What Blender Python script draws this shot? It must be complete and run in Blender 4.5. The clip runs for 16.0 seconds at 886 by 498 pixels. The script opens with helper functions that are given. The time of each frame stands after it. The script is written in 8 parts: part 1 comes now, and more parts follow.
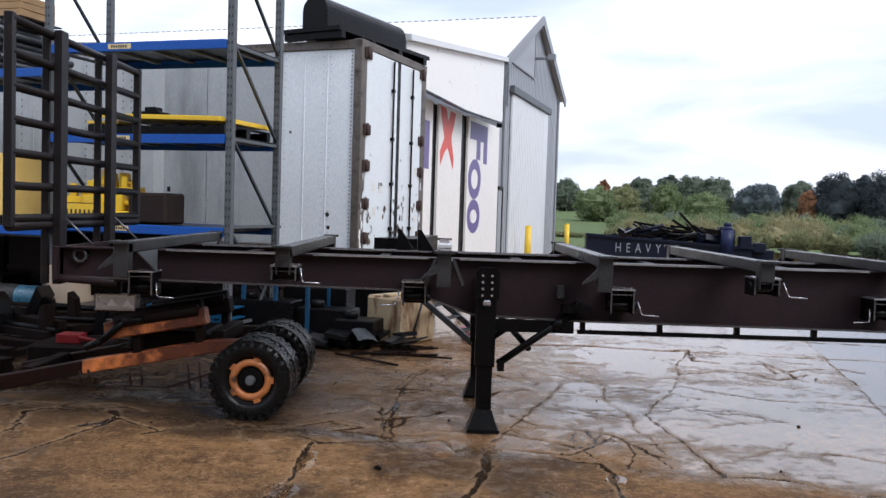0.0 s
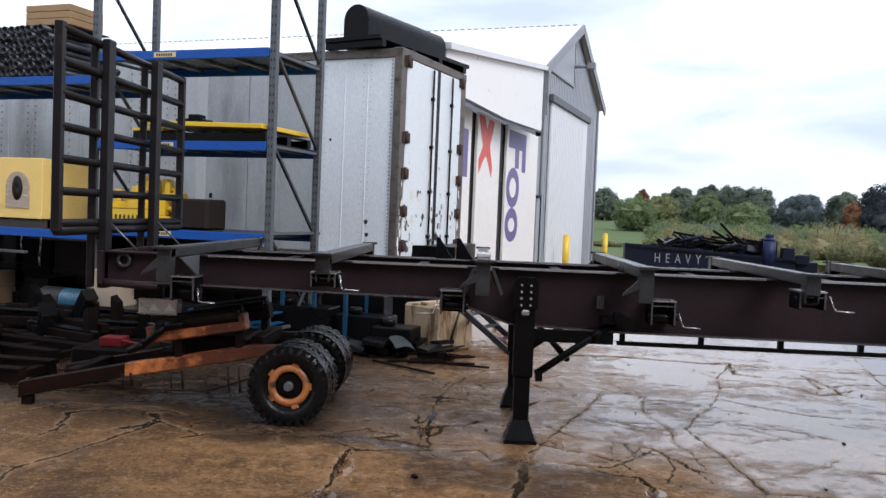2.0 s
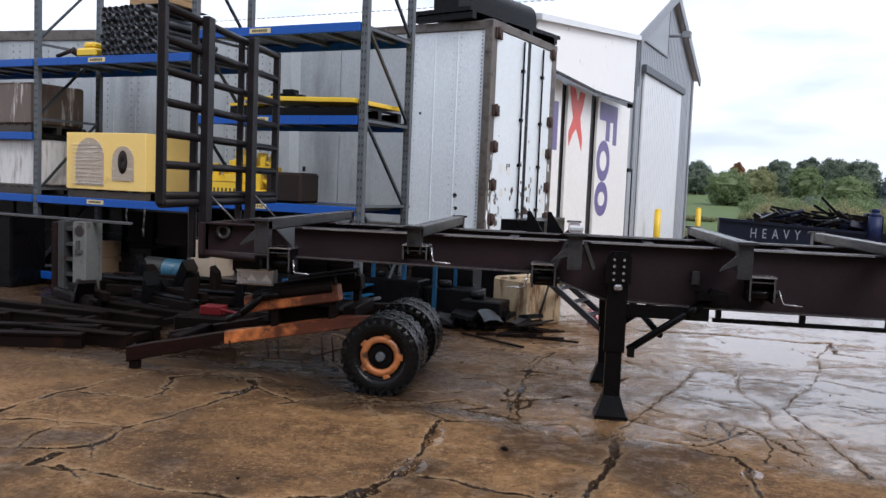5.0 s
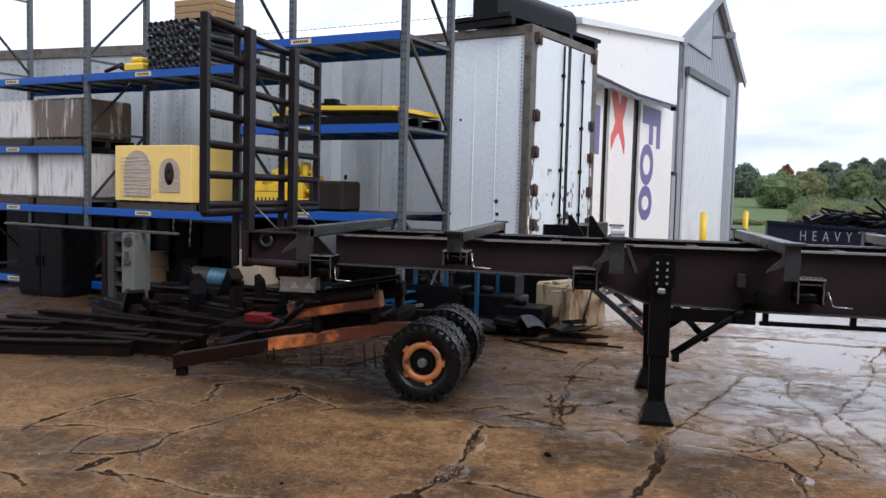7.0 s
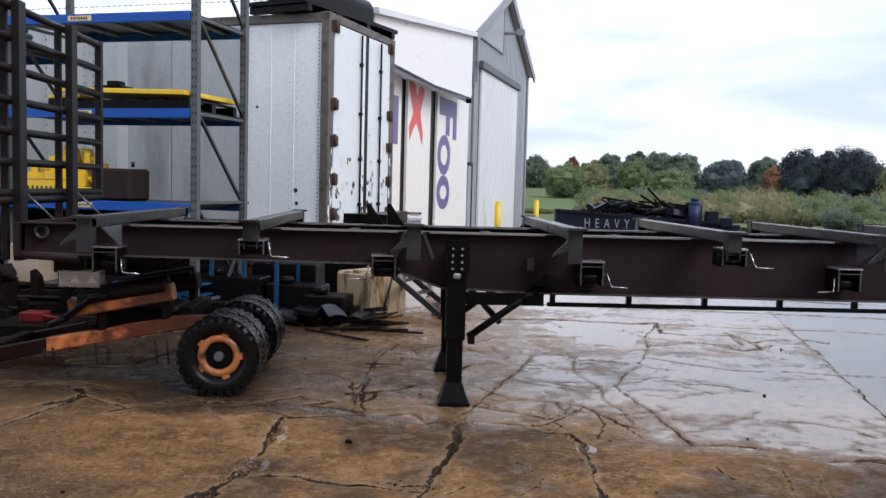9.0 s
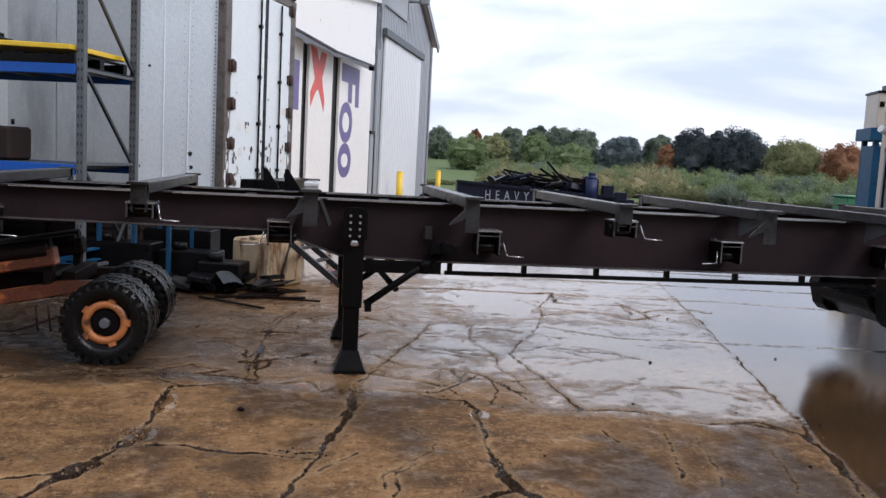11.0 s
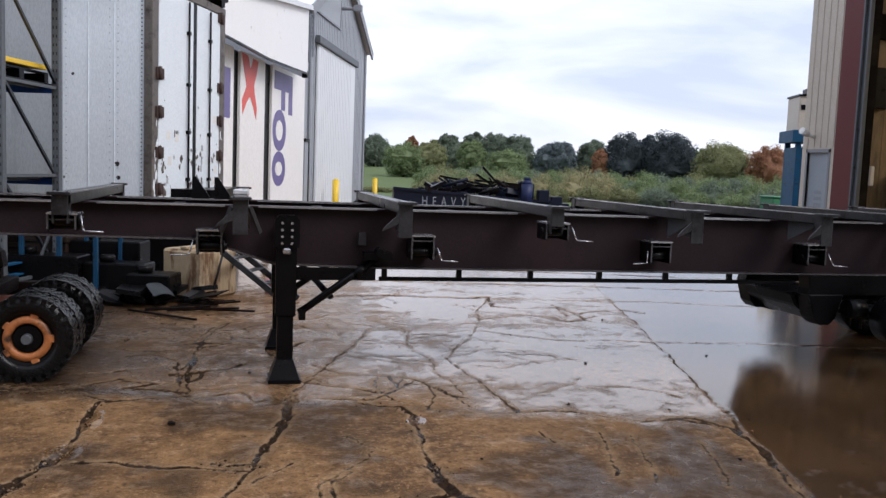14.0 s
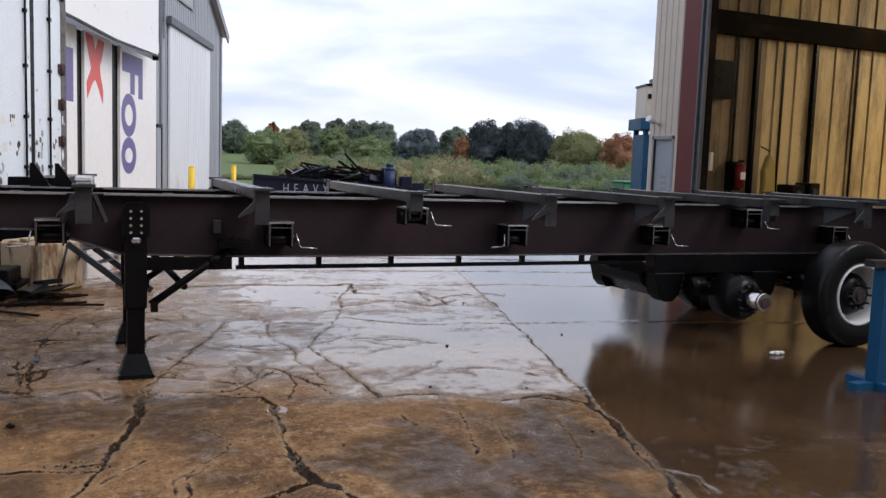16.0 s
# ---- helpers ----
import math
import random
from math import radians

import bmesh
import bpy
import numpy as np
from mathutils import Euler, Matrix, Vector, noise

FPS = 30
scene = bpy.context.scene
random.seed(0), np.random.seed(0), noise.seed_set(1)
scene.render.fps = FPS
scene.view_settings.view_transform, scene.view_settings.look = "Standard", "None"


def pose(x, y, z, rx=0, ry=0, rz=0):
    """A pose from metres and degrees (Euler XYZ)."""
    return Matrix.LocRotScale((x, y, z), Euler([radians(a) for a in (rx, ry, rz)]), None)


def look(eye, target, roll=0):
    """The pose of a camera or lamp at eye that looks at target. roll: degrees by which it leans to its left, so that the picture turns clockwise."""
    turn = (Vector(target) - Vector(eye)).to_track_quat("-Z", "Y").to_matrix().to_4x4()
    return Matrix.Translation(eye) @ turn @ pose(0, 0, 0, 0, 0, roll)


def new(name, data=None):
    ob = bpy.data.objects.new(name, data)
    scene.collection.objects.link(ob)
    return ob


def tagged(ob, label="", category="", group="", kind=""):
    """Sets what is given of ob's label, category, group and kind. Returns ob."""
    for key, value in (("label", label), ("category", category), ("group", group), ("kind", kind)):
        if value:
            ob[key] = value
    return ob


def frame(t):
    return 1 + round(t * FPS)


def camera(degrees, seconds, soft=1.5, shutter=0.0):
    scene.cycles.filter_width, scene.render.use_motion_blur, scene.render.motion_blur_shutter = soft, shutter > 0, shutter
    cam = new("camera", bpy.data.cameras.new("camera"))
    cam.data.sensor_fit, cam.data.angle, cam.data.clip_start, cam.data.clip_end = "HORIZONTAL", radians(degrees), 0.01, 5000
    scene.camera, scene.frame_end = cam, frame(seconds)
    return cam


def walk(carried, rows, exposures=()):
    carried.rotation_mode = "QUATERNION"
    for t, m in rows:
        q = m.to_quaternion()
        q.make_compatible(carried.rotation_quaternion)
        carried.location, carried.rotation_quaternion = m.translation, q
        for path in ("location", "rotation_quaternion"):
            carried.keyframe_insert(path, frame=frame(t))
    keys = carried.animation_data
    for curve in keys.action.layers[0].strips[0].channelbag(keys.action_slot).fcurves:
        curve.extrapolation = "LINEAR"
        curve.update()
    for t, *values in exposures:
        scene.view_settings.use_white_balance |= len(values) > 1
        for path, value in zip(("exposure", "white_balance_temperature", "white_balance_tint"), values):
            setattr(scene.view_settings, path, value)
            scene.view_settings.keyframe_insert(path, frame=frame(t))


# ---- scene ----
cam = camera(55.54, 16.0, 1.45)
walk(cam, [
    (0.0, pose(-0.032, 0.008, 1.697, 87.23, -1.79, 0.10)),
    (0.5, pose(-0.047, 0.019, 1.704, 87.68, -2.18, 1.78)),
    (1.0, pose(-0.054, 0.025, 1.702, 88.01, -2.02, 3.50)),
    (1.5, pose(-0.052, 0.024, 1.700, 87.81, -2.11, 3.33)),
    (2.0, pose(-0.050, 0.018, 1.701, 87.68, -2.32, 2.62)),
    (2.5, pose(-0.047, 0.012, 1.701, 87.36, -2.33, 2.48)),
    (3.0, pose(-0.044, 0.010, 1.702, 86.76, -2.17, 1.96)),
    (3.5, pose(-0.040, 0.019, 1.693, 86.00, -2.29, 0.65)),
    (4.0, pose(-0.053, 0.008, 1.692, 85.71, -2.92, 2.33)),
    (4.5, pose(-0.067, 0.001, 1.699, 85.67, -2.90, 5.51)),
    (5.0, pose(-0.082, 0.018, 1.695, 85.66, -2.36, 8.53)),
    (5.2, pose(-0.082, 0.018, 1.695, 85.78, -2.36, 9.88)),
    (7.3, pose(-0.053, 0.028, 1.677, 86.10, -1.45, 11.45)),
    (7.5, pose(-0.050, 0.029, 1.675, 86.12, -1.42, 10.20)),
    (8.0, pose(-0.043, 0.032, 1.671, 86.29, -1.38, 6.18)),
    (8.5, pose(-0.036, 0.034, 1.667, 86.39, -1.55, 2.40)),
    (9.0, pose(-0.029, 0.036, 1.663, 85.76, -1.52, -1.96)),
    (9.5, pose(-0.022, 0.039, 1.659, 85.34, -1.71, -6.82)),
    (9.7, pose(-0.019, 0.040, 1.657, 85.20, -1.80, -8.05)),
    (11.8, pose(0.010, 0.050, 1.639, 83.57, -3.34, -8.26)),
    (12.0, pose(0.010, 0.050, 1.639, 83.52, -3.34, -8.01)),
    (12.5, pose(0.003, 0.063, 1.633, 83.22, -3.85, -6.90)),
    (13.0, pose(0.002, 0.057, 1.635, 84.23, -2.72, -6.66)),
    (13.5, pose(0.023, 0.063, 1.629, 84.97, -1.94, -9.36)),
    (14.0, pose(0.045, 0.057, 1.628, 84.68, -2.18, -12.77)),
    (14.5, pose(0.061, 0.082, 1.615, 84.44, -2.08, -15.04)),
    (15.0, pose(0.073, 0.064, 1.617, 84.46, -1.84, -17.60)),
    (15.5, pose(0.081, 0.056, 1.617, 84.32, -1.86, -20.42)),
    (16.0, pose(0.083, 0.051, 1.617, 84.14, -2.05, -22.01)),
], [(0.0, 0.68, 6500, 12), (9.7, 0.68, 6500, 12), (12.0, 0.58, 6600, 13.5), (16.0, 0.58, 6600, 13.5)])

# ---- sky, sun, exposure ----
SUN_ELEVATION, SUN_TURN = radians(48), radians(125)
world = bpy.data.worlds.new("overcast_sky")
scene.world = world
world.use_nodes = True
wn, wl = world.node_tree.nodes, world.node_tree.links
wn.clear()
sky = wn.new("ShaderNodeTexSky")
sky.sky_type, sky.sun_disc = "NISHITA", False
sky.sun_elevation, sky.sun_rotation, sky.air_density, sky.dust_density = SUN_ELEVATION, SUN_TURN, 1.0, 2.5
coord = wn.new("ShaderNodeTexCoord")
stretch = wn.new("ShaderNodeMapping")
stretch.inputs["Scale"].default_value = (1.0, 1.0, 4.5)
wl.new(coord.outputs["Generated"], stretch.inputs["Vector"])
clouds = wn.new("ShaderNodeTexNoise")
clouds.inputs["Scale"].default_value, clouds.inputs["Detail"].default_value = 2.6, 5.0
clouds.inputs["Roughness"].default_value, clouds.inputs["Distortion"].default_value = 0.5, 0.35
wl.new(stretch.outputs["Vector"], clouds.inputs["Vector"])
cover = wn.new("ShaderNodeValToRGB")
cover.color_ramp.elements[0].position, cover.color_ramp.elements[0].color = 0.36, (4.05, 4.7, 6.0, 1)
cover.color_ramp.elements[1].position, cover.color_ramp.elements[1].color = 0.60, (6.85, 7.25, 8.1, 1)
wl.new(clouds.outputs["Fac"], cover.inputs["Fac"])
blend = wn.new("ShaderNodeMix")
blend.data_type = "RGBA"
blend.inputs["Factor"].default_value = 0.86
wl.new(sky.outputs["Color"], blend.inputs["A"])
wl.new(cover.outputs["Color"], blend.inputs["B"])
air = wn.new("ShaderNodeBackground")
air.inputs["Strength"].default_value = 0.12
wl.new(blend.outputs["Result"], air.inputs["Color"])
wout = wn.new("ShaderNodeOutputWorld")
wl.new(air.outputs["Background"], wout.inputs["Surface"])

sun_data = bpy.data.lights.new("sun", "SUN")
sun_data.energy, sun_data.angle, sun_data.color = 1.4, radians(30), (0.98, 0.985, 1.0)
sun = new("sun", sun_data)
sun.matrix_world = look((30, -18, 41), (0, 12, 0))

# ceiling lights of the workshop
for x, y in ((23.6, 12.4), (23.6, 7.5)):
    tube = bpy.data.lights.new("workshop_light", "AREA")
    tube.shape, tube.size, tube.size_y, tube.energy, tube.color = "RECTANGLE", 2.4, 0.4, 310, (1.0, 0.84, 0.58)
    new("workshop_light", tube).matrix_world = look((x, y, 6.6), (x - 0.4, y + 1.2, 0))

# ---- materials ----
def ramp(nt, source, a, b, pa=0.35, pb=0.65):
    r = nt.nodes.new("ShaderNodeValToRGB")
    r.color_ramp.elements[0].position, r.color_ramp.elements[0].color = pa, (*a, 1)
    r.color_ramp.elements[1].position, r.color_ramp.elements[1].color = pb, (*b, 1)
    nt.links.new(source, r.inputs["Fac"])
    return r.outputs["Color"]


def noise_tex(nt, where, scale, detail=5.0, rough=0.6):
    n = nt.nodes.new("ShaderNodeTexNoise")
    n.inputs["Scale"].default_value, n.inputs["Detail"].default_value = scale, detail
    n.inputs["Roughness"].default_value = rough
    nt.links.new(where, n.inputs["Vector"])
    return n.outputs["Fac"]


def mixed(nt, fac, a, b):
    m = nt.nodes.new("ShaderNodeMix")
    m.data_type = "RGBA"
    for socket, value in (("Factor", fac), ("A", a), ("B", b)):
        if isinstance(value, (int, float)):
            m.inputs[socket].default_value = value
        elif isinstance(value, tuple):
            m.inputs[socket].default_value = (*value, 1)
        else:
            nt.links.new(value, m.inputs[socket])
    return m.outputs["Result"]


def surface(name, colour, other=None, rough=0.6, metal=0.0, scale=6.0, bump=0.1, dirt=None, dirt_scale=1.5, dirt_at=(0.55, 0.72),
            stretch=(1, 1, 1), rough_span=0.12, grain=60.0, per_object=0.0, specular=0.5):
    """Paint, metal or wood: two tones at two scales, stains of another colour, uneven gloss and fine relief."""
    m = bpy.data.materials.new(name)
    m.use_nodes = True
    nt = m.node_tree
    bsdf = nt.nodes["Principled BSDF"]
    tc = nt.nodes.new("ShaderNodeTexCoord")
    mp = nt.nodes.new("ShaderNodeMapping")
    mp.inputs["Scale"].default_value = stretch
    nt.links.new(tc.outputs["Object"], mp.inputs["Vector"])
    where = mp.outputs["Vector"]
    other = other or tuple(c * 0.8 for c in colour)
    broad, fine = noise_tex(nt, where, scale), noise_tex(nt, where, grain, 3.0)
    col = mixed(nt, broad, other, colour)
    col = mixed(nt, 0.25, col, ramp(nt, fine, tuple(c * 0.6 for c in colour), tuple(min(1, c * 1.25) for c in colour)))
    if dirt:
        stain = noise_tex(nt, where, dirt_scale, 8.0, 0.68)
        mask = ramp(nt, stain, (0, 0, 0), (1, 1, 1), *dirt_at)
        col = mixed(nt, mask, col, dirt)
    if per_object:
        info = nt.nodes.new("ShaderNodeObjectInfo")
        hsv = nt.nodes.new("ShaderNodeHueSaturation")
        span = nt.nodes.new("ShaderNodeMapRange")
        span.inputs["To Min"].default_value, span.inputs["To Max"].default_value = 1 - per_object, 1 + per_object
        nt.links.new(info.outputs["Random"], span.inputs["Value"])
        nt.links.new(span.outputs["Result"], hsv.inputs["Value"])
        nt.links.new(col, hsv.inputs["Color"])
        col = hsv.outputs["Color"]
    nt.links.new(col, bsdf.inputs["Base Color"])
    gloss = nt.nodes.new("ShaderNodeMapRange")
    gloss.inputs["To Min"].default_value, gloss.inputs["To Max"].default_value = max(0.03, rough - rough_span), min(1, rough + rough_span)
    nt.links.new(broad, gloss.inputs["Value"])
    nt.links.new(gloss.outputs["Result"], bsdf.inputs["Roughness"])
    bsdf.inputs["Metallic"].default_value = metal
    bsdf.inputs["Specular IOR Level"].default_value = specular
    if bump:
        bp = nt.nodes.new("ShaderNodeBump")
        bp.inputs["Strength"].default_value, bp.inputs["Distance"].default_value = bump, 0.01
        nt.links.new(fine, bp.inputs["Height"])
        nt.links.new(bp.outputs["Normal"], bsdf.inputs["Normal"])
    return m


def attribute(nt, name):
    n = nt.nodes.new("ShaderNodeAttribute")
    n.attribute_name = name
    return n.outputs["Fac"]


def sums(nt, op, a, b, c=None, clamp=False):
    n = nt.nodes.new("ShaderNodeMath")
    n.operation, n.use_clamp = op, clamp
    for i, value in enumerate((a, b, c)):
        if isinstance(value, (int, float)):
            n.inputs[i].default_value = value
        elif value is not None:
            nt.links.new(value, n.inputs[i])
    return n.outputs["Value"]


def span(nt, source, a, b, lo, hi):
    n = nt.nodes.new("ShaderNodeMapRange")
    n.inputs["From Min"].default_value, n.inputs["From Max"].default_value = a, b
    n.inputs["To Min"].default_value, n.inputs["To Max"].default_value = lo, hi
    nt.links.new(source, n.inputs["Value"])
    return n.outputs["Result"]


def wet_concrete():
    """Brown stained concrete under rain: damp worn slabs, a film of water on the low ones, mud in the cracks."""
    m = bpy.data.materials.new("wet_concrete")
    m.use_nodes = True
    nt = m.node_tree
    bsdf = nt.nodes["Principled BSDF"]
    tc = nt.nodes.new("ShaderNodeTexCoord")
    where = tc.outputs["Object"]
    gap, pond, soak_shade, pale = (attribute(nt, name) for name in ("gap", "pond", "soak_shade", "pale"))
    broad, mid = noise_tex(nt, where, 0.55, 5.0, 0.55), noise_tex(nt, where, 1.5, 7.0, 0.6)
    fine, grit = noise_tex(nt, where, 9.0, 7.0, 0.68), noise_tex(nt, where, 110.0, 3.0)
    patch, fleck = noise_tex(nt, where, 3.4, 9.0, 0.7), noise_tex(nt, where, 24.0, 7.0, 0.72)
    speck = noise_tex(nt, where, 46.0, 4.0, 0.7)
    col = mixed(nt, ramp(nt, mid, (0, 0, 0), (1, 1, 1), 0.36, 0.64), (0.088, 0.043, 0.017), (0.300, 0.160, 0.066))
    col = mixed(nt, ramp(nt, fine, (0, 0, 0), (0.85, 0.85, 0.85), 0.47, 0.66), col, (0.350, 0.198, 0.090))
    col = mixed(nt, ramp(nt, broad, (0, 0, 0), (0.85, 0.85, 0.85), 0.50, 0.63), col, (0.080, 0.042, 0.020))
    col = mixed(nt, ramp(nt, patch, (0, 0, 0), (0.8, 0.8, 0.8), 0.53, 0.66), col, (0.055, 0.029, 0.014))
    col = mixed(nt, ramp(nt, grit, (0, 0, 0), (0.6, 0.6, 0.6), 0.52, 0.66), col, (0.045, 0.025, 0.013))
    col = mixed(nt, ramp(nt, speck, (0, 0, 0), (0.75, 0.75, 0.75), 0.56, 0.66), col, (0.44, 0.27, 0.135))
    col = mixed(nt, ramp(nt, fleck, (0, 0, 0), (0.75, 0.75, 0.75), 0.54, 0.62), col, (0.040, 0.021, 0.010))
    col = mixed(nt, ramp(nt, fleck, (0.7, 0.7, 0.7), (0, 0, 0), 0.34, 0.42), col, (0.46, 0.31, 0.17))
    # pale cement shows through where rain washes the low slabs
    col = mixed(nt, span(nt, pale, 0.0, 1.0, 0.0, 0.55), col, mixed(nt, fine, (0.098, 0.074, 0.055), (0.27, 0.212, 0.165)))
    # wet slabs are darker; shade round the dolly and racks is painted in too
    soak_shade_mask = sums(nt, "MULTIPLY_ADD", sums(nt, "SUBTRACT", mid, 0.5), 0.9, soak_shade, True)
    col = mixed(nt, span(nt, soak_shade_mask, 0.0, 1.0, 0.0, 0.95), col, (0.034, 0.019, 0.010))
    # crumbled pale edges, then the muddy bottom of the cracks
    ragged = sums(nt, "MULTIPLY_ADD", sums(nt, "SUBTRACT", fine, 0.5), 0.035, gap)
    ragged = sums(nt, "MULTIPLY_ADD", sums(nt, "SUBTRACT", fleck, 0.5), 0.016, ragged)
    edge = sums(nt, "MULTIPLY", ramp(nt, ragged, (1, 1, 1), (0, 0, 0), 0.008, 0.045), ramp(nt, fleck, (0, 0, 0), (1, 1, 1), 0.44, 0.56))
    dry = sums(nt, "SUBTRACT", 1.0, sums(nt, "MULTIPLY", pond, 0.8), None, True)
    col = mixed(nt, sums(nt, "MULTIPLY", edge, sums(nt, "MULTIPLY", dry, 0.45)), col, (0.46, 0.32, 0.19))
    mud = ramp(nt, ragged, (1, 1, 1), (0, 0, 0), 0.0, 0.007)
    depth = span(nt, pond, 0.4, 1.0, 0.96, 0.6)
    col = mixed(nt, sums(nt, "MULTIPLY", mud, depth), col, mixed(nt, ramp(nt, fleck, (0, 0, 0), (1, 1, 1), 0.45, 0.6), (0.011, 0.006, 0.004), (0.034, 0.019, 0.010)))
    rich = nt.nodes.new("ShaderNodeHueSaturation")
    rich.inputs["Saturation"].default_value, rich.inputs["Value"].default_value = 1.0, 1.10
    nt.links.new(col, rich.inputs["Color"])
    nt.links.new(rich.outputs["Color"], bsdf.inputs["Base Color"])
    # the film of water: worn high spots stand out of it
    level = sums(nt, "MULTIPLY_ADD", sums(nt, "SUBTRACT", noise_tex(nt, where, 1.9, 9.0, 0.66), 0.5), 1.35, pond)
    level = sums(nt, "MULTIPLY_ADD", sums(nt, "SUBTRACT", fine, 0.5), 1.0, level)
    level = sums(nt, "MULTIPLY_ADD", edge, -0.35, level)
    wet = ramp(nt, level, (0, 0, 0), (1, 1, 1), 0.24, 0.74)
    rough = span(nt, wet, 0.0, 1.0, 0.58, 0.035)
    rough = sums(nt, "MULTIPLY_ADD", sums(nt, "SUBTRACT", fleck, 0.5), 0.16, rough, True)
    standing = sums(nt, "MULTIPLY", mud, ramp(nt, noise_tex(nt, where, 2.3, 3.0), (0, 0, 0), (1, 1, 1), 0.50, 0.60))
    rough = mixed(nt, mud, rough, span(nt, standing, 0.0, 1.0, 0.7, 0.10))
    nt.links.new(rough, bsdf.inputs["Roughness"])
    bsdf.inputs["IOR"].default_value = 1.45
    film = sums(nt, "MULTIPLY_ADD", wet, 0.82, 0.14)
    film = mixed(nt, mud, film, span(nt, standing, 0.0, 1.0, 0.06, 0.4))
    nt.links.new(film, bsdf.inputs["Specular IOR Level"])
    bp = nt.nodes.new("ShaderNodeBump")
    bp.inputs["Distance"].default_value = 0.02
    nt.links.new(span(nt, wet, 0.0, 1.0, 1.0, 0.035), bp.inputs["Strength"])
    nt.links.new(sums(nt, "MULTIPLY_ADD", speck, 0.5, fleck), bp.inputs["Height"])
    swell = nt.nodes.new("ShaderNodeBump")
    swell.inputs["Strength"].default_value, swell.inputs["Distance"].default_value = 0.06, 0.03
    nt.links.new(patch, swell.inputs["Height"])
    nt.links.new(bp.outputs["Normal"], swell.inputs["Normal"])
    nt.links.new(swell.outputs["Normal"], bsdf.inputs["Normal"])
    return m


def foliage(name, colour, other, hue=0.35):
    m = bpy.data.materials.new(name)
    m.use_nodes = True
    nt = m.node_tree
    bsdf = nt.nodes["Principled BSDF"]
    geo = nt.nodes.new("ShaderNodeNewGeometry")
    tc = nt.nodes.new("ShaderNodeTexCoord")
    col = mixed(nt, geo.outputs["Random Per Island"], colour, other)
    col = mixed(nt, ramp(nt, noise_tex(nt, tc.outputs["Object"], 0.35, 3.0), (0, 0, 0), (1, 1, 1)), col, tuple(c * 0.75 for c in colour))
    nt.links.new(col, bsdf.inputs["Base Color"])
    bsdf.inputs["Roughness"].default_value = 0.7
    bsdf.inputs["Specular IOR Level"].default_value = 0.2
    thin = nt.nodes.new("ShaderNodeBsdfTranslucent")
    nt.links.new(col, thin.inputs["Color"])
    both = nt.nodes.new("ShaderNodeMixShader")
    both.inputs["Fac"].default_value = 0.5
    nt.links.new(bsdf.outputs["BSDF"], both.inputs[1])
    nt.links.new(thin.outputs["BSDF"], both.inputs[2])
    nt.links.new(both.outputs["Shader"], nt.nodes["Material Output"].inputs["Surface"])
    return m


MAT_GROUND = wet_concrete()
MAT_CRACK = surface("wet_dirt", (0.022, 0.0115, 0.0055), (0.008, 0.0042, 0.0022), 0.8, 0, 9, 0.9, (0.075, 0.044, 0.022), 30, (0.60, 0.66), grain=60, specular=0.04)
MAT_LIP = surface("crumbled_concrete", (0.23, 0.145, 0.074), (0.12, 0.074, 0.036), 0.42, 0, 9, 0.8, (0.06, 0.034, 0.018), 6, (0.5, 0.66), grain=40, specular=0.3)
MAT_FRAME = surface("dark_painted_steel", (0.0245, 0.0152, 0.0175), (0.0140, 0.0096, 0.0114), 0.42, 0.0, 3, 0.12, (0.030, 0.017, 0.018), 1.6, (0.5, 0.75), specular=0.14)
MAT_HEADBOARD = surface("worn_black_pipe_paint", (0.0135, 0.0112, 0.0122), (0.0075, 0.0066, 0.0074), 0.38, 0.0, 4, 0.15, (0.030, 0.020, 0.018), 3, (0.58, 0.74), specular=0.16)
MAT_BARE = surface("raw_steel", (0.062, 0.062, 0.065), (0.024, 0.024, 0.026), 0.32, 0.45, 7, 0.25, (0.010, 0.0095, 0.0095), 3.4, (0.48, 0.66), specular=0.3)
# bare bright steel, and strips that paint highlights on wet edges
MAT_EDGE = surface("bright_steel_and_glint", (0.50, 0.50, 0.51), (0.34, 0.34, 0.35), 0.22, 0.8, 8, 0.1)
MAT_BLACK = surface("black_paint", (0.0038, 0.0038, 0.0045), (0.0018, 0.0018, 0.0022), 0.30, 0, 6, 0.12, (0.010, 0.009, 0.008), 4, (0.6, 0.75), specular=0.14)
MAT_RUBBER = surface("tyre_rubber", (0.0065, 0.0065, 0.007), (0.0032, 0.0032, 0.0034), 0.24, 0, 5, 0.35, (0.010, 0.009, 0.008), 5, (0.6, 0.75), specular=0.2)
MAT_CHROME = surface("chrome", (0.75, 0.74, 0.72), (0.5, 0.48, 0.46), 0.16, 1.0, 9, 0.05)
MAT_WHITE_RIM = surface("white_rim_paint", (0.74, 0.74, 0.72), (0.58, 0.57, 0.54), 0.4, 0, 5, 0.08, (0.22, 0.17, 0.12), 3, (0.6, 0.8))
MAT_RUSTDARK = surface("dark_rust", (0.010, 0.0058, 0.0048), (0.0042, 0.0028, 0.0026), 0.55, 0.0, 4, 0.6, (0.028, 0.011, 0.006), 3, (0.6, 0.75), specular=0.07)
MAT_ORANGE = surface("orange_wheel_paint", (0.47, 0.165, 0.050), (0.24, 0.075, 0.026), 0.38, 0, 9, 0.5, (0.035, 0.016, 0.010), 6, (0.50, 0.62))
MAT_BLUE = surface("blue_beam_paint", (0.006, 0.088, 0.40), (0.005, 0.062, 0.29), 0.42, 0, 4, 0.1, (0.015, 0.015, 0.02), 4, (0.62, 0.78), specular=0.3)
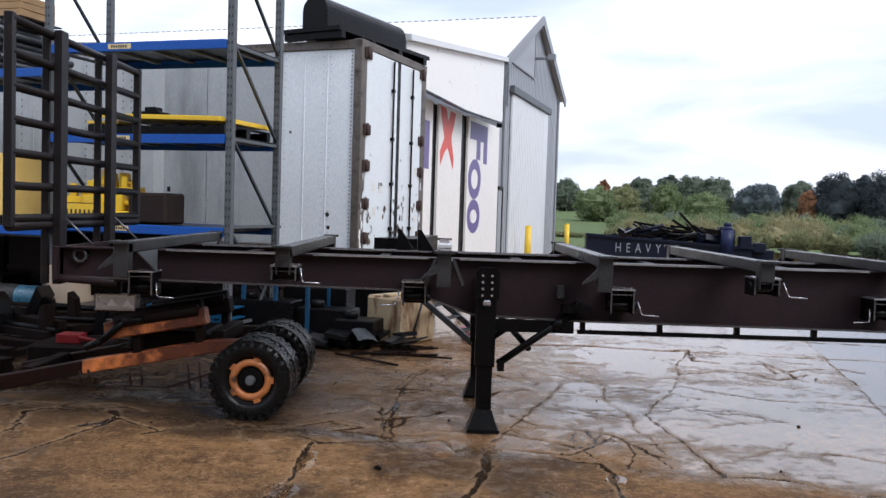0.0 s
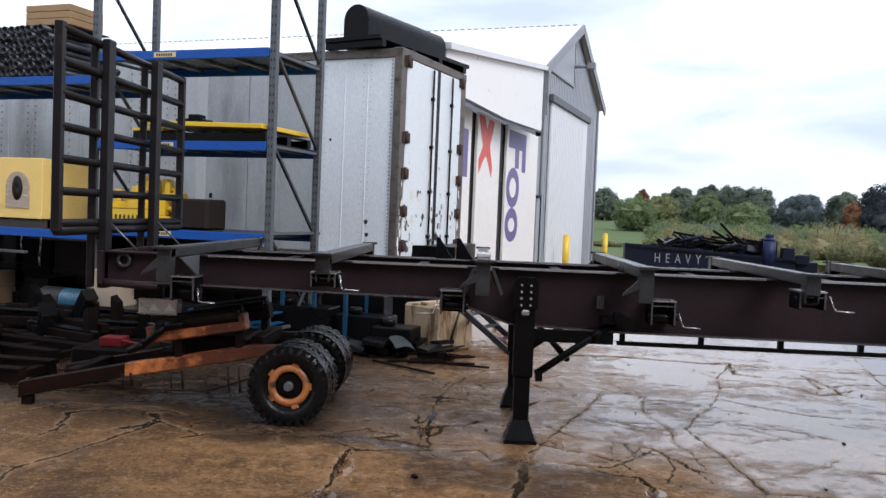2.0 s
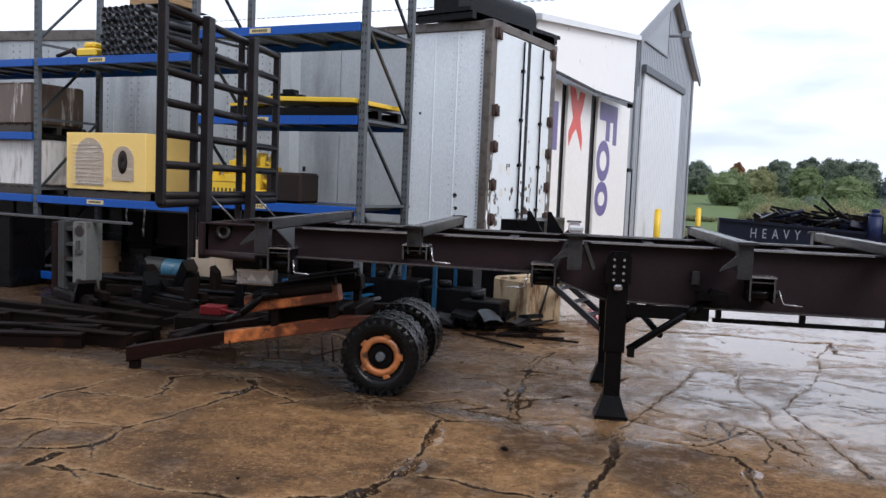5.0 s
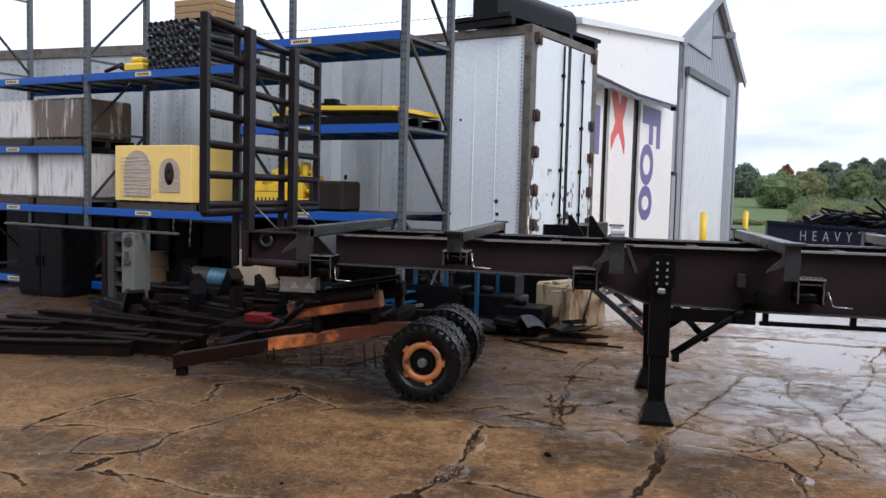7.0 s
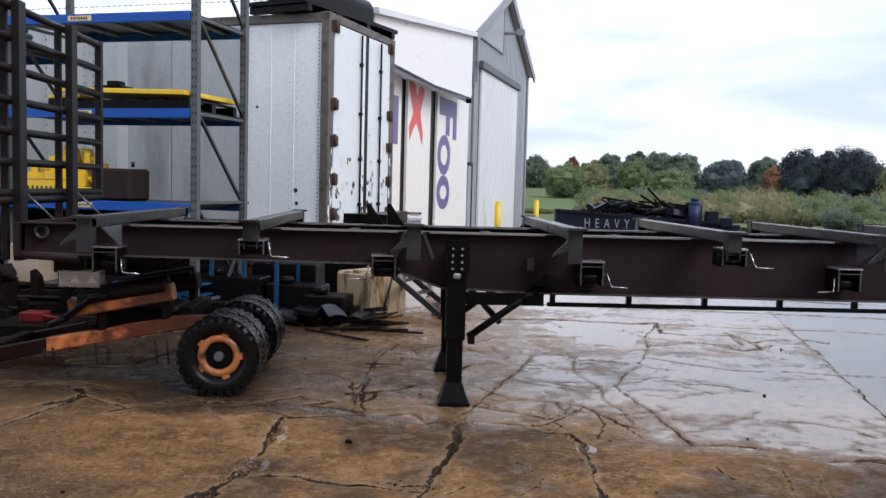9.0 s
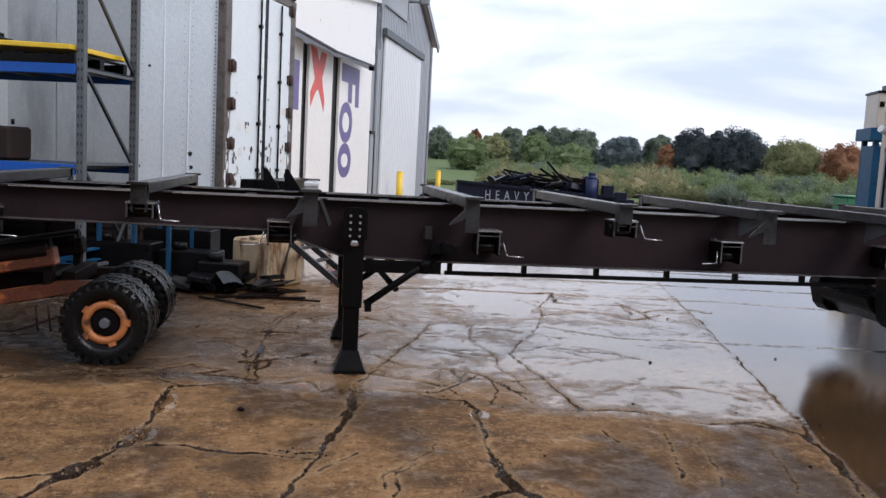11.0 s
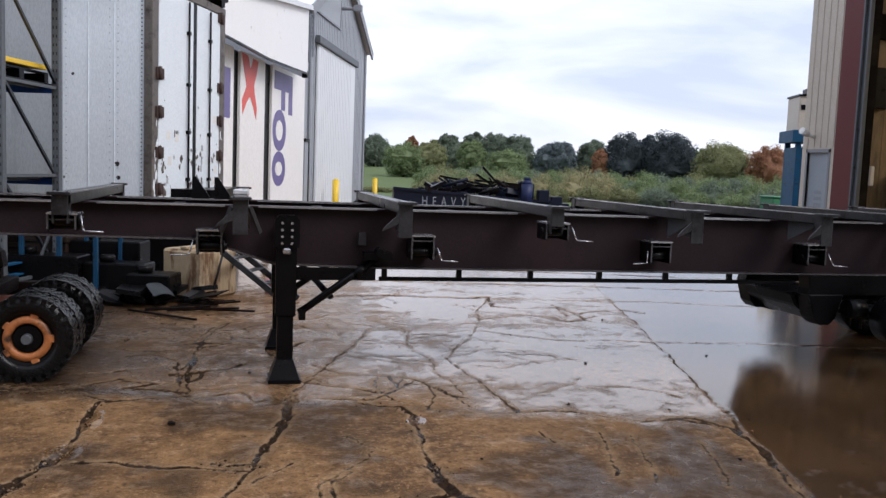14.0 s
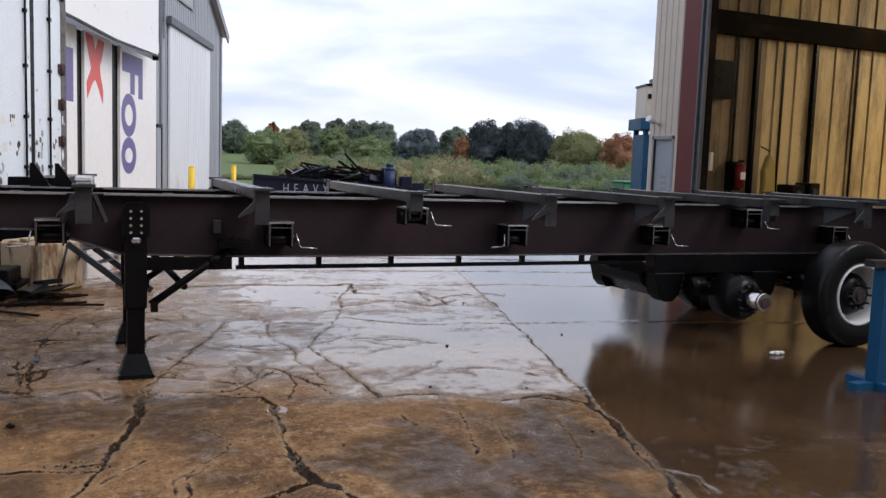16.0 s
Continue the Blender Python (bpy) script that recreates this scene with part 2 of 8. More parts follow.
MAT_BLUESTEEL = surface("teal_blue_paint", (0.006, 0.075, 0.165), (0.004, 0.042, 0.095), 0.5, 0, 4, 0.2, (0.015, 0.010, 0.008), 5, (0.58, 0.70), specular=0.25)
MAT_TRESTLE = surface("dark_teal_paint", (0.005, 0.050, 0.110), (0.003, 0.026, 0.060), 0.5, 0, 4, 0.2, (0.010, 0.007, 0.006), 5, (0.52, 0.66), specular=0.25)
MAT_GALV = surface("galvanised_grey_steel", (0.125, 0.138, 0.150), (0.072, 0.080, 0.090), 0.48, 0.3, 9, 0.15, (0.04, 0.034, 0.03), 4, (0.6, 0.75), specular=0.4)
MAT_HOLE = surface("slot_shadow_paint", (0.02, 0.02, 0.02), None, 0.8, 0, 5, 0)
MAT_LABEL = surface("yellow_label", (0.70, 0.58, 0.30), (0.60, 0.48, 0.22), 0.5, 0, 12, 0.05)
MAT_INK = surface("black_ink", (0.02, 0.02, 0.02), None, 0.6, 0, 12, 0)
MAT_VAN = surface("white_trailer_skin", (0.78, 0.84, 0.88), (0.70, 0.76, 0.81), 0.42, 0, 1.2, 0.05, (0.42, 0.42, 0.42), 0.9, (0.60, 0.85), (1, 1, 0.3))
# grimy trailer skin, darkened further for the racks' shade
MAT_OLDVAN = surface("dull_grimy_shaded_skin", (0.42, 0.45, 0.47), (0.34, 0.365, 0.385), 0.5, 0, 1.2, 0.05, (0.115, 0.122, 0.13), 0.9, (0.50, 0.8), (1, 1, 0.3))
MAT_VANDOOR = surface("weathered_white_door", (0.72, 0.78, 0.83), (0.61, 0.67, 0.72), 0.42, 0, 2.5, 0.15, (0.12, 0.055, 0.035), 3.0, (0.66, 0.70), (1, 1, 0.8))
MAT_VANRAIL = surface("oxidised_aluminium_rail", (0.165, 0.145, 0.13), (0.085, 0.072, 0.064), 0.5, 0.3, 6, 0.3, (0.03, 0.018, 0.014), 5, (0.5, 0.7))
MAT_RUSTHINGE = surface("rusty_hinge", (0.055, 0.028, 0.022), (0.022, 0.013, 0.012), 0.7, 0.1, 14, 0.6)
MAT_PANEL = surface("cream_white_panel", (0.84, 0.82, 0.80), (0.79, 0.76, 0.72), 0.4, 0, 1.0, 0.05, (0.55, 0.46, 0.38), 1.0, (0.66, 0.85), (1, 1, 0.3))
MAT_FASCIA = surface("white_fascia_tin", (0.86, 0.85, 0.84), (0.80, 0.79, 0.78), 0.42, 0, 1.0, 0.06, (0.34, 0.29, 0.25), 3.2, (0.64, 0.70))
MAT_PURPLE = surface("faded_purple_vinyl", (0.155, 0.125, 0.30), (0.13, 0.105, 0.25), 0.45, 0, 3, 0.05)
MAT_RED = surface("faded_red_vinyl", (0.72, 0.10, 0.075), (0.62, 0.09, 0.07), 0.45, 0, 3, 0.05)
MAT_SHED = surface("grey_shed_tin", (0.33, 0.35, 0.38), (0.28, 0.30, 0.33), 0.45, 0.0, 1.2, 0.05, (0.3, 0.3, 0.3), 1.5, (0.6, 0.85))
MAT_SHEDROOF = surface("pale_roof_tin", (0.82, 0.83, 0.85), (0.76, 0.77, 0.79), 0.4, 0.0, 1.0, 0.04)
MAT_SHEDDOOR = surface("pale_grey_door_tin", (0.70, 0.72, 0.74), (0.64, 0.66, 0.68), 0.4, 0.0, 1.0, 0.04)
MAT_TRIM = surface("grey_trim_tin", (0.26, 0.27, 0.29), (0.22, 0.23, 0.25), 0.45, 0.2, 3, 0.05)
MAT_YELLOW = surface("yellow_paint", (0.78, 0.52, 0.030), (0.66, 0.42, 0.025), 0.42, 0, 4, 0.12, (0.22, 0.13, 0.03), 4, (0.62, 0.78))
MAT_CRATE = surface("pale_yellow_sheet", (0.90, 0.62, 0.20), (0.82, 0.55, 0.16), 0.5, 0, 3, 0.06, (0.5, 0.34, 0.12), 2, (0.62, 0.8))
MAT_FILM = surface("white_stretch_film", (0.62, 0.59, 0.57), (0.80, 0.79, 0.78), 0.22, 0, 7, 0.5, (0.25, 0.20, 0.16), 2.5, (0.5, 0.72), (5, 5, 0.7))
MAT_WOOD = surface("weathered_pallet_wood", (0.06, 0.046, 0.035), (0.03, 0.024, 0.02), 0.75, 0, 3, 0.5, (0.015, 0.012, 0.01), 4, (0.5, 0.7), (1, 6, 6), per_object=0.25)
MAT_CARTON = surface("brown_cardboard", (0.40, 0.26, 0.13), (0.32, 0.20, 0.10), 0.8, 0, 2, 0.1, (0.2, 0.13, 0.08), 2, (0.6, 0.8), per_object=0.15)
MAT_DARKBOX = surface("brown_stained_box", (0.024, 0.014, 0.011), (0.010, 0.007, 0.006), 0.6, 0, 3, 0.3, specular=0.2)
MAT_CONCRETE = surface("stained_concrete_block", (0.40, 0.31, 0.20), (0.27, 0.195, 0.115), 0.75, 0, 3, 0.5, (0.11, 0.055, 0.024), 3.2, (0.50, 0.60), (1, 1, 0.28), grain=40)
MAT_OLDCARTON = surface("damp_cardboard", (0.17, 0.105, 0.058), (0.11, 0.068, 0.038), 0.8, 0, 2, 0.1, (0.05, 0.03, 0.02), 2, (0.55, 0.75), per_object=0.15)
MAT_PALECARTON = surface("pale_damp_cardboard", (0.42, 0.34, 0.26), (0.30, 0.23, 0.17), 0.8, 0, 2, 0.1, (0.12, 0.08, 0.05), 2, (0.52, 0.7))
MAT_COLUMN = surface("old_grey_machine_paint", (0.052, 0.054, 0.054), (0.030, 0.031, 0.031), 0.5, 0.1, 6, 0.3, (0.045, 0.022, 0.013), 4, (0.54, 0.66), specular=0.25)
MAT_COLUMNFACE = surface("chipped_pale_machine_paint", (0.17, 0.175, 0.165), (0.10, 0.104, 0.098), 0.5, 0.1, 6, 0.3, (0.05, 0.024, 0.015), 5, (0.56, 0.66), (1, 1, 0.5), specular=0.25)
MAT_TAN = surface("tan_wall_tin", (0.52, 0.47, 0.40), (0.45, 0.40, 0.34), 0.45, 0, 1.0, 0.05, (0.3, 0.26, 0.21), 1.2, (0.62, 0.85), (1, 1, 0.3))
MAT_MAROON = surface("maroon_trim_tin", (0.115, 0.020, 0.020), (0.085, 0.015, 0.015), 0.42, 0, 2, 0.05, specular=0.3)
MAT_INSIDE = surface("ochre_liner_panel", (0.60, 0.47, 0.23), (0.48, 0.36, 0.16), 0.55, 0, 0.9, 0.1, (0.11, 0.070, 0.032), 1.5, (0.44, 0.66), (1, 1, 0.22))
MAT_GREYDOOR = surface("grey_door_paint", (0.30, 0.34, 0.38), (0.25, 0.29, 0.33), 0.45, 0, 2, 0.05)
MAT_NAVY = surface("navy_blue_paint", (0.0032, 0.0062, 0.021), (0.0022, 0.004, 0.012), 0.5, 0, 2, 0.15, (0.012, 0.010, 0.010), 2, (0.6, 0.75), specular=0.25)
MAT_TANKBLUE = surface("tank_blue_paint", (0.010, 0.020, 0.075), (0.006, 0.012, 0.045), 0.45, 0, 3, 0.1, (0.012, 0.012, 0.02), 3, (0.6, 0.75), specular=0.3)
MAT_SIGNWHITE = surface("white_lettering", (0.26, 0.28, 0.32), None, 0.5, 0, 5, 0.0)
MAT_REDPAINT = surface("red_paint", (0.22, 0.014, 0.018), (0.11, 0.008, 0.010), 0.45, 0, 6, 0.1, (0.02, 0.006, 0.006), 4, (0.5, 0.7), specular=0.25)
MAT_BARK = surface("tree_bark", (0.06, 0.045, 0.035), (0.035, 0.027, 0.02), 0.9, 0, 3, 0.8, grain=20)
MAT_GRASS = surface("meadow_grass", (0.098, 0.140, 0.062), (0.128, 0.158, 0.076), 0.9, 0, 0.06, 0.4, (0.15, 0.14, 0.07), 0.03, (0.55, 0.75), grain=2.0, specular=0.05)
MAT_GREEN_BIN = surface("green_plastic", (0.02, 0.17, 0.07), (0.015, 0.12, 0.05), 0.4, 0, 4, 0.05)
MAT_PINK = surface("pink_plastic_sheet", (0.62, 0.30, 0.33), (0.45, 0.20, 0.23), 0.35, 0, 6, 0.4, (0.12, 0.05, 0.05), 5, (0.55, 0.7))
MAT_MUSTARD = surface("mustard_oilskin", (0.40, 0.29, 0.06), (0.26, 0.18, 0.035), 0.5, 0, 5, 0.3, (0.10, 0.07, 0.02), 4, (0.55, 0.7), (2, 2, 0.5))
# liner colour with the weaker light near the doorway mixed in, plus grime streaks
MAT_DIMLINER = surface("dim_liner_panel", (0.26, 0.185, 0.095), (0.17, 0.12, 0.06), 0.6, 0, 0.9, 0.1, (0.06, 0.042, 0.025), 1.6, (0.44, 0.64), (1, 1, 0.22))
MAT_GIRT = surface("dull_dark_steel", (0.012, 0.010, 0.008), (0.007, 0.006, 0.005), 0.8, 0, 3, 0.1, (0.030, 0.022, 0.014), 2, (0.5, 0.7), (0.3, 1, 1), specular=0.03)
MAT_LEAD = surface("old_drum_blue", (0.05, 0.17, 0.26), (0.03, 0.10, 0.16), 0.4, 0, 5, 0.15, (0.06, 0.05, 0.05), 4, (0.55, 0.72))
MAT_BRIGHTRUST = surface("bright_orange_rust", (0.125, 0.030, 0.012), (0.016, 0.006, 0.004), 0.36, 0.0, 5.0, 0.7, (0.76, 0.235, 0.066), 2.6, (0.46, 0.62), (0.8, 1, 0.9), specular=0.5)
MAT_LAMPBOX = surface("zinc_sheet", (0.60, 0.61, 0.63), (0.44, 0.45, 0.46), 0.30, 0.3, 8, 0.15, (0.10, 0.09, 0.08), 5, (0.6, 0.75))
# plain grey steel parts, and strips that paint dimmer edge highlights
MAT_STEELGLINT = surface("grey_steel_and_edge_glint", (0.13, 0.125, 0.13), (0.06, 0.058, 0.06), 0.25, 0.5, 7, 0.2, specular=0.5)
MAT_TAUPEFILM = surface("taupe_film_window", (0.50, 0.40, 0.30), (0.30, 0.235, 0.17), 0.25, 0, 6, 0.5, (0.74, 0.70, 0.64), 3.0, (0.58, 0.66), (1, 1, 8))
MAT_WRAPCARTON = surface("film_wrapped_brown_carton", (0.13, 0.085, 0.06), (0.07, 0.046, 0.034), 0.25, 0, 3, 0.4, (0.55, 0.50, 0.46), 2.0, (0.56, 0.66), (5, 5, 0.6))
MAT_PIPE = surface("dark_pipe_steel", (0.035, 0.040, 0.048), (0.018, 0.021, 0.026), 0.4, 0.3, 9, 0.2)
MAT_REDRUST = surface("dark_red_rust", (0.017, 0.0058, 0.0045), (0.006, 0.0028, 0.0025), 0.33, 0.0, 5, 0.6, (0.006, 0.004, 0.0037), 3, (0.48, 0.6), specular=0.14)

# ---- building tools ----
def box(bm, x0, y0, z0, x1, y1, z1, m=None):
    v = [bm.verts.new(p) for p in ((x0, y0, z0), (x1, y0, z0), (x1, y1, z0), (x0, y1, z0), (x0, y0, z1), (x1, y0, z1), (x1, y1, z1), (x0, y1, z1))]
    for f in ((3, 2, 1, 0), (4, 5, 6, 7), (0, 1, 5, 4), (1, 2, 6, 5), (2, 3, 7, 6), (3, 0, 4, 7)):
        bm.faces.new([v[i] for i in f])
    if m is not None:
        bmesh.ops.transform(bm, matrix=m, verts=v)
    return v


def bar(bm, p, q, w, h=None, up=(0, 0, 1)):
    """A rectangular bar from p to q, w across and h high."""
    p, q = Vector(p), Vector(q)
    h = h or w
    along = (q - p).normalized()
    side = along.cross(Vector(up))
    side = side.normalized() if side.length > 1e-4 else Vector((1, 0, 0))
    top = side.cross(along).normalized()
    v = [bm.verts.new(e + side * a * w / 2 + top * b * h / 2) for e in (p, q) for a, b in ((-1, -1), (1, -1), (1, 1), (-1, 1))]
    for f in ((0, 1, 2, 3), (7, 6, 5, 4), (1, 0, 4, 5), (2, 1, 5, 6), (3, 2, 6, 7), (0, 3, 7, 4)):
        bm.faces.new([v[i] for i in f])
    return v


def rod(bm, p, q, r, n=10, r2=None, caps=True):
    """A round bar from p to q."""
    p, q = Vector(p), Vector(q)
    r2 = r if r2 is None else r2
    along = (q - p).normalized()
    side = along.orthogonal().normalized()
    top = along.cross(side)
    rings = [[bm.verts.new(e + (side * math.cos(a) + top * math.sin(a)) * rad) for a in [2 * math.pi * i / n for i in range(n)]] for e, rad in ((p, r), (q, r2))]
    for i in range(n):
        f = bm.faces.new((rings[0][i], rings[0][(i + 1) % n], rings[1][(i + 1) % n], rings[1][i]))
        f.smooth = True
    if caps:
        bm.faces.new(rings[0][::-1]), bm.faces.new(rings[1])


def pipe(bm, points, r, n=8):
    for a, b in zip(points, points[1:]):
        rod(bm, a, b, r, n)


def spin(bm, profile, n=32, m=None, closed=True):
    """A turned body round the y axis: profile of (radius, y)."""
    rings = [[bm.verts.new((r * math.cos(2 * math.pi * i / n), y, r * math.sin(2 * math.pi * i / n))) for i in range(n)] for r, y in profile]
    pairs = list(zip(rings, rings[1:])) + ([(rings[-1], rings[0])] if closed else [])
    for a, b in pairs:
        for i in range(n):
            f = bm.faces.new((a[i], a[(i + 1) % n], b[(i + 1) % n], b[i]))
            f.smooth = True
    if m is not None:
        bmesh.ops.transform(bm, matrix=m, verts=[v for r in rings for v in r])


def plate(bm, outline, y0, y1, m=None):
    """An outline of (x, z) given thickness along y."""
    a = [bm.verts.new((x, y0, z)) for x, z in outline]
    b = [bm.verts.new((x, y1, z)) for x, z in outline]
    bm.faces.new(a), bm.faces.new(b[::-1])
    for i in range(len(a)):
        j = (i + 1) % len(a)
        bm.faces.new((a[j], a[i], b[i], b[j]))
    if m is not None:
        bmesh.ops.transform(bm, matrix=m, verts=a + b)


def slab(bm, outline, z0, z1):
    """An outline of (x, y) given thickness along z."""
    a = [bm.verts.new((x, y, z0)) for x, y in outline]
    b = [bm.verts.new((x, y, z1)) for x, y in outline]
    bm.faces.new(a[::-1]), bm.faces.new(b)
    for i in range(len(a)):
        j = (i + 1) % len(a)
        bm.faces.new((a[i], a[j], b[j], b[i]))


def mesh_of(name, bm, material, bevel=0.0):
    bmesh.ops.recalc_face_normals(bm, faces=bm.faces)
    if bevel:
        bmesh.ops.bevel(bm, geom=list(bm.edges), offset=bevel, segments=1, affect="EDGES", clamp_overlap=True)
    me = bpy.data.meshes.new(name)
    bm.to_mesh(me)
    bm.free()
    me.materials.append(material)
    return me


def part(name, bm, material, parent, label="", bevel=0.0):
    ob = new(name, mesh_of(name, bm, material, bevel))
    ob.parent = parent
    return tagged(ob, label)


def alike(name, me, parent, m, label=""):
    ob = new(name, me)
    ob.parent = parent
    ob.matrix_basis = m
    return tagged(ob, label)


def thing(name, label, category, m=None, group="", kind=""):
    ob = new(name)
    ob.empty_display_size = 0.2
    if m is not None:
        ob.matrix_basis = m
    return tagged(ob, label, category, group, kind)


def solid(name, bm, material, label, category, m=None, group="", kind="", bevel=0.0):
    ob = new(name, mesh_of(name, bm, material, bevel))
    if m is not None:
        ob.matrix_basis = m
    return tagged(ob, label, category, group, kind)


def lettering(name, words, size, material, parent, m, label="", stretch=1.0):
    """Flat letters of the built-in font as a thin mesh, standing in the xz plane of m."""
    curve = bpy.data.curves.new(name, "FONT")
    curve.body, curve.size, curve.extrude = words, size, 0.003
    curve.align_x, curve.align_y = "CENTER", "CENTER"
    holder = bpy.data.objects.new(name, curve)
    scene.collection.objects.link(holder)
    bpy.context.view_layer.update()
    me = bpy.data.meshes.new_from_object(holder.evaluated_get(bpy.context.evaluated_depsgraph_get()))
    scene.collection.objects.unlink(holder)
    bpy.data.objects.remove(holder)
    me.materials.clear()
    me.materials.append(material)
    ob = new(name, me)
    ob.parent = parent
    ob.matrix_basis = m @ Matrix.Rotation(radians(90), 4, "X") @ Matrix.Diagonal((stretch, 1, 1, 1))
    return tagged(ob, label)


new_bm = bmesh.new

# ---- ground ----
bm = new_bm()
xs = [-900, -300, -120, -60, -30, -15, 0, 15, 30, 60, 120, 300, 900]
ys = [-600, -200, -60, -20, 0, 10, 20, 30, 40, 55, 70, 90, 120, 160, 220, 320, 500, 1200]


def terrain(x, y):
    """Flat yard and meadow, then a hill rising gently to the woods."""
    far = max(0.0, y - 75)
    return min(far, 120) * 0.026 + noise.noise(Vector((x * 0.02, y * 0.02, 0))) * min(1.0, far / 60) * 0.5


grid = [[bm.verts.new((x, y, terrain(x, y))) for x in xs] for y in ys]
for j in range(len(ys) - 1):
    for i in range(len(xs) - 1):
        bm.faces.new((grid[j][i], grid[j][i + 1], grid[j + 1][i + 1], grid[j + 1][i]))
meadow = solid("ground", bm, MAT_GRASS, "green meadow reaching to the wooded hill", "ground", Matrix.Translation((0, 0, -0.05)), kind="structure")

# the yard: one sheet of broken slabs; cracks (width, line) are open grooves between them
CRACKS = [
    (0.10, [(-1.07, 4.44), (-1.15, 4.28)]), (0.09, [(-0.93, 4.86), (-0.97, 4.72)]), (0.08, [(1.07, 4.46), (1.075, 4.26)]), (0.10, [(0.30, 5.93), (0.40, 5.88)]), (0.08, [(-0.43, 6.60), (-0.44, 6.52)]),
    (0.045, [(-0.94, 4.83), (-1.04, 4.58), (-1.12, 4.32), (-1.21, 4.21), (-1.29, 3.99), (-1.6, 3.6)]),
    (0.02, [(-1.13, 4.35), (-1.34, 4.29), (-1.53, 4.23), (-1.68, 4.17)]),
    (0.05, [(-0.94, 4.86), (-0.90, 5.12), (-0.90, 5.61), (-0.92, 5.96)]),
    (0.026, [(-0.86, 4.75), (-0.67, 4.71), (-0.45, 4.64), (-0.20, 4.60), (0.02, 4.53)]),
    (0.040, [(0.34, 5.88), (0.28, 5.46), (0.18, 5.05), (0.08, 4.64), (0.01, 4.38), (-0.07, 4.11), (-0.25, 3.4)]),
    (0.03, [(0.08, 4.64), (-0.06, 4.62), (-0.14, 4.66)]),
    (0.048, [(1.13, 5.48), (1.09, 4.95), (1.07, 4.61), (1.07, 4.30), (1.10, 4.08), (1.35, 3.6)]),
    (0.04, [(1.09, 4.05), (0.95, 3.98), (0.82, 3.92), (0.6, 3.7)]),
    (0.03, [(1.13, 5.44), (1.09, 5.67), (0.90, 5.72), (0.75, 5.80)])]
CRACKS += [
    (0.026, [(-2.19, 6.02), (-2.02, 6.17), (-1.71, 6.45), (-1.52, 6.30), (-1.09, 6.16), (-0.86, 5.96), (-0.48, 6.01), (-0.20, 6.04), (-0.04, 6.13), (0.08, 5.88), (0.36, 5.95), (0.68, 5.84), (0.92, 5.85)]),
    (0.018, [(-1.52, 6.30), (-1.17, 6.35), (-0.95, 6.52)]),
    (0.026, [(-0.36, 6.02), (-0.39, 6.99), (-0.38, 7.66), (-0.26, 8.35), (-0.10, 8.84)]),
    (0.014, [(-0.38, 7.66), (-0.16, 7.75)]), (0.014, [(-0.19, 8.05), (0.13, 8.01), (0.33, 7.67)]),
    (0.012, [(-2.22, 7.32), (-1.94, 7.99), (-1.66, 9.5)]),
    (0.018, [(-0.97, 7.30), (-0.73, 7.33), (-0.56, 7.12), (-0.43, 6.58), (-0.44, 6.08)]),
    (0.018, [(-0.46, 6.79), (-0.34, 7.64), (-0.19, 7.74)]), (0.014, [(-0.43, 7.86), (-0.27, 8.52), (-0.13, 8.81)]),
    (0.028, [(-2.52, 6.44), (-2.08, 6.11), (-1.52, 6.37), (-1.23, 6.24), (-1.08, 6.42), (-0.88, 6.57)])]
CRACKS += [
    (0.018, [(0.36, 6.03), (0.68, 6.89), (0.84, 7.29), (1.23, 8.51)]),
    (0.020, [(0.59, 6.93), (0.75, 6.61), (1.01, 6.52), (1.31, 6.38), (1.47, 6.08), (1.55, 5.62)]),
    (0.024, [(1.72, 7.00), (1.78, 6.53), (1.83, 6.12), (1.83, 5.61), (1.85, 5.41)]),
    (0.018, [(1.85, 5.41), (2.23, 5.41), (2.55, 5.22), (2.94, 5.14), (3.17, 4.98), (3.17, 4.72)]),
    (0.015, [(1.72, 7.00), (1.88, 7.46), (2.27, 8.15), (2.55, 8.95), (2.68, 9.56), (3.09, 10.55)]),
    (0.010, [(1.60, 8.36), (1.46, 7.49), (1.55, 7.09), (1.52, 6.64), (1.60, 6.33), (1.60, 5.92)]),
    (0.014, [(1.24, 9.51), (1.61, 9.41)]), (0.014, [(1.28, 8.93), (1.65, 8.64)]), (0.014, [(1.08, 7.88), (1.47, 7.69)]), (0.014, [(1.04, 7.21), (1.47, 7.16)])]
CRACKS += [
    (0.020, [(1.14, 6.11), (1.31, 6.36), (1.41, 6.22), (1.47, 5.94), (1.59, 5.83)]), (0.020, [(0.93, 5.87), (1.14, 6.11), (1.12, 6.49)]), (0.020, [(1.23, 5.59), (1.38, 5.93), (1.41, 6.22)]),
    (0.11, [(0.43, 10.70), (0.86, 10.64), (1.81, 10.69), (2.74, 10.50), (3.11, 10.60)]),
    (0.05, [(3.11, 10.60), (2.93, 9.85), (3.24, 9.69), (3.75, 9.74), (3.68, 9.19), (4.14, 9.46), (4.53, 9.54), (4.74, 9.38)]),
    (0.04, [(2.55, 8.95), (3.09, 9.23), (3.45, 9.10), (3.53, 8.80), (4.01, 9.15)]), (0.025, [(3.75, 9.93), (3.83, 9.39), (3.76, 8.88)]),
    (0.05, [(3.07, 10.45), (4.11, 10.30), (5.24, 10.24), (6.53, 9.79)]),
    (0.030, [(2.38, 8.31), (2.70, 8.01), (3.04, 7.82), (3.96, 7.67), (5.08, 7.56), (7.5, 7.0)])]
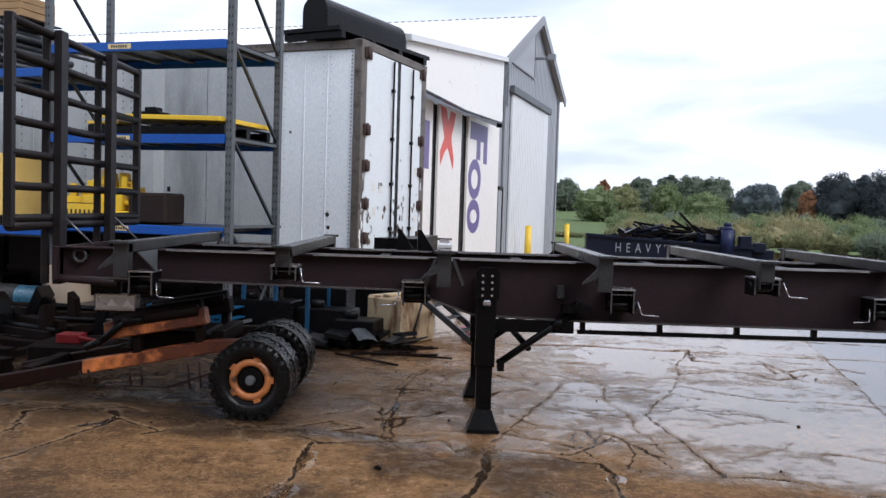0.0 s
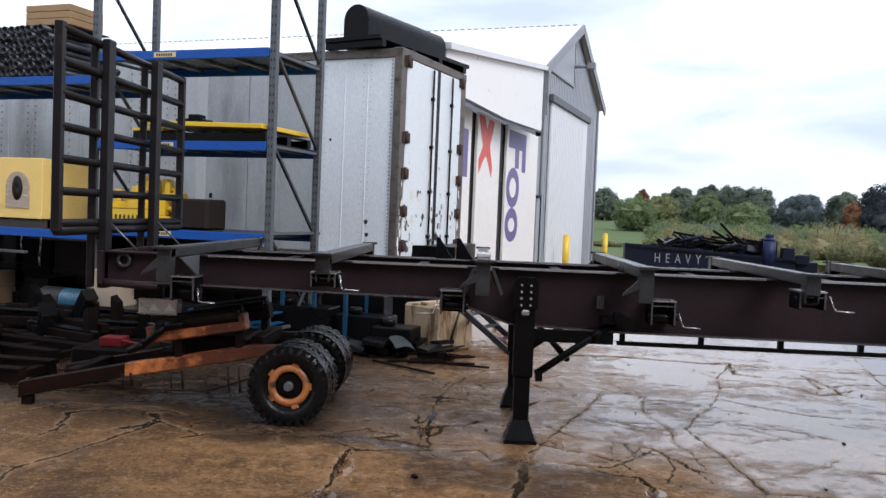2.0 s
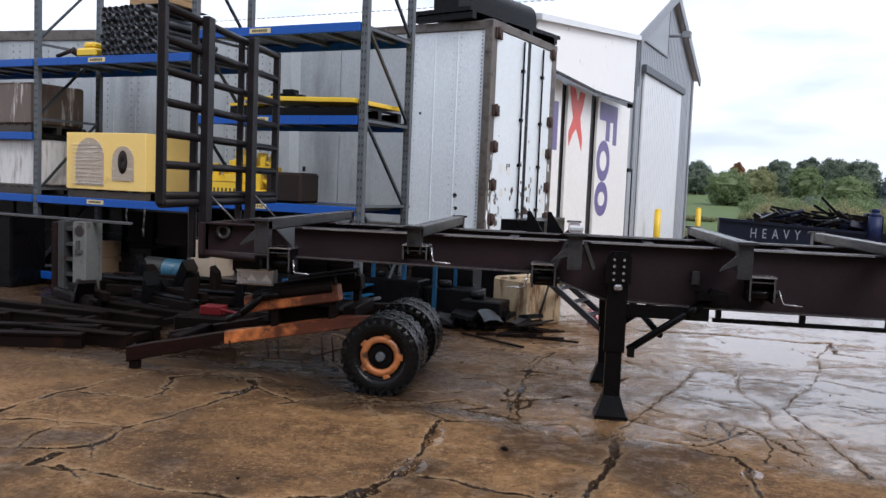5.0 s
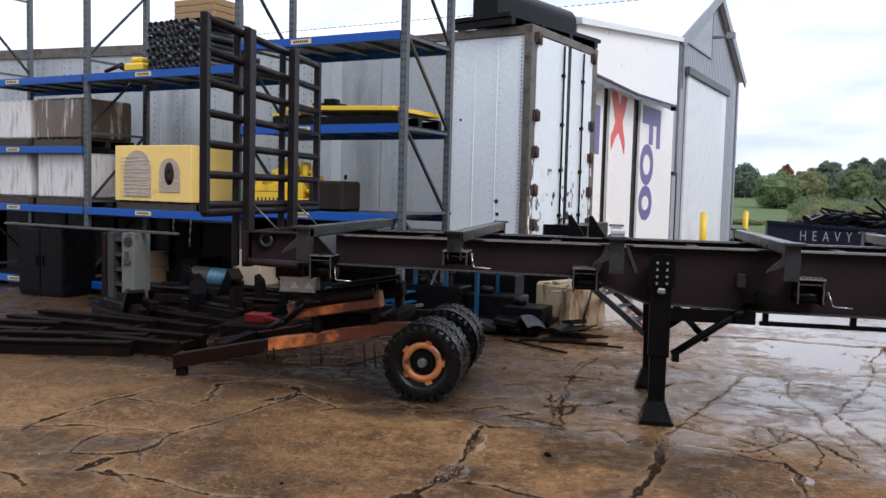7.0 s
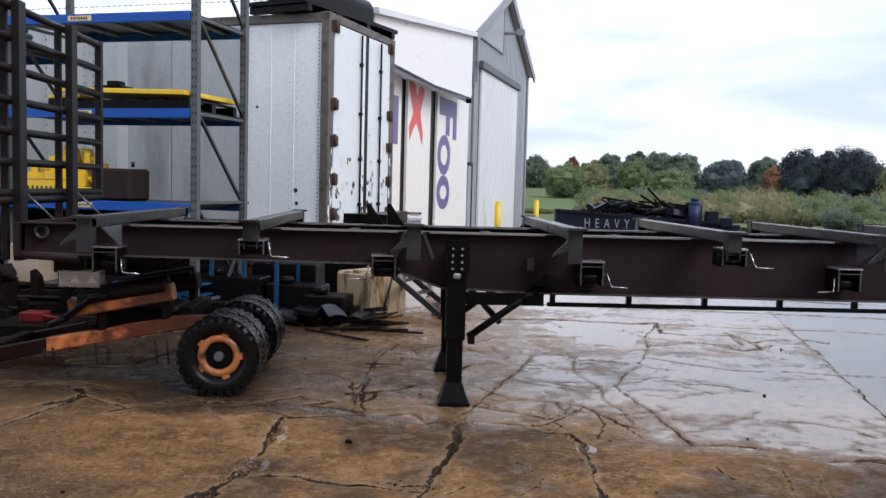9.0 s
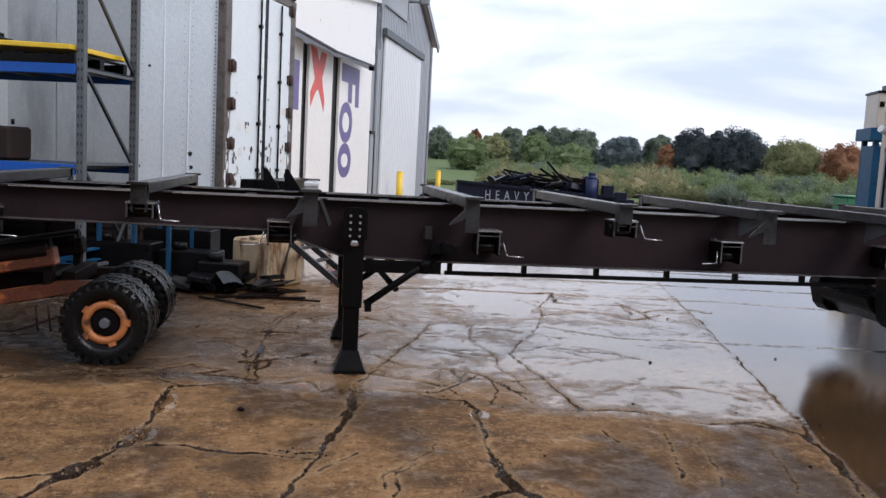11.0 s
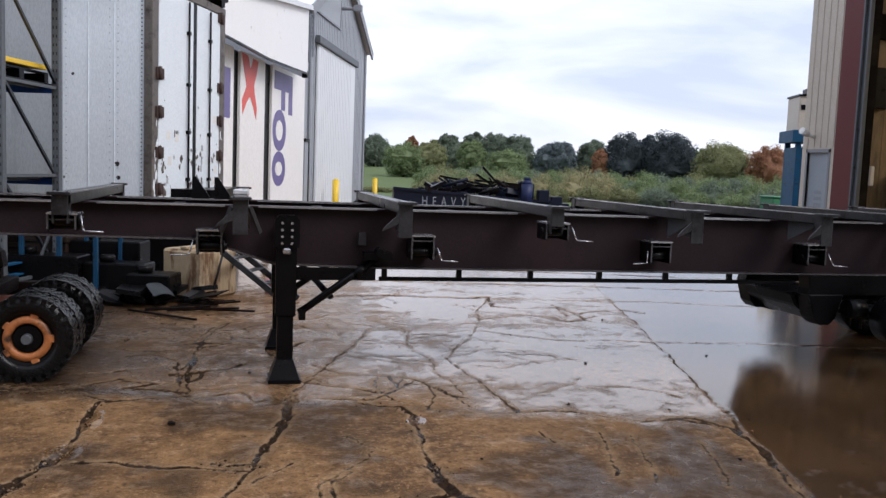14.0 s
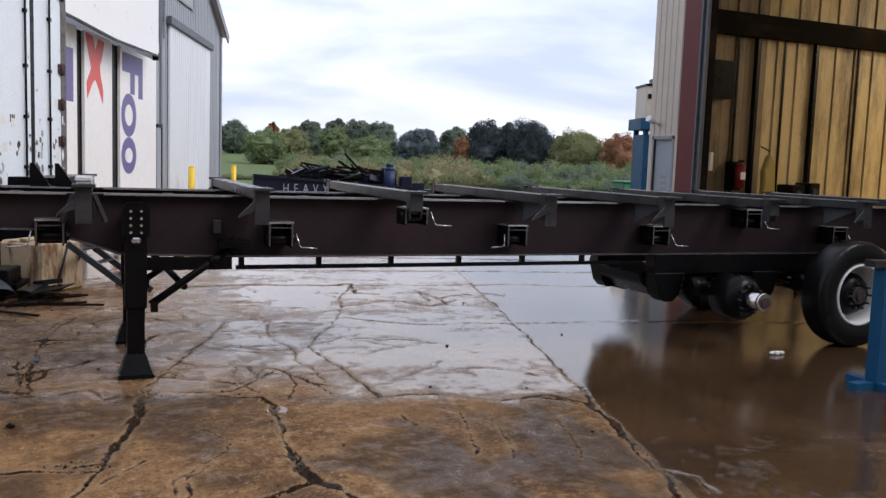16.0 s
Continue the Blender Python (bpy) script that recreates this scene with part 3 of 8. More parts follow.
CRACKS += [
    (0.013, [(6.2, 15.5), (4.77, 10.59), (4.43, 9.18), (4.03, 7.80), (3.78, 6.88), (3.56, 6.07), (3.37, 5.41)]),
    (0.045, [(3.37, 5.41), (3.20, 4.84), (3.03, 4.22), (2.92, 3.85), (2.85, 3.61), (2.6, 3.0)]),
    (0.020, [(2.65, 5.17), (3.01, 5.18), (3.18, 4.99), (3.20, 4.78)]), (0.020, [(2.87, 3.71), (3.00, 3.56), (2.95, 3.33)]),
    (0.016, [(0.62, 5.08), (0.75, 4.88), (0.87, 4.79)]), (0.020, [(1.85, 5.00), (1.87, 4.85), (1.88, 4.70)]),
    (0.008, [(2.23, 4.92), (2.13, 4.57), (2.03, 4.22)]), (0.008, [(2.44, 4.88), (2.20, 4.11)]), (0.008, [(2.80, 4.70), (2.60, 3.98)]),
    (0.10, [(-3, 14.5), (3.5, 13.6), (10, 12.2)]), (0.07, [(0.2, 12.3), (4.5, 11.7), (9, 10.9)])]
CRACKS += [
    (0.034, [(-3.97, 4.45), (-3.91, 5.40), (-3.87, 5.65), (-3.78, 5.95), (-3.73, 6.25), (-3.59, 6.62), (-3.46, 6.77)]),
    (0.030, [(-3.75, 5.90), (-3.46, 5.87), (-3.16, 5.87), (-3.15, 6.24)]), (0.025, [(-4.36, 4.90), (-3.72, 5.13), (-3.38, 5.18), (-3.12, 5.21), (-2.83, 5.13)]),
    (0.030, [(-3.32, 4.57), (-3.37, 4.85), (-3.35, 5.12)]), (0.050, [(-3.09, 4.35), (-3.04, 4.59)]),
    (0.036, [(-3.74, 4.40), (-3.34, 4.60), (-3.09, 4.66), (-2.96, 4.75), (-2.91, 4.98), (-2.86, 5.26), (-2.75, 5.62), (-2.63, 6.03), (-2.52, 6.44)]),
    (0.020, [(-2.91, 4.37), (-2.70, 4.33), (-2.31, 4.24), (-1.95, 4.16), (-1.68, 4.17)]), (0.016, [(-4.08, 6.68), (-3.34, 6.84), (-2.69, 6.87)])]
crack_random = random.Random(4)
for k in range(100):
    # short crazing, thickest where the slabs have broken up
    if k < 46:
        x, y, way = crack_random.uniform(0.5, 2.6), crack_random.uniform(5.7, 10.8), crack_random.gauss(-0.1, 0.45)
    elif k < 92:
        x, y, way = crack_random.uniform(-3.4, 0.4), crack_random.uniform(6.1, 9.2), crack_random.gauss(0.0, 0.6)
    else:
        x, y, way = crack_random.uniform(-4.5, 0.8), crack_random.uniform(4.0, 5.8), crack_random.uniform(0, 6.28)
    line = [(x, y)]
    for i in range(crack_random.randint(2, 4)):
        way += crack_random.uniform(-0.7, 0.7)
        x, y = x + 0.2 * math.cos(way), y + 0.2 * math.sin(way)
        line.append((x, y))
    CRACKS.append((crack_random.uniform(0.004, 0.014) if k < 46 or k > 91 else crack_random.uniform(0.012, 0.04), line))


def lattice_noise(x, y, scale, seed):
    """Smooth noise from -1 to 1 over arrays of places."""
    table = np.random.default_rng(seed).uniform(-1, 1, (256, 256))
    u, v = x * scale + 1000.0, y * scale + 1000.0
    i, j = np.floor(u).astype(int), np.floor(v).astype(int)
    fu, fv = u - i, v - j
    fu, fv = fu * fu * (3 - 2 * fu), fv * fv * (3 - 2 * fv)
    i0, i1, j0, j1 = i % 256, (i + 1) % 256, j % 256, (j + 1) % 256
    return (table[i0, j0] * (1 - fu) + table[i1, j0] * fu) * (1 - fv) + (table[i0, j1] * (1 - fu) + table[i1, j1] * fu) * fv


def ease(x, a, b):
    u = np.clip((x - a) / (b - a), 0, 1)
    return u * u * (3 - 2 * u)


def yard_mesh():
    xs = np.r_[-40.0, -30.0, -22.0, np.arange(-16.0, -7.0, 0.3), np.arange(-7.0, -4.6, 0.04), np.arange(-4.6, 4.6, 0.018), np.arange(4.6, 9.51, 0.045), np.arange(9.7, 18.0, 0.3), 24.0, 34.0, 45.0]
    ys = [-25.0, -16.0, -11.0] + [-8.0 + 0.2 * k for k in range(55)]
    while ys[-1] < 17.0:
        ys.append(ys[-1] + 0.0125 + 0.0032 * max(0.0, ys[-1] - 3.0))
    ys = np.array(ys + [17.5 + 0.5 * k for k in range(12)] + [26.0, 32.0, 42.0])
    X, Y = np.meshgrid(xs, ys)
    inside = (X > -7.01) & (X < 9.52) & (Y > 2.85) & (Y < 17.05)
    wx = X + 0.035 * lattice_noise(X, Y, 3.1, 1) + 0.016 * lattice_noise(X, Y, 11.0, 2)
    wy = Y + 0.035 * lattice_noise(X, Y, 3.1, 3) + 0.016 * lattice_noise(X, Y, 11.0, 4)
    swell = np.clip(0.75 + 1.0 * lattice_noise(X, Y, 2.7, 5) + 0.6 * lattice_noise(X, Y, 9.0, 6), 0.05, 2.4)
    swell *= 1 - 0.42 * ease(X, 0.7, 1.7) * ease(Y + 0.29 * X, 5.9, 6.5)
    gap = np.full(X.shape, 0.4)
    for width, line in CRACKS:
        for (ax, ay), (bx, by) in zip(line, line[1:]):
            c0, c1 = np.searchsorted(xs, (min(ax, bx) - 0.45, max(ax, bx) + 0.45))
            r0, r1 = np.searchsorted(ys, (min(ay, by) - 0.45, max(ay, by) + 0.45))
            px, py = wx[r0:r1, c0:c1] - ax, wy[r0:r1, c0:c1] - ay
            dx, dy = bx - ax, by - ay
            u = np.clip((px * dx + py * dy) / (dx * dx + dy * dy), 0, 1)
            d = np.hypot(px - u * dx, py - u * dy) - np.maximum(width * (0.50 if width < 0.04 else 0.42) * swell[r0:r1, c0:c1], min(0.006, width * 0.3))
            gap[r0:r1, c0:c1] = np.minimum(gap[r0:r1, c0:c1], d)
    # where the water lies: the slabs past the joint fall to the east, the last slab lies lowest
    joint = ease(Y + 0.29 * X + 0.25 * lattice_noise(X, Y, 0.9, 7) + 0.18 * lattice_noise(X, Y, 3.0, 22), 5.7, 6.3)
    east = ease(X + 0.5 * lattice_noise(X, Y, 0.7, 8), -0.5, 1.1)
    last = ease(X - 0.27 * Y, 1.86, 1.96)
    far = ease(Y, 9.0, 13.0)
    streak = lattice_noise(X * 0.45, Y * 2.2, 1.0, 15) + 0.6 * lattice_noise(X * 0.8, Y * 5.0, 1.0, 16)
    low = ease(X + 0.35 * lattice_noise(X, Y, 1.1, 17), 1.5, 2.6)
    blot = ease(lattice_noise(X, Y, 1.1, 18) + 0.6 * lattice_noise(X, Y, 3.3, 19) + 0.3 * lattice_noise(X, Y, 8.0, 23), 0.05, 0.75)
    pond = joint * (0.38 + 0.25 * east + 0.15 * low + 0.17 * streak * (1 - 0.5 * low)) + (1 - joint) * (0.10 + 0.20 * blot + 0.12 * ease(X, 0.6, 2.6))
    pond = np.maximum(pond, last * (0.75 + 0.30 * ease(Y, 3.6, 5.4)))
    pond = np.maximum(pond, far * 0.92)
    pond = np.maximum(pond, (0.50 + 0.34 * lattice_noise(X, Y, 1.7, 21)) * joint * ease(-X, 0.8, 2.2))
    broken = np.exp(-(((X - 1.25) / 0.55) ** 2 + ((Y - 6.15) / 0.55) ** 2))
    pond = pond - 0.22 * broken - 0.10 * joint * ease(Y, 7.5, 9.0) * (1 - ease(Y, 10.5, 11.0)) + 0.35 * np.exp(-((Y + 0.25 * X - 5.95) / 0.16) ** 2) * ease(-X, -2.2, -1.0)
    for x, y, rx, ry, turn in ((2.25, 9.85, 0.72, 0.85, -0.2), (-0.95, 4.93, 0.10, 0.16, 0.3), (-0.89, 5.5, 0.06, 0.20, 0.0), (1.127, 5.32, 0.06, 0.10, 0.0)):
        qx, qy = X - x, Y - y
        a, b = (qx * math.cos(turn) + qy * math.sin(turn)) / rx, (qy * math.cos(turn) - qx * math.sin(turn)) / ry
        q = np.hypot(a, b) + 0.35 * lattice_noise(X, Y, 2.2, 9) + 0.15 * lattice_noise(X, Y, 7.0, 10)
        pond = np.maximum(pond, 1.7 * ease(-q, -1.0, -0.85))
    pale = joint * ease(X + 0.5 * lattice_noise(X, Y, 1.3, 20), 0.1, 1.4) * (1 - 0.9 * last)
    # wetness, plus painted shade by the dolly and racks and on the last slab
    soak_shade = 0.14 + 0.16 * joint - 0.36 * pale + 0.68 * joint * ease(-X, 0.2, 1.8) + 0.5 * ease(-X, 1.0, 2.0) * ease(Y, 5.7, 6.7) + 0.12 * (1 - joint) * ease(X, 1.0, 2.6) + last * (0.72 - 0.2 * ease(Y, 5.0, 6.4))
    stain = np.exp(-((Y + 0.25 * X - 5.97 - 0.16 * lattice_noise(X, Y, 1.2, 11)) / 0.13) ** 2) * ease(-X, -2.2, -1.0)
    soak_shade = np.clip(soak_shade + 0.45 * stain + (0.66 * blot - 0.08) * (1 - joint), 0, 1)
    # relief: settled slabs, sunken crack floors, crumbled rims
    high = 0.0035 * lattice_noise(X, Y, 0.9, 12) * (1 - 0.8 * np.clip(pond, 0, 1)) + 0.0012 * lattice_noise(X, Y, 6.0, 13) * (1 - 0.9 * np.clip(pond, 0, 1))
    high -= 0.022 * ease(-gap, -0.006, 0.02) + 0.005 * ease(-gap, -0.06, 0.0) * (0.5 + 0.5 * lattice_noise(X, Y, 14.0, 14))
    Z = np.where(inside, high, 0.0)
    rows, cols = X.shape
    me = bpy.data.meshes.new("pavement")
    index = np.arange(rows * cols).reshape(rows, cols)
    quads = np.stack((index[:-1, :-1], index[:-1, 1:], index[1:, 1:], index[1:, :-1]), -1).reshape(-1, 4)
    rim = np.r_[index[0, :], index[1:, -1], index[-1, -2::-1], index[-2:0:-1, 0]]
    low = np.arange(len(rim)) + rows * cols
    skirt = np.stack((rim, low, np.roll(low, -1), np.roll(rim, -1)), -1)
    places = np.stack((X, Y, Z), -1).reshape(-1, 3)
    under = places[rim].copy()
    under[:, 2] = -0.2
    places, quads = np.concatenate((places, under)), np.concatenate((quads, skirt))
    me.vertices.add(len(places))
    me.vertices.foreach_set("co", places.ravel())
    me.loops.add(quads.size)
    me.loops.foreach_set("vertex_index", quads.ravel())
    me.polygons.add(len(quads))
    me.polygons.foreach_set("loop_start", np.arange(0, quads.size, 4))
    me.polygons.foreach_set("use_smooth", np.ones(len(quads), bool))
    for name, field, rest in (("gap", gap, 0.4), ("pond", pond, 0.4), ("soak_shade", soak_shade, 0.2), ("pale", pale, 0.0)):
        me.attributes.new(name, "FLOAT", "POINT").data.foreach_set("value", np.r_[field.ravel(), np.full(len(rim), rest)].astype(np.float32))
    me.update(calc_edges=True)
    me.materials.append(MAT_GROUND)
    return me


yard = tagged(new("pavement", yard_mesh()), "rain-wet brown concrete yard with puddles and cracks", "pavement", kind="structure")

# loose crumbs of concrete and mud along the wide cracks
for mat, label, count in ((MAT_LIP, "pale concrete crumbs along the cracks", 700), (MAT_CRACK, "dark mud crumbs along the cracks", 500)):
    bm = new_bm()
    wide = [line for width, line in CRACKS if width >= 0.03]
    for k in range(count):
        line = wide[k % len(wide)]
        a, b = crack_random.choice(list(zip(line, line[1:])))
        u = crack_random.random()
        x, y = a[0] + (b[0] - a[0]) * u + crack_random.gauss(0, 0.06), a[1] + (b[1] - a[1]) * u + crack_random.gauss(0, 0.06)
        r = crack_random.uniform(0.003, 0.011)
        turn = crack_random.uniform(0, 2)
        base = [bm.verts.new((x + r * math.cos(turn + q * 1.57) * crack_random.uniform(0.6, 1.3), y + r * math.sin(turn + q * 1.57) * crack_random.uniform(0.6, 1.3), -0.004)) for q in range(4)]
        tip = bm.verts.new((x, y, r * 0.7))
        for q in range(4):
            bm.faces.new((base[q], base[(q + 1) % 4], tip))
    tagged(part("crumbs", bm, mat, yard), label, kind="stuff")

# ---- white box trailer with swing doors ----
VAN = pose(-1.31, 12.3, 0, 0, 0, -21)
van = thing("box_trailer", "old white box trailer with rusty hinged rear doors", "trailer", VAN)
VL, VW, VT, VB = 13.0, 2.43, 4.1, 1.05
bm = new_bm()
box(bm, -VL, 0.02, VB, -0.10, VW - 0.02, VT - 0.12)
part("body", bm, MAT_VAN, van, "white riveted side skin")
bm = new_bm()
for k in range(34):
    x = -0.16 - k * 0.385
    bar(bm, (x, 0.016, VB + 0.05), (x, 0.016, VT - 0.15), 0.012, 0.008, (0, 1, 0))
part("seam", bm, MAT_VAN, van, "riveted panel seams")
bm = new_bm()
for k in range(12):
    for dx in (-0.06, 0.06):
        x = -0.55 - k * 0.77 + dx
        for j in range(26):
            z = VB + 0.12 + j * 0.108
            box(bm, x - 0.006, 0.010, z - 0.006, x + 0.006, 0.022, z + 0.006)
tagged(part("rivet_rows", bm, MAT_OLDVAN, van), "rows of dull grey rivets", kind="stuff")
bm = new_bm()
for j in range(52):
    z = VB + 0.08 + j * 0.056
    box(bm, -0.150, 0.010, z - 0.008, -0.136, 0.022, z + 0.008)
tagged(part("rivet_rows", bm, MAT_VANRAIL, van), "close row of dark rivets beside the frame", kind="stuff")
# added sheets that darken the skin to match the dimmer side behind the racks
bm = new_bm()
for k in range(2):
    box(bm, -4.0 + 1.36 * k, -0.004, VB + 0.03, -2.66 + 1.36 * k, 0.009, VT - 0.14)
part("side_panel", bm, MAT_OLDVAN, van, "added dull panels standing in for the dimmer side behind the racks")
bm = new_bm()
box(bm, -VL, -0.01, VT - 0.13, -0.02, VW + 0.01, VT)
part("roof", bm, MAT_VANRAIL, van, "dull grey roof with top rail", 0.01)
bm = new_bm()
box(bm, -VL, -0.005, VB - 0.22, -0.02, 0.05, VB + 0.02)
box(bm, -VL, VW - 0.05, VB - 0.22, -0.02, VW + 0.005, VB + 0.02)
part("bottom_rail", bm, MAT_VANRAIL, van, "brown bottom rail", 0.008)
bm = new_bm()
box(bm, -0.10, -0.012, VB - 0.1, 0.03, 0.155, VT + 0.005)
box(bm, -0.12, VW - 0.20, VB - 0.1, 0.03, VW + 0.012, VT + 0.005)
box(bm, -0.12, -0.012, VT - 0.11, 0.035, VW + 0.012, VT + 0.012)
box(bm, -0.14, 0, VB - 0.25, 0.03, VW, VB - 0.02)
part("rear_frame", bm, MAT_VANRAIL, van, "brown oxidised rear door frame", 0.008)
for y0, y1 in ((0.17, 1.26), (1.36, 2.24)):
    bm = new_bm()
    box(bm, -0.02, y0, VB + 0.0, 0.028, y1, VT - 0.12)
    leaf = part("door", bm, MAT_VANDOOR, van, "peeling pale door leaf", 0.006)
    for y, r in (((1.05, 0.016),) if y0 < 1 else ((1.80, 0.016),)):
        bm = new_bm()
        rod(bm, (0.06, y, VB - 0.15), (0.06, y, VT - 0.15), r, 8)
        for z in (1.35, 2.05, 2.75, 3.5):
            box(bm, 0.03, y - 0.03, z - 0.025, 0.08, y + 0.03, z + 0.025)
        part("lock_rod", bm, MAT_BLACK, leaf, "dark lock rod with brackets")
    bm = new_bm()
    outer, inner = (y0, y1) if y0 < 1 else (y1, y0)
    box(bm, 0.0, min(inner, 1.312), VB, 0.034, max(inner, 1.308), VT - 0.12)
    part("gasket", bm, MAT_BLACK, leaf, "black rubber gasket")
    for z in (1.22, 1.73, 2.29, 2.82, 3.93):
        bm = new_bm()
        box(bm, 0.026, outer - 0.10, z - 0.075, 0.05, outer + 0.12, z + 0.075)
        rod(bm, (0.06, outer - 0.02, z - 0.09), (0.06, outer - 0.02, z + 0.09), 0.026, 8)
        part("hinge", bm, MAT_RUSTHINGE, leaf, "rusty strap hinge")
for y, z in ((0.5, 1.62), (0.72, 1.95), (0.46, 1.98), (2.05, 2.3), (2.1, 1.5), (2.02, 1.32)):
    bm = new_bm()
    box(bm, 0.0285, y - 0.05, z - 0.06, 0.031, y + 0.06, z + 0.06)
    part("sticker", bm, MAT_WHITE_RIM, van, "faded sticker")
# scars and rust where the paint has gone, low on the doors and the side skin
scar = random.Random(12)
for k in range(64):
    bm = new_bm()
    where_y = scar.choice((scar.uniform(0.22, 0.46), scar.uniform(0.3, 0.95), scar.uniform(1.14, 1.25), scar.uniform(1.38, 1.6), scar.uniform(1.95, 2.2)))
    z = 1.08 + abs(scar.gauss(0, 0.5))
    r = scar.uniform(0.012, 0.06) * (1.25 - 0.4 * min(1.0, z - 1.08))
    rim = [bm.verts.new((0.0286 + 0.0001 * (k % 9), where_y + r * scar.uniform(0.4, 1.1) * math.cos(a), z + r * scar.uniform(0.5, 1.35) * math.sin(a))) for a in [6.283 * i / 11 for i in range(11)]]
    bm.faces.new(rim)
    part("rust_scar", bm, (MAT_RUSTHINGE, MAT_VANRAIL, MAT_OLDVAN)[k % 3], van, "patch of rust through the paint")
for k in range(26):
    # white paint left on the rear frame
    bm = new_bm()
    where_y, z, r = scar.choice((0.07, 0.09, VW - 0.1)) + scar.uniform(-0.05, 0.05), 1.05 + abs(scar.gauss(0, 0.55)), scar.uniform(0.015, 0.05)
    rim = [bm.verts.new((0.0304 + 0.0001 * (k % 9), where_y + r * scar.uniform(0.4, 0.9) * math.cos(a), z + r * scar.uniform(0.7, 2.4) * math.sin(a))) for a in [6.283 * i / 9 for i in range(9)]]
    bm.faces.new(rim)
    part("paint_flake", bm, MAT_VAN, van, "remnant of white paint")
for x, z, r in ((-1.42, 2.72, 0.03), (-1.16, 2.77, 0.022), (-0.5, 1.55, 0.035), (-0.48, 1.36, 0.03), (-1.3, 1.34, 0.02), (-0.9, 1.12, 0.03), (-1.4, 1.15, 0.03)):
    bm = new_bm()
    rim = [bm.verts.new((x + r * (1 + 0.4 * math.sin(5 * a)) * math.cos(a), 0.0175, z + r * math.sin(a))) for a in [6.283 * i / 11 for i in range(11)]]
    bm.faces.new(rim)
    part("hole", bm, MAT_HOLE, van, "torn dark hole in the skin")
bm = new_bm()
for y in (0.66, 0.71, 0.76):
    box(bm, 0.0292, y - 0.016, 1.96, 0.0305, y + 0.016, 2.06)
part("fleet_number", bm, MAT_INK, van, "unreadable dark number")
for x in (-1.2, -2.5):
    for y in (0.25, VW - 0.25):
        bm = new_bm()
        spin(bm, [(0.28, -0.13), (0.5, -0.13), (0.52, -0.08), (0.52, 0.08), (0.5, 0.13), (0.28, 0.13)], 24, pose(x, y, 0.52))
        part("tyre", bm, MAT_RUBBER, van, "black tyre under the floor")
# black box added to fill the shade under the floor, then two legs
bm = new_bm()
box(bm, -9.0, 0.45, 0.12, -0.5, VW - 0.45, VB - 0.1)
box(bm, -11.5, 0.7, 0.0, -11.3, 0.85, VB), box(bm, -11.5, VW - 0.85, 0.0, -11.3, VW - 0.7, VB)
part("underframe", bm, MAT_BLACK, van)

# rolled tank cover lying on the trailer's roof
bm = new_bm()
prof = [(-0.23, 0.0), (0.23, 0.0)] + [(0.23 * math.cos(a), 0.30 + 0.23 * math.sin(a)) for a in [math.pi * i / 12 for i in range(13)]]
plate(bm, prof, -0.02, 2.25)
cover = thing("roof_hatch", "curved black sheet-metal housing lying on the trailer roof", "housing", VAN @ pose(-0.82, 0.1, VT + 0.17, 0, 0, -7))
part("shell", bm, MAT_BLACK, cover, bevel=0.008)
bm = new_bm()
box(bm, -0.42, -0.25, -0.06, 0.62, 2.4, 0.0)
for y in (-0.2, 0.6, 1.4, 2.2):
    box(bm, -0.42, y, -0.16, 0.62, y + 0.1, -0.06)
part("base_board", bm, MAT_BLACK, cover, "dark skid under the housing")

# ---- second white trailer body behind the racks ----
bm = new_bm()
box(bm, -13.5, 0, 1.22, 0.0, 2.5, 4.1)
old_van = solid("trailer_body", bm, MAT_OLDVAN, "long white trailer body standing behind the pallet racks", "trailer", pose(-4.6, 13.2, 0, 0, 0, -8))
bm = new_bm()
for k in range(30):
    box(bm, -0.3 - k * 0.44, -0.012, 1.24, -0.27 - k * 0.44, -0.001, 3.95)
tagged(part("panel_seam", bm, MAT_OLDVAN, old_van), kind="stuff")
bm = new_bm()
for k in range(21):
    for dx in (-0.07, 0.07):
        x = -0.45 - k * 0.62 + dx
        for i in range(25):
            z = 1.27 + i * 0.108
            box(bm, x - 0.007, -0.008, z - 0.014, x + 0.007, -0.001, z + 0.014)
tagged(part("rivet_rows", bm, MAT_VANRAIL, old_van), "rows of dark rivets", kind="stuff")
bm = new_bm()
box(bm, -13.5, -0.03, 3.95, 0.0, -0.002, 4.12)
part("top_rail", bm, MAT_VANRAIL, old_van, "grey top rail")
bm = new_bm()
for x in (-12.8, -7, -1.2):
    box(bm, x, 0.1, 0.0, x + 5.4, 2.2, 1.22)
part("support", bm, MAT_BLACK, old_van, "dark timber supports")

# ---- grey metal shed with gable and sliding door ----
SHED = pose(1.698, 23.846, -0.168, 0, 0, -18) @ Matrix.Scale(1.1, 4)
shed = thing("metal_shed", "grey metal farm shed with a tall pale sliding door", "shed", SHED @ pose(0, -0.6, 0))
GW, GE, GR, GL = 7.4, 5.45, 7.2, 18.0
DY0, DY1, DZ = 0.76, 5.30, 4.64
bm = new_bm()
gable = [(0, 0), (DY0, 0), (DY0, DZ), (DY1, DZ), (DY1, 0), (GW, 0), (GW, GE), (GW / 2, GR), (0, GE)]
plate(bm, gable, 0.0, 0.15, Matrix.Rotation(radians(90), 4, "Z"))
part("gable_wall", bm, MAT_SHED, shed, "grey ribbed gable wall")
bm = new_bm()
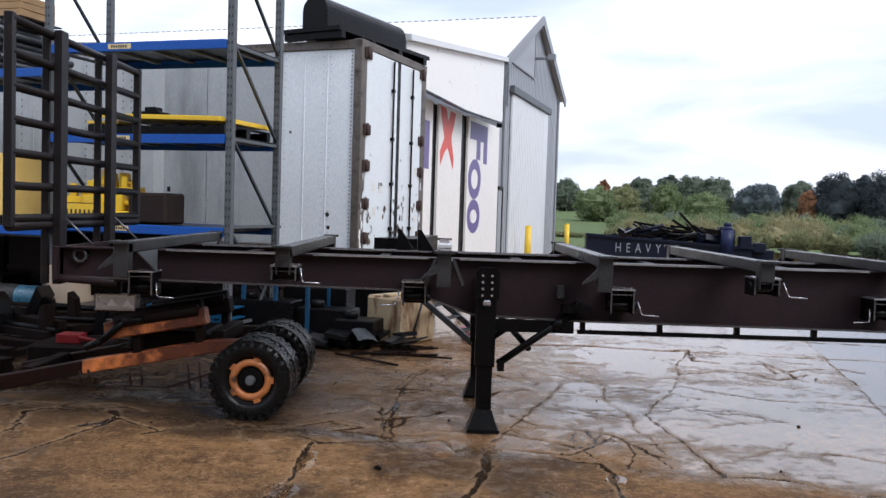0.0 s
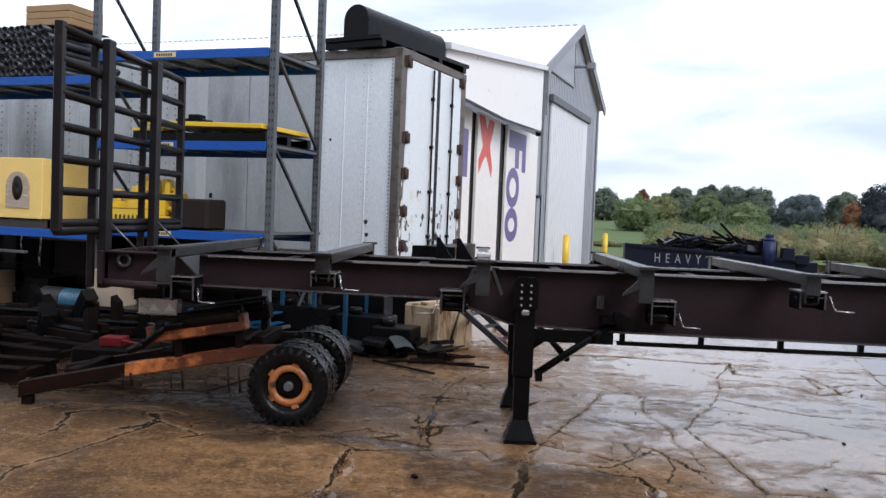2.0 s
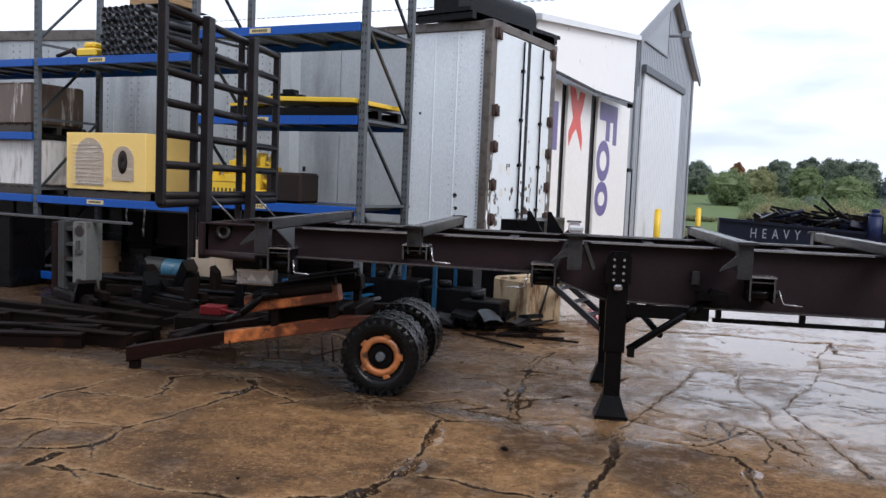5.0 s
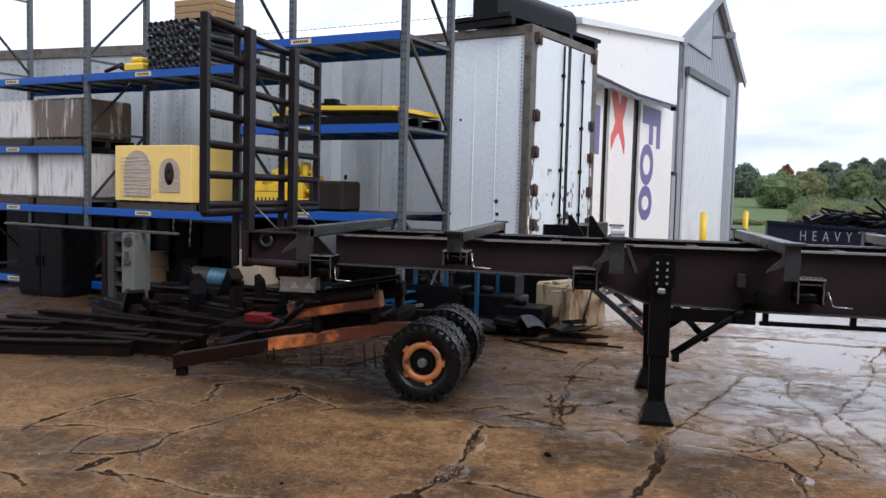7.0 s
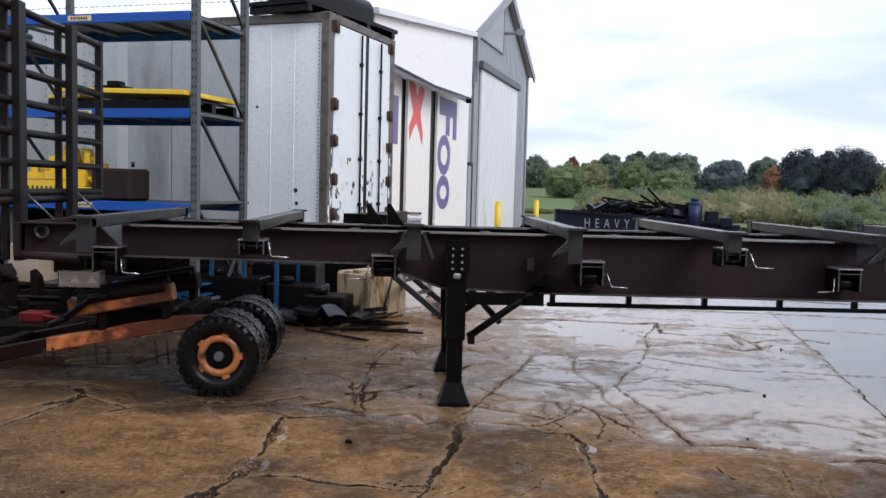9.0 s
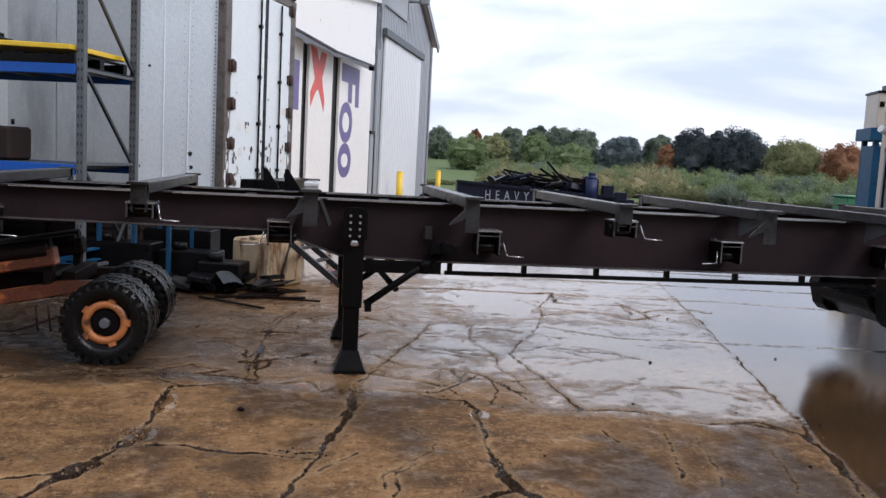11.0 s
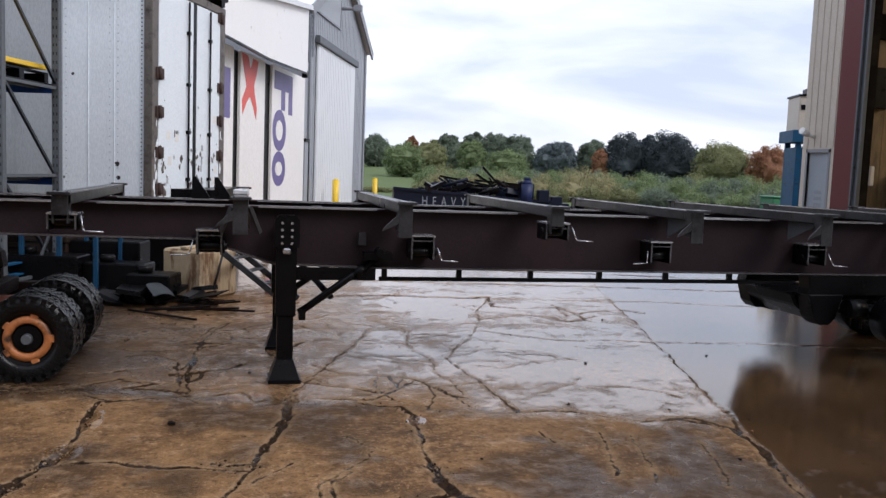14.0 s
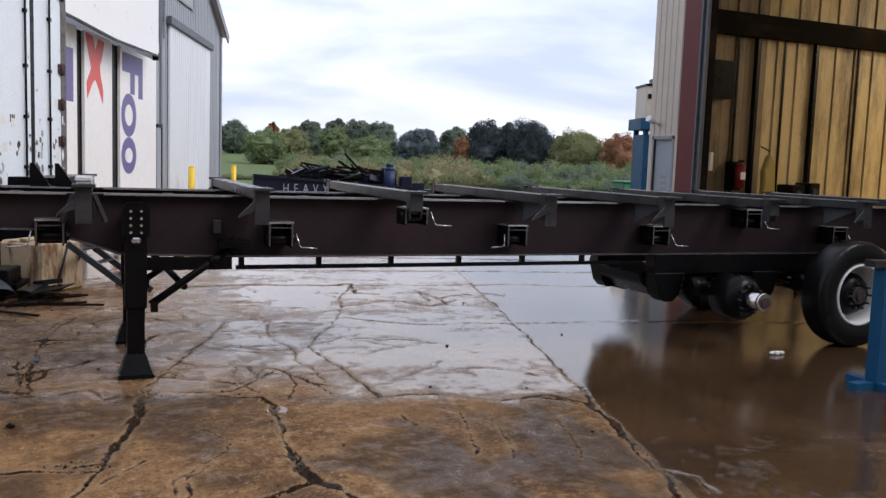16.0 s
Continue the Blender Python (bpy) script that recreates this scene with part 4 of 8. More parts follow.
for k in range(34):
    y = 0.1 + k * 0.2
    top = GE + (GR - GE) * (1 - abs(y - GW / 2) / (GW / 2)) - 0.1
    box(bm, 0.0, y, DZ + 0.1 if DY0 - 0.1 < y < DY1 + 0.1 else 0.02, 0.012, y + 0.025, top)
part("rib", bm, MAT_SHED, shed, "pressed vertical ribs")
shed.children[-1]["kind"] = "stuff"
bm = new_bm()
box(bm, -GL, 0.0, 0, -0.16, 0.15, GE), box(bm, -GL, GW - 0.15, 0, -0.16, GW, GE), box(bm, -GL, 0.16, 0, -GL + 0.15, GW - 0.16, GE)
part("side_wall", bm, MAT_SHED, shed)
for s in (0, 1):
    bm = new_bm()
    y0, y1 = (-0.35, GW / 2) if s == 0 else (GW + 0.35, GW / 2)
    z0 = GE - 0.13 + 0.05
    a = [(-GL - 0.3, y0, z0), (0.16, y0, z0), (0.16, y1, GR + 0.05), (-GL - 0.3, y1, GR + 0.05)]
    lo, hi = [bm.verts.new(p) for p in a], [bm.verts.new((x, y, z + 0.06)) for x, y, z in a]
    bm.faces.new(lo), bm.faces.new(hi)
    for i in range(4):
        bm.faces.new((lo[i], lo[(i + 1) % 4], hi[(i + 1) % 4], hi[i]))
    slope = part("roof", bm, MAT_SHEDROOF, shed, "pale ribbed tin roof slope")
    bm = new_bm()
    for k in range(38):
        x = -GL + k * 0.43
        bar(bm, (x, y0, z0 + 0.07), (x, y1, GR + 0.12), 0.03, 0.03)
    tagged(part("roof_rib", bm, MAT_SHEDROOF, slope), kind="stuff")
bm = new_bm()
bar(bm, (0.17, -0.37, GE - 0.13), (0.17, GW / 2, GR + 0.0), 0.05, 0.24)
bar(bm, (0.17, GW + 0.37, GE - 0.13), (0.17, GW / 2, GR + 0.0), 0.05, 0.24)
part("barge_board", bm, MAT_TRIM, shed, "grey barge boards")
bm = new_bm()
for k in range(84):
    x = -GL + k * 0.215
    box(bm, x, GW / 2 - 0.03, GR + 0.10, x + 0.13, GW / 2 + 0.03, GR + 0.128)
tagged(part("ridge_closure", bm, MAT_TRIM, shed), "dark notched closure strip along the ridge", kind="stuff")
bm = new_bm()
box(bm, 0.02, DY0 - 0.06, 0.03, 0.07, DY1 + 0.1, DZ + 0.04)
sdoor = part("sliding_door", bm, MAT_SHEDDOOR, shed, "tall pale grey sliding door")
bm = new_bm()
for k in range(20):
    y = DY0 + k * 0.208
    box(bm, 0.07, y, 0.05, 0.08, y + 0.03, DZ)
part("rib", bm, MAT_SHEDDOOR, sdoor)
bm = new_bm()
box(bm, 0.02, DY0 - 0.2, DZ + 0.05, 0.14, DY1 + 0.3, DZ + 0.24)
part("door_track", bm, MAT_GALV, shed, "dark grey door track cover", 0.01)
bm = new_bm()
box(bm, 0.012, DY1 + 0.12, 0.0, 0.06, DY1 + 0.34, DZ)
part("jamb_trim", bm, MAT_TRIM, shed, "grey jamb trim")
for y0, y1 in ((GW - 0.2, GW), (0.0, 0.16)):
    bm = new_bm()
    box(bm, 0.012, y0, 0.0, 0.05, y1, GE - 0.05)
    part("corner_trim", bm, MAT_TRIM, shed, "grey corner trim")
bm = new_bm()
rod(bm, (0.0, 3.4, 6.06), (0.5, 3.4, 6.06), 0.045, 8)
box(bm, 0.4, 3.3, 6.0, 0.62, 3.5, 6.16)
part("yard_lamp", bm, MAT_TRIM, shed, "grey lamp arm under the gable")
bm = new_bm()
plate(bm, [(0.45, 5.50), (3.36, 5.50), (3.36, 6.78), (0.45, 5.54)], -0.026, -0.014, Matrix.Rotation(radians(90), 4, "Z"))
panel = part("gable_panel", bm, MAT_SHED, shed, "grey infill sheet under the gable")
bm = new_bm()
bar(bm, (0.03, 0.45, 5.49), (0.03, 3.38, 5.49), 0.03, 0.05), bar(bm, (0.03, 3.38, 5.47), (0.03, 3.38, 6.80), 0.03, 0.05)
part("edge", bm, MAT_TRIM, panel, "grey folded edge")

# lean-to beside the shed, clad with old trailer panels
lean = thing("lean_to", "lean-to clad with used white trailer panels with painted shapes", "shed", SHED)
bm = new_bm()
plate(bm, [(-7.2, 0), (-1.05, 0), (-1.05, 3.68), (-7.2, 3.68)], 0.03, 0.12, Matrix.Rotation(radians(90), 4, "Z"))
part("backing_wall", bm, MAT_BLACK, lean, "dark framing behind the panels")
for y0, y1 in ((-7.2, -6.07), (-5.70, -4.20), (-3.70, -1.05)):
    bm = new_bm()
    box(bm, -0.02, y0, 0.1, 0.04, y1, 3.70)
    part("panel", bm, MAT_PANEL, lean, "cream-white trailer panel", 0.006)
bm = new_bm()
fascia = [(-8.55, 3.70), (-7.2, 3.68), (-5.2, 3.63), (-2.30, 3.69), (-2.30, 5.08), (-8.55, 4.33)]
plate(bm, fascia, -0.42, -0.36, Matrix.Rotation(radians(90), 4, "Z"))
part("fascia", bm, MAT_FASCIA, lean, "white stained tin fascia")
bm = new_bm()
bar(bm, (0.44, -8.6, 4.365), (0.44, -2.26, 5.125), 0.14, 0.10)
part("gutter", bm, MAT_SHEDDOOR, lean, "pale grey gutter along the roof edge")
bm = new_bm()
for (ya, za), (yb, zb) in zip(fascia, fascia[1:4]):
    bar(bm, (0.40, ya, za - 0.015), (0.40, yb, zb - 0.015), 0.05, 0.035)
box(bm, 0.30, -2.34, 3.58, 0.42, -2.24, 3.74)
part("edge_trim", bm, MAT_BLACK, lean, "dark edge trim under the fascia")
bm = new_bm()
box(bm, 0.34, -2.285, 3.95, 0.43, -2.09, 5.02)
part("end_flashing", bm, MAT_PIPE, lean, "dark flashing at the end of the fascia")
for k in range(8):
    bm = new_bm()
    box(bm, 0.0, -0.66, 4.30 + 0.125 * k, 0.05, -0.34, 4.415 + 0.125 * k)
    part("louvre", bm, MAT_PIPE, lean, "dark vent slat")
bm = new_bm()
a = [(-4, -7.3, 4.3), (0.42, -8.55, 4.39), (0.42, -2.24, 5.15), (-4, -2.24, 4.85)]
lo, hi = [bm.verts.new(p) for p in a], [bm.verts.new((x, y, z + 0.05)) for x, y, z in a]
bm.faces.new(lo), bm.faces.new(hi)
for i in range(4):
    bm.faces.new((lo[i], lo[(i + 1) % 4], hi[(i + 1) % 4], hi[i]))
part("roof", bm, MAT_SHEDROOF, lean, "pale tin roof")
bm = new_bm()
box(bm, -2.0, -1.0, 0, 0.0, -0.62, 5.2)
part("return_wall", bm, MAT_SHED, lean, "grey wall beside the shed")
bm = new_bm()
box(bm, 0.0, -0.98, 0.0, 0.05, -0.64, 2.2)
pd = part("small_door", bm, MAT_SHED, lean, "narrow grey door")
bm = new_bm()
box(bm, 0.0, -1.0, 2.2, 0.07, -0.62, 2.28), box(bm, 0.0, -0.64, 0.0, 0.07, -0.6, 2.28)
part("frame", bm, MAT_BLACK, pd)



# ---- workshop with open door on the east side ----
WX, WY = 11.5, 15.9
shop = thing("workshop", "tan metal workshop with maroon door trim and open doorway", "workshop", pose(WX, WY, 0))
WH, WLEN, WDEEP = 7.2, 22.0, 14.0
O0, O1, OT = -1.70, -9.5, 6.4
bm = new_bm()
plate(bm, [(-WLEN, 0), (O1, 0), (O1, OT), (O0, OT), (O0, 0), (-0.76, 0), (-0.76, 2.3), (-0.1, 2.3), (-0.1, 0), (0.09, 0), (0.09, WH), (-WLEN, WH)], -0.2, 0.0, Matrix.Rotation(radians(90), 4, "Z"))
part("wall", bm, MAT_TAN, shop, "tan ribbed metal wall")
bm = new_bm()
for k in range(6):
    y = -0.04 - k * 0.2
    box(bm, -0.015, y - 0.05, 2.4 if k < 5 else 0.02, 0.0, y, WH)
part("rib", bm, MAT_TAN, shop)
shop.children[-1]["kind"] = "stuff"
bm = new_bm()
box(bm, -0.06, O0 + 0.15, 0, 0.24, O0 + 0.72, WH)
part("door_trim", bm, MAT_MAROON, shop, "broad maroon corner trim", 0.01)
bm = new_bm()
box(bm, 0.06, -0.76, 0.02, 0.12, -0.10, 2.3)
sd = part("side_door", bm, MAT_GREYDOOR, shop, "grey steel personnel door")
bm = new_bm()
box(bm, -0.015, -0.82, 0, 0.05, -0.76, 2.37), box(bm, -0.015, -0.10, 0, 0.05, -0.05, 2.37), box(bm, -0.015, -0.82, 2.3, 0.05, -0.05, 2.37)
part("frame", bm, MAT_TRIM, sd)
bm = new_bm()
for z in (1.05, 1.18, 1.31, 1.44):
    box(bm, 0.052, -0.55, z, 0.058, -0.32, z + 0.07)
part("notice", bm, MAT_SIGNWHITE, sd, "white notice with unreadable lines")
bm = new_bm()
box(bm, -0.05, O0 - 0.02, 0, 0.02, O0 + 0.15, WH)
box(bm, -0.12, O0 + 0.06, 0, -0.06, O0 + 0.10, WH)
box(bm, -0.12, O0 - 0.10, 0, -0.06, O0 - 0.06, OT)
part("door_track", bm, MAT_GALV, shop, "galvanised vertical door track")
bm = new_bm()
rod(bm, (-0.02, -0.3, 2.62), (-0.22, -0.3, 2.68), 0.035, 10)
rod(bm, (-0.18, -0.3, 2.66), (-0.36, -0.34, 2.74), 0.05, 12, 0.075)
part("wall_lamp", bm, MAT_WHITE_RIM, shop, "small white wall lamp")
bm = new_bm()
box(bm, 0.2, -0.25, 0, WDEEP, 0.0, WH), box(bm, WDEEP, -WLEN, 0, WDEEP + 0.2, 0, WH), box(bm, 0.2, -WLEN, 0, WDEEP, -WLEN + 0.2, WH)
part("outer_wall", bm, MAT_TAN, shop)
bm = new_bm()
box(bm, -0.3, -WLEN - 0.3, WH, WDEEP + 0.4, 0.3, WH + 0.15)
part("roof", bm, MAT_SHEDROOF, shop)
# the first eight panels get a darker colour where less lamp light falls
for first, last, mat, label in ((0, 8, MAT_DIMLINER, "brown ribbed liner panels near the doorway, darkened for weak light"), (8, 44, MAT_INSIDE, "ochre ribbed liner panels, grimy in places")):
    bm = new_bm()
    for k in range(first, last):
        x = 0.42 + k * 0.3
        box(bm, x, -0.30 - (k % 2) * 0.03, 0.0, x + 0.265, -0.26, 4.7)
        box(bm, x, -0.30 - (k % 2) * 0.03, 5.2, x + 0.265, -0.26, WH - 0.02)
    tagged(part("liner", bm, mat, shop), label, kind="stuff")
bm = new_bm()
box(bm, 0.42, -0.262, 0.0, WDEEP, -0.251, WH - 0.02)
part("liner_backing", bm, MAT_BLACK, shop, "dark backing seen in the liner joints")
bm = new_bm()
box(bm, 0.3, -0.5, 4.7, WDEEP, -0.26, 5.2)
part("girt", bm, MAT_GIRT, shop, "dark steel girt")
for x in (0.72, 1.0, 1.95, 2.46, 3.3, 4.2, 5.6, 7.8):
    bm = new_bm()
    box(bm, x, -0.42 if x in (1.0, 2.46, 4.2, 7.8) else -0.36, 0.0, x + (0.09 if x in (1.0, 2.46, 4.2, 7.8) else 0.05), -0.30, 4.7)
    part("post", bm, MAT_BLACK, shop, "dark wall post")
bm = new_bm()
box(bm, 0.004, O0 - 0.012, 0, 0.203, O0 + 0.0, OT)
part("jamb_lining", bm, MAT_GIRT, shop, "dark lining inside the doorway")
bm = new_bm()
box(bm, 0.85, -0.75, 3.24, 1.55, -0.35, 4.07)
part("heater", bm, MAT_BLACK, shop, "dark wall heater box", 0.01)

# plain wall added out of view behind the camera, blocking low sky light
bm = new_bm()
box(bm, -26, -7.3, 0, 9, -7.0, 7.0)
solid("wall_south", bm, MAT_TAN, "plain tan wall added out of view to block low sky light", "wall", kind="structure")

# yellow bollards by the shed
for k, y in enumerate((0.75, 6.75)):
    bm = new_bm()
    rod(bm, (0, 0, 0), (0, 0, 1.12), 0.085, 16)
    rod(bm, (0, 0, 1.12), (0, 0, 1.16), 0.085, 16, 0.045)
    solid("bollard", bm, MAT_YELLOW, "yellow steel bollard by the shed door", "bollard", Matrix.Translation((0, 0, 0.168)) @ SHED @ pose(0.45, y, 0), group="bollards by the shed")

# ---- container chassis ----
CH = pose(0.31, 6.44, 0)
chassis = thing("container_chassis", "dark steel gooseneck container chassis with ladder headboard", "trailer", CH)
ZD = 1.315
BARS = [-2.59 + 1.13 * k for k in range(10)]
END = 7.9
BELLY = [(-3.29, 1.085), (-0.62, 1.06), (-0.10, 0.885), (0.7, 0.86), (END, 0.84)]


def belly(s):
    for (a, za), (b, zb) in zip(BELLY, BELLY[1:]):
        if a <= s <= b:
            return za + (zb - za) * (s - a) / (b - a)
    return 0.84


for off in (0.09, 1.06):
    bm = new_bm()
    plate(bm, [*BELLY, (END, ZD - 0.01), (-3.29, ZD - 0.01)], off, off + 0.012)
    beam = part("main_beam", bm, MAT_FRAME, chassis, "dark brown I-beam web")
    bm = new_bm()
    box(bm, -3.29, off - 0.07, ZD - 0.014, END, off + 0.08, ZD)
    part("top_flange", bm, MAT_FRAME, beam, bevel=0.003)
    bm = new_bm()
    for a, b in zip(BELLY, BELLY[1:]):
        bar(bm, (a[0], off + 0.005, a[1]), (b[0], off + 0.005, b[1]), 0.15, 0.016)
    part("bottom_flange", bm, MAT_FRAME, beam)
    # thin bright strip stands in for sky light caught by the flange
    bm = new_bm()
    for a, b in zip(BARS, BARS[1:]):
        box(bm, a + 0.12, off - 0.074, ZD - 0.012, b - 0.12, off - 0.068, ZD + 0.001)
    part("worn_edge", bm, MAT_EDGE, beam, "bright strip painting the sky glint on the flange edge")
    # the lower flange's highlight line, as a grey strip
    bm = new_bm()
    for a, b in zip(BELLY, BELLY[1:]):
        bar(bm, (a[0], off - 0.0715, a[1]), (b[0], off - 0.0715, b[1]), 0.004, 0.014)
    part("wet_edge", bm, MAT_STEELGLINT, beam, "grey strip painting the wet glint on the lower flange")


def strap_winch(s, z0, z1, flip=1, crank_len=0.12, y0=-0.13):
    """A ratchet winch with its spool, bright top plate and bent crank."""
    bm = new_bm()
    z0, z1, y1 = z0 - 0.02, z1 - 0.02, y0 + 0.20
    for x in (s - 0.09, s + 0.075):
        box(bm, x, y0, z0, x + 0.014, y1, z1)
    box(bm, s - 0.09, y1 - 0.02, z0, s + 0.09, y1, z1)
    rod(bm, (s - 0.10, y0 + 0.08, z0 + 0.06), (s + 0.12, y0 + 0.08, z0 + 0.06), 0.032, 12)
    rod(bm, (s + 0.09, y0 + 0.08, z0 + 0.06), (s + 0.105, y0 + 0.08, z0 + 0.06), 0.055, 14)
    winch = part("strap_winch", bm, MAT_BLACK, chassis, "black strap winch", 0.002)
    bm = new_bm()
    box(bm, s - 0.095, y0 - 0.004, z1, s + 0.095, y1, z1 + 0.012)
    part("top_plate", bm, MAT_EDGE, winch, "bright top plate")
    # highlights on the winch's wet edges, as strips
    bm = new_bm()
    for x in (s - 0.092, s + 0.077):
        box(bm, x, y0 - 0.004, z0 + 0.01, x + 0.012, y0, z1)
    box(bm, s - 0.08, y0 - 0.002, z1 - 0.035, s + 0.08, y0 + 0.002, z1 - 0.027)
    part("wet_edge", bm, MAT_STEELGLINT, winch, "grey strips painting the glint on wet winch edges")
    bm = new_bm()
    x = s + flip * 0.115
    pipe(bm, [(x, y0 + 0.01, z0 + 0.10), (x + flip * 0.02, y0 - 0.03, z0 + 0.02), (x + flip * 0.03, y0 - 0.04, z0 + 0.005), (x + flip * (0.03 + crank_len), y0 - 0.05, z0 + 0.0)], 0.006, 6)
    part("crank", bm, MAT_EDGE, winch, "bare steel crank rod")


for k, s in enumerate(BARS):
    bm = new_bm()
    box(bm, s - 0.048, -0.56, ZD + 0.002, s + 0.048, 1.91, ZD + 0.078)
    bolster = part("bolster", bm, MAT_BARE, chassis, "grey square-tube bolster", 0.006)
    # highlights along the tube's top corners, as strips
    bm = new_bm()
    for x in (s - 0.049, s + 0.041):
        box(bm, x, -0.55, ZD + 0.074, x + 0.008, 1.90, ZD + 0.0805)
    part("worn_corner", bm, MAT_EDGE, bolster, "bright strips painting the glint on wet tube corners")
    for off, out in ((-0.575, -1), (1.91, 1)):
        bm = new_bm()
        low = 1.145 if k % 3 != 1 else 1.25
        box(bm, s - 0.052, off, low, s + 0.048, off + 0.016, ZD + 0.082)
        box(bm, s - 0.070, off - 0.05 if out < 0 else off, ZD + 0.066, s + 0.070, off + 0.06, ZD + 0.086)
        for x in (s - 0.052, s + 0.036):
            box(bm, x, off + 0.016 if out < 0 else off - 0.09, ZD - 0.12, x + 0.012, off + 0.1 if out < 0 else off, ZD + 0.09)
        if k % 3 != 1:
            plate(bm, [(s - 0.05, ZD + 0.0), (s - 0.05, ZD - 0.075), (s - 0.165, ZD - 0.125), (s - 0.155, ZD - 0.10)], off + 0.002, off + 0.014)
        end = part("end_plate", bm, MAT_BARE, bolster, "flame-cut end plate", 0.003)
    for side, y0, y1 in ((1, -0.42, 0.0), (1, 1.16, 1.75)):
        if k % 3 != 1:
            bm = new_bm()
            v = [bm.verts.new(p) for p in ((s + 0.05, y0, ZD), (s + 0.05, y1, ZD), (s + 0.05, y1 if y0 < 0 else y0, ZD - 0.17), (s + 0.062, y0, ZD), (s + 0.062, y1, ZD), (s + 0.062, y1 if y0 < 0 else y0, ZD - 0.17))]
            for f in ((0, 1, 2), (5, 4, 3), (0, 3, 4, 1), (1, 4, 5, 2), (2, 5, 3, 0)):
                bm.faces.new([v[i] for i in f])
            part("gusset", bm, MAT_GALV, bolster, "triangular gusset")
s = BARS[2]
bm = new_bm()
box(bm, s - 0.05, -0.585, ZD + 0.10, s + 0.05, -0.40, ZD + 0.135)
part("tube_end", bm, MAT_LAMPBOX, chassis, "pale square tube end", 0.008)
for d in (-1, 1):
    bm = new_bm()
    bar(bm, (s + d * 0.06, -0.57, ZD + 0.02), (s + d * 0.13, -0.50, ZD - 0.16), 0.02, 0.03)
    part("side_brace", bm, MAT_BARE, chassis, "short diagonal brace")
strap_winch(-2.61, 0.985, 1.165)
strap_winch(-1.46, 1.165, 1.27, y0=-0.52)
strap_winch(-0.55, 0.98, 1.15, -1)
strap_winch(1.02, 0.96, 1.14)
strap_winch(1.95, 1.165, 1.285, y0=-0.52)
for s, z in ((3.0, 0.96), (4.45, 0.96), (5.5, 1.12), (6.6, 0.96)):
    strap_winch(s, z, z + 0.17, -1 if s < 4 else 1)

for k in range(10):
    s = -3.1 + k * 1.13
    bm = new_bm()
    z0 = belly(s) + 0.06
    box(bm, s - 0.004, 0.105, z0, s + 0.004, 1.06, ZD - 0.03)
    box(bm, s - 0.04, 0.105, ZD - 0.04, s + 0.04, 1.06, ZD - 0.03)
    part("cross_member", bm, MAT_FRAME, chassis)
bm = new_bm()
box(bm, -3.33, -0.02, 1.06, -3.29, 1.16, ZD)
box(bm, -3.31, 0.03, 1.055, -2.1, 1.12, 1.075)
rod(bm, (-3.30, 0.035, 1.07), (-2.86, 0.035, 1.045), 0.032, 10)
part("nose_plate", bm, MAT_FRAME, chassis, "front plate and coupler plate", 0.004)
bm = new_bm()
spin(bm, [(0.035, -0.02), (0.062, -0.02), (0.062, 0.02), (0.035, 0.02)], 16, pose(-3.15, 0.07, 1.245))
part("lift_eye", bm, MAT_BARE, chassis, "welded lifting eye")

# triangular stake plates on the far beam
for s in (-0.75, -0.57):
    bm = new_bm()
    plate(bm, [(s, ZD), (s + 0.15, ZD), (s + 0.03, ZD + 0.185), (s, ZD + 0.185)], 1.05, 1.07)
    part("stake_plate", bm, MAT_BLACK, chassis, "dark triangular plate", 0.002)

# ladder rail under the beam
bm = new_bm()
box(bm, 0.72, 0.06, 0.755, 4.40, 0.10, 0.785)
rail = part("lower_rail", bm, MAT_BLACK, chassis, "black rail hung below the beam")
for k in range(6):
    bm = new_bm()
    s = 0.76 + k * 0.60
    box(bm, s - 0.02, 0.062, 0.785, s + 0.02, 0.098, 0.85)
    part("hanger", bm, MAT_BLACK, rail)
bm = new_bm()
box(bm, 0.02, 0.0, 0.765, 0.68, 0.03, 0.86)
part("skirt_plate", bm, MAT_BLACK, chassis, "black plate behind the landing leg")

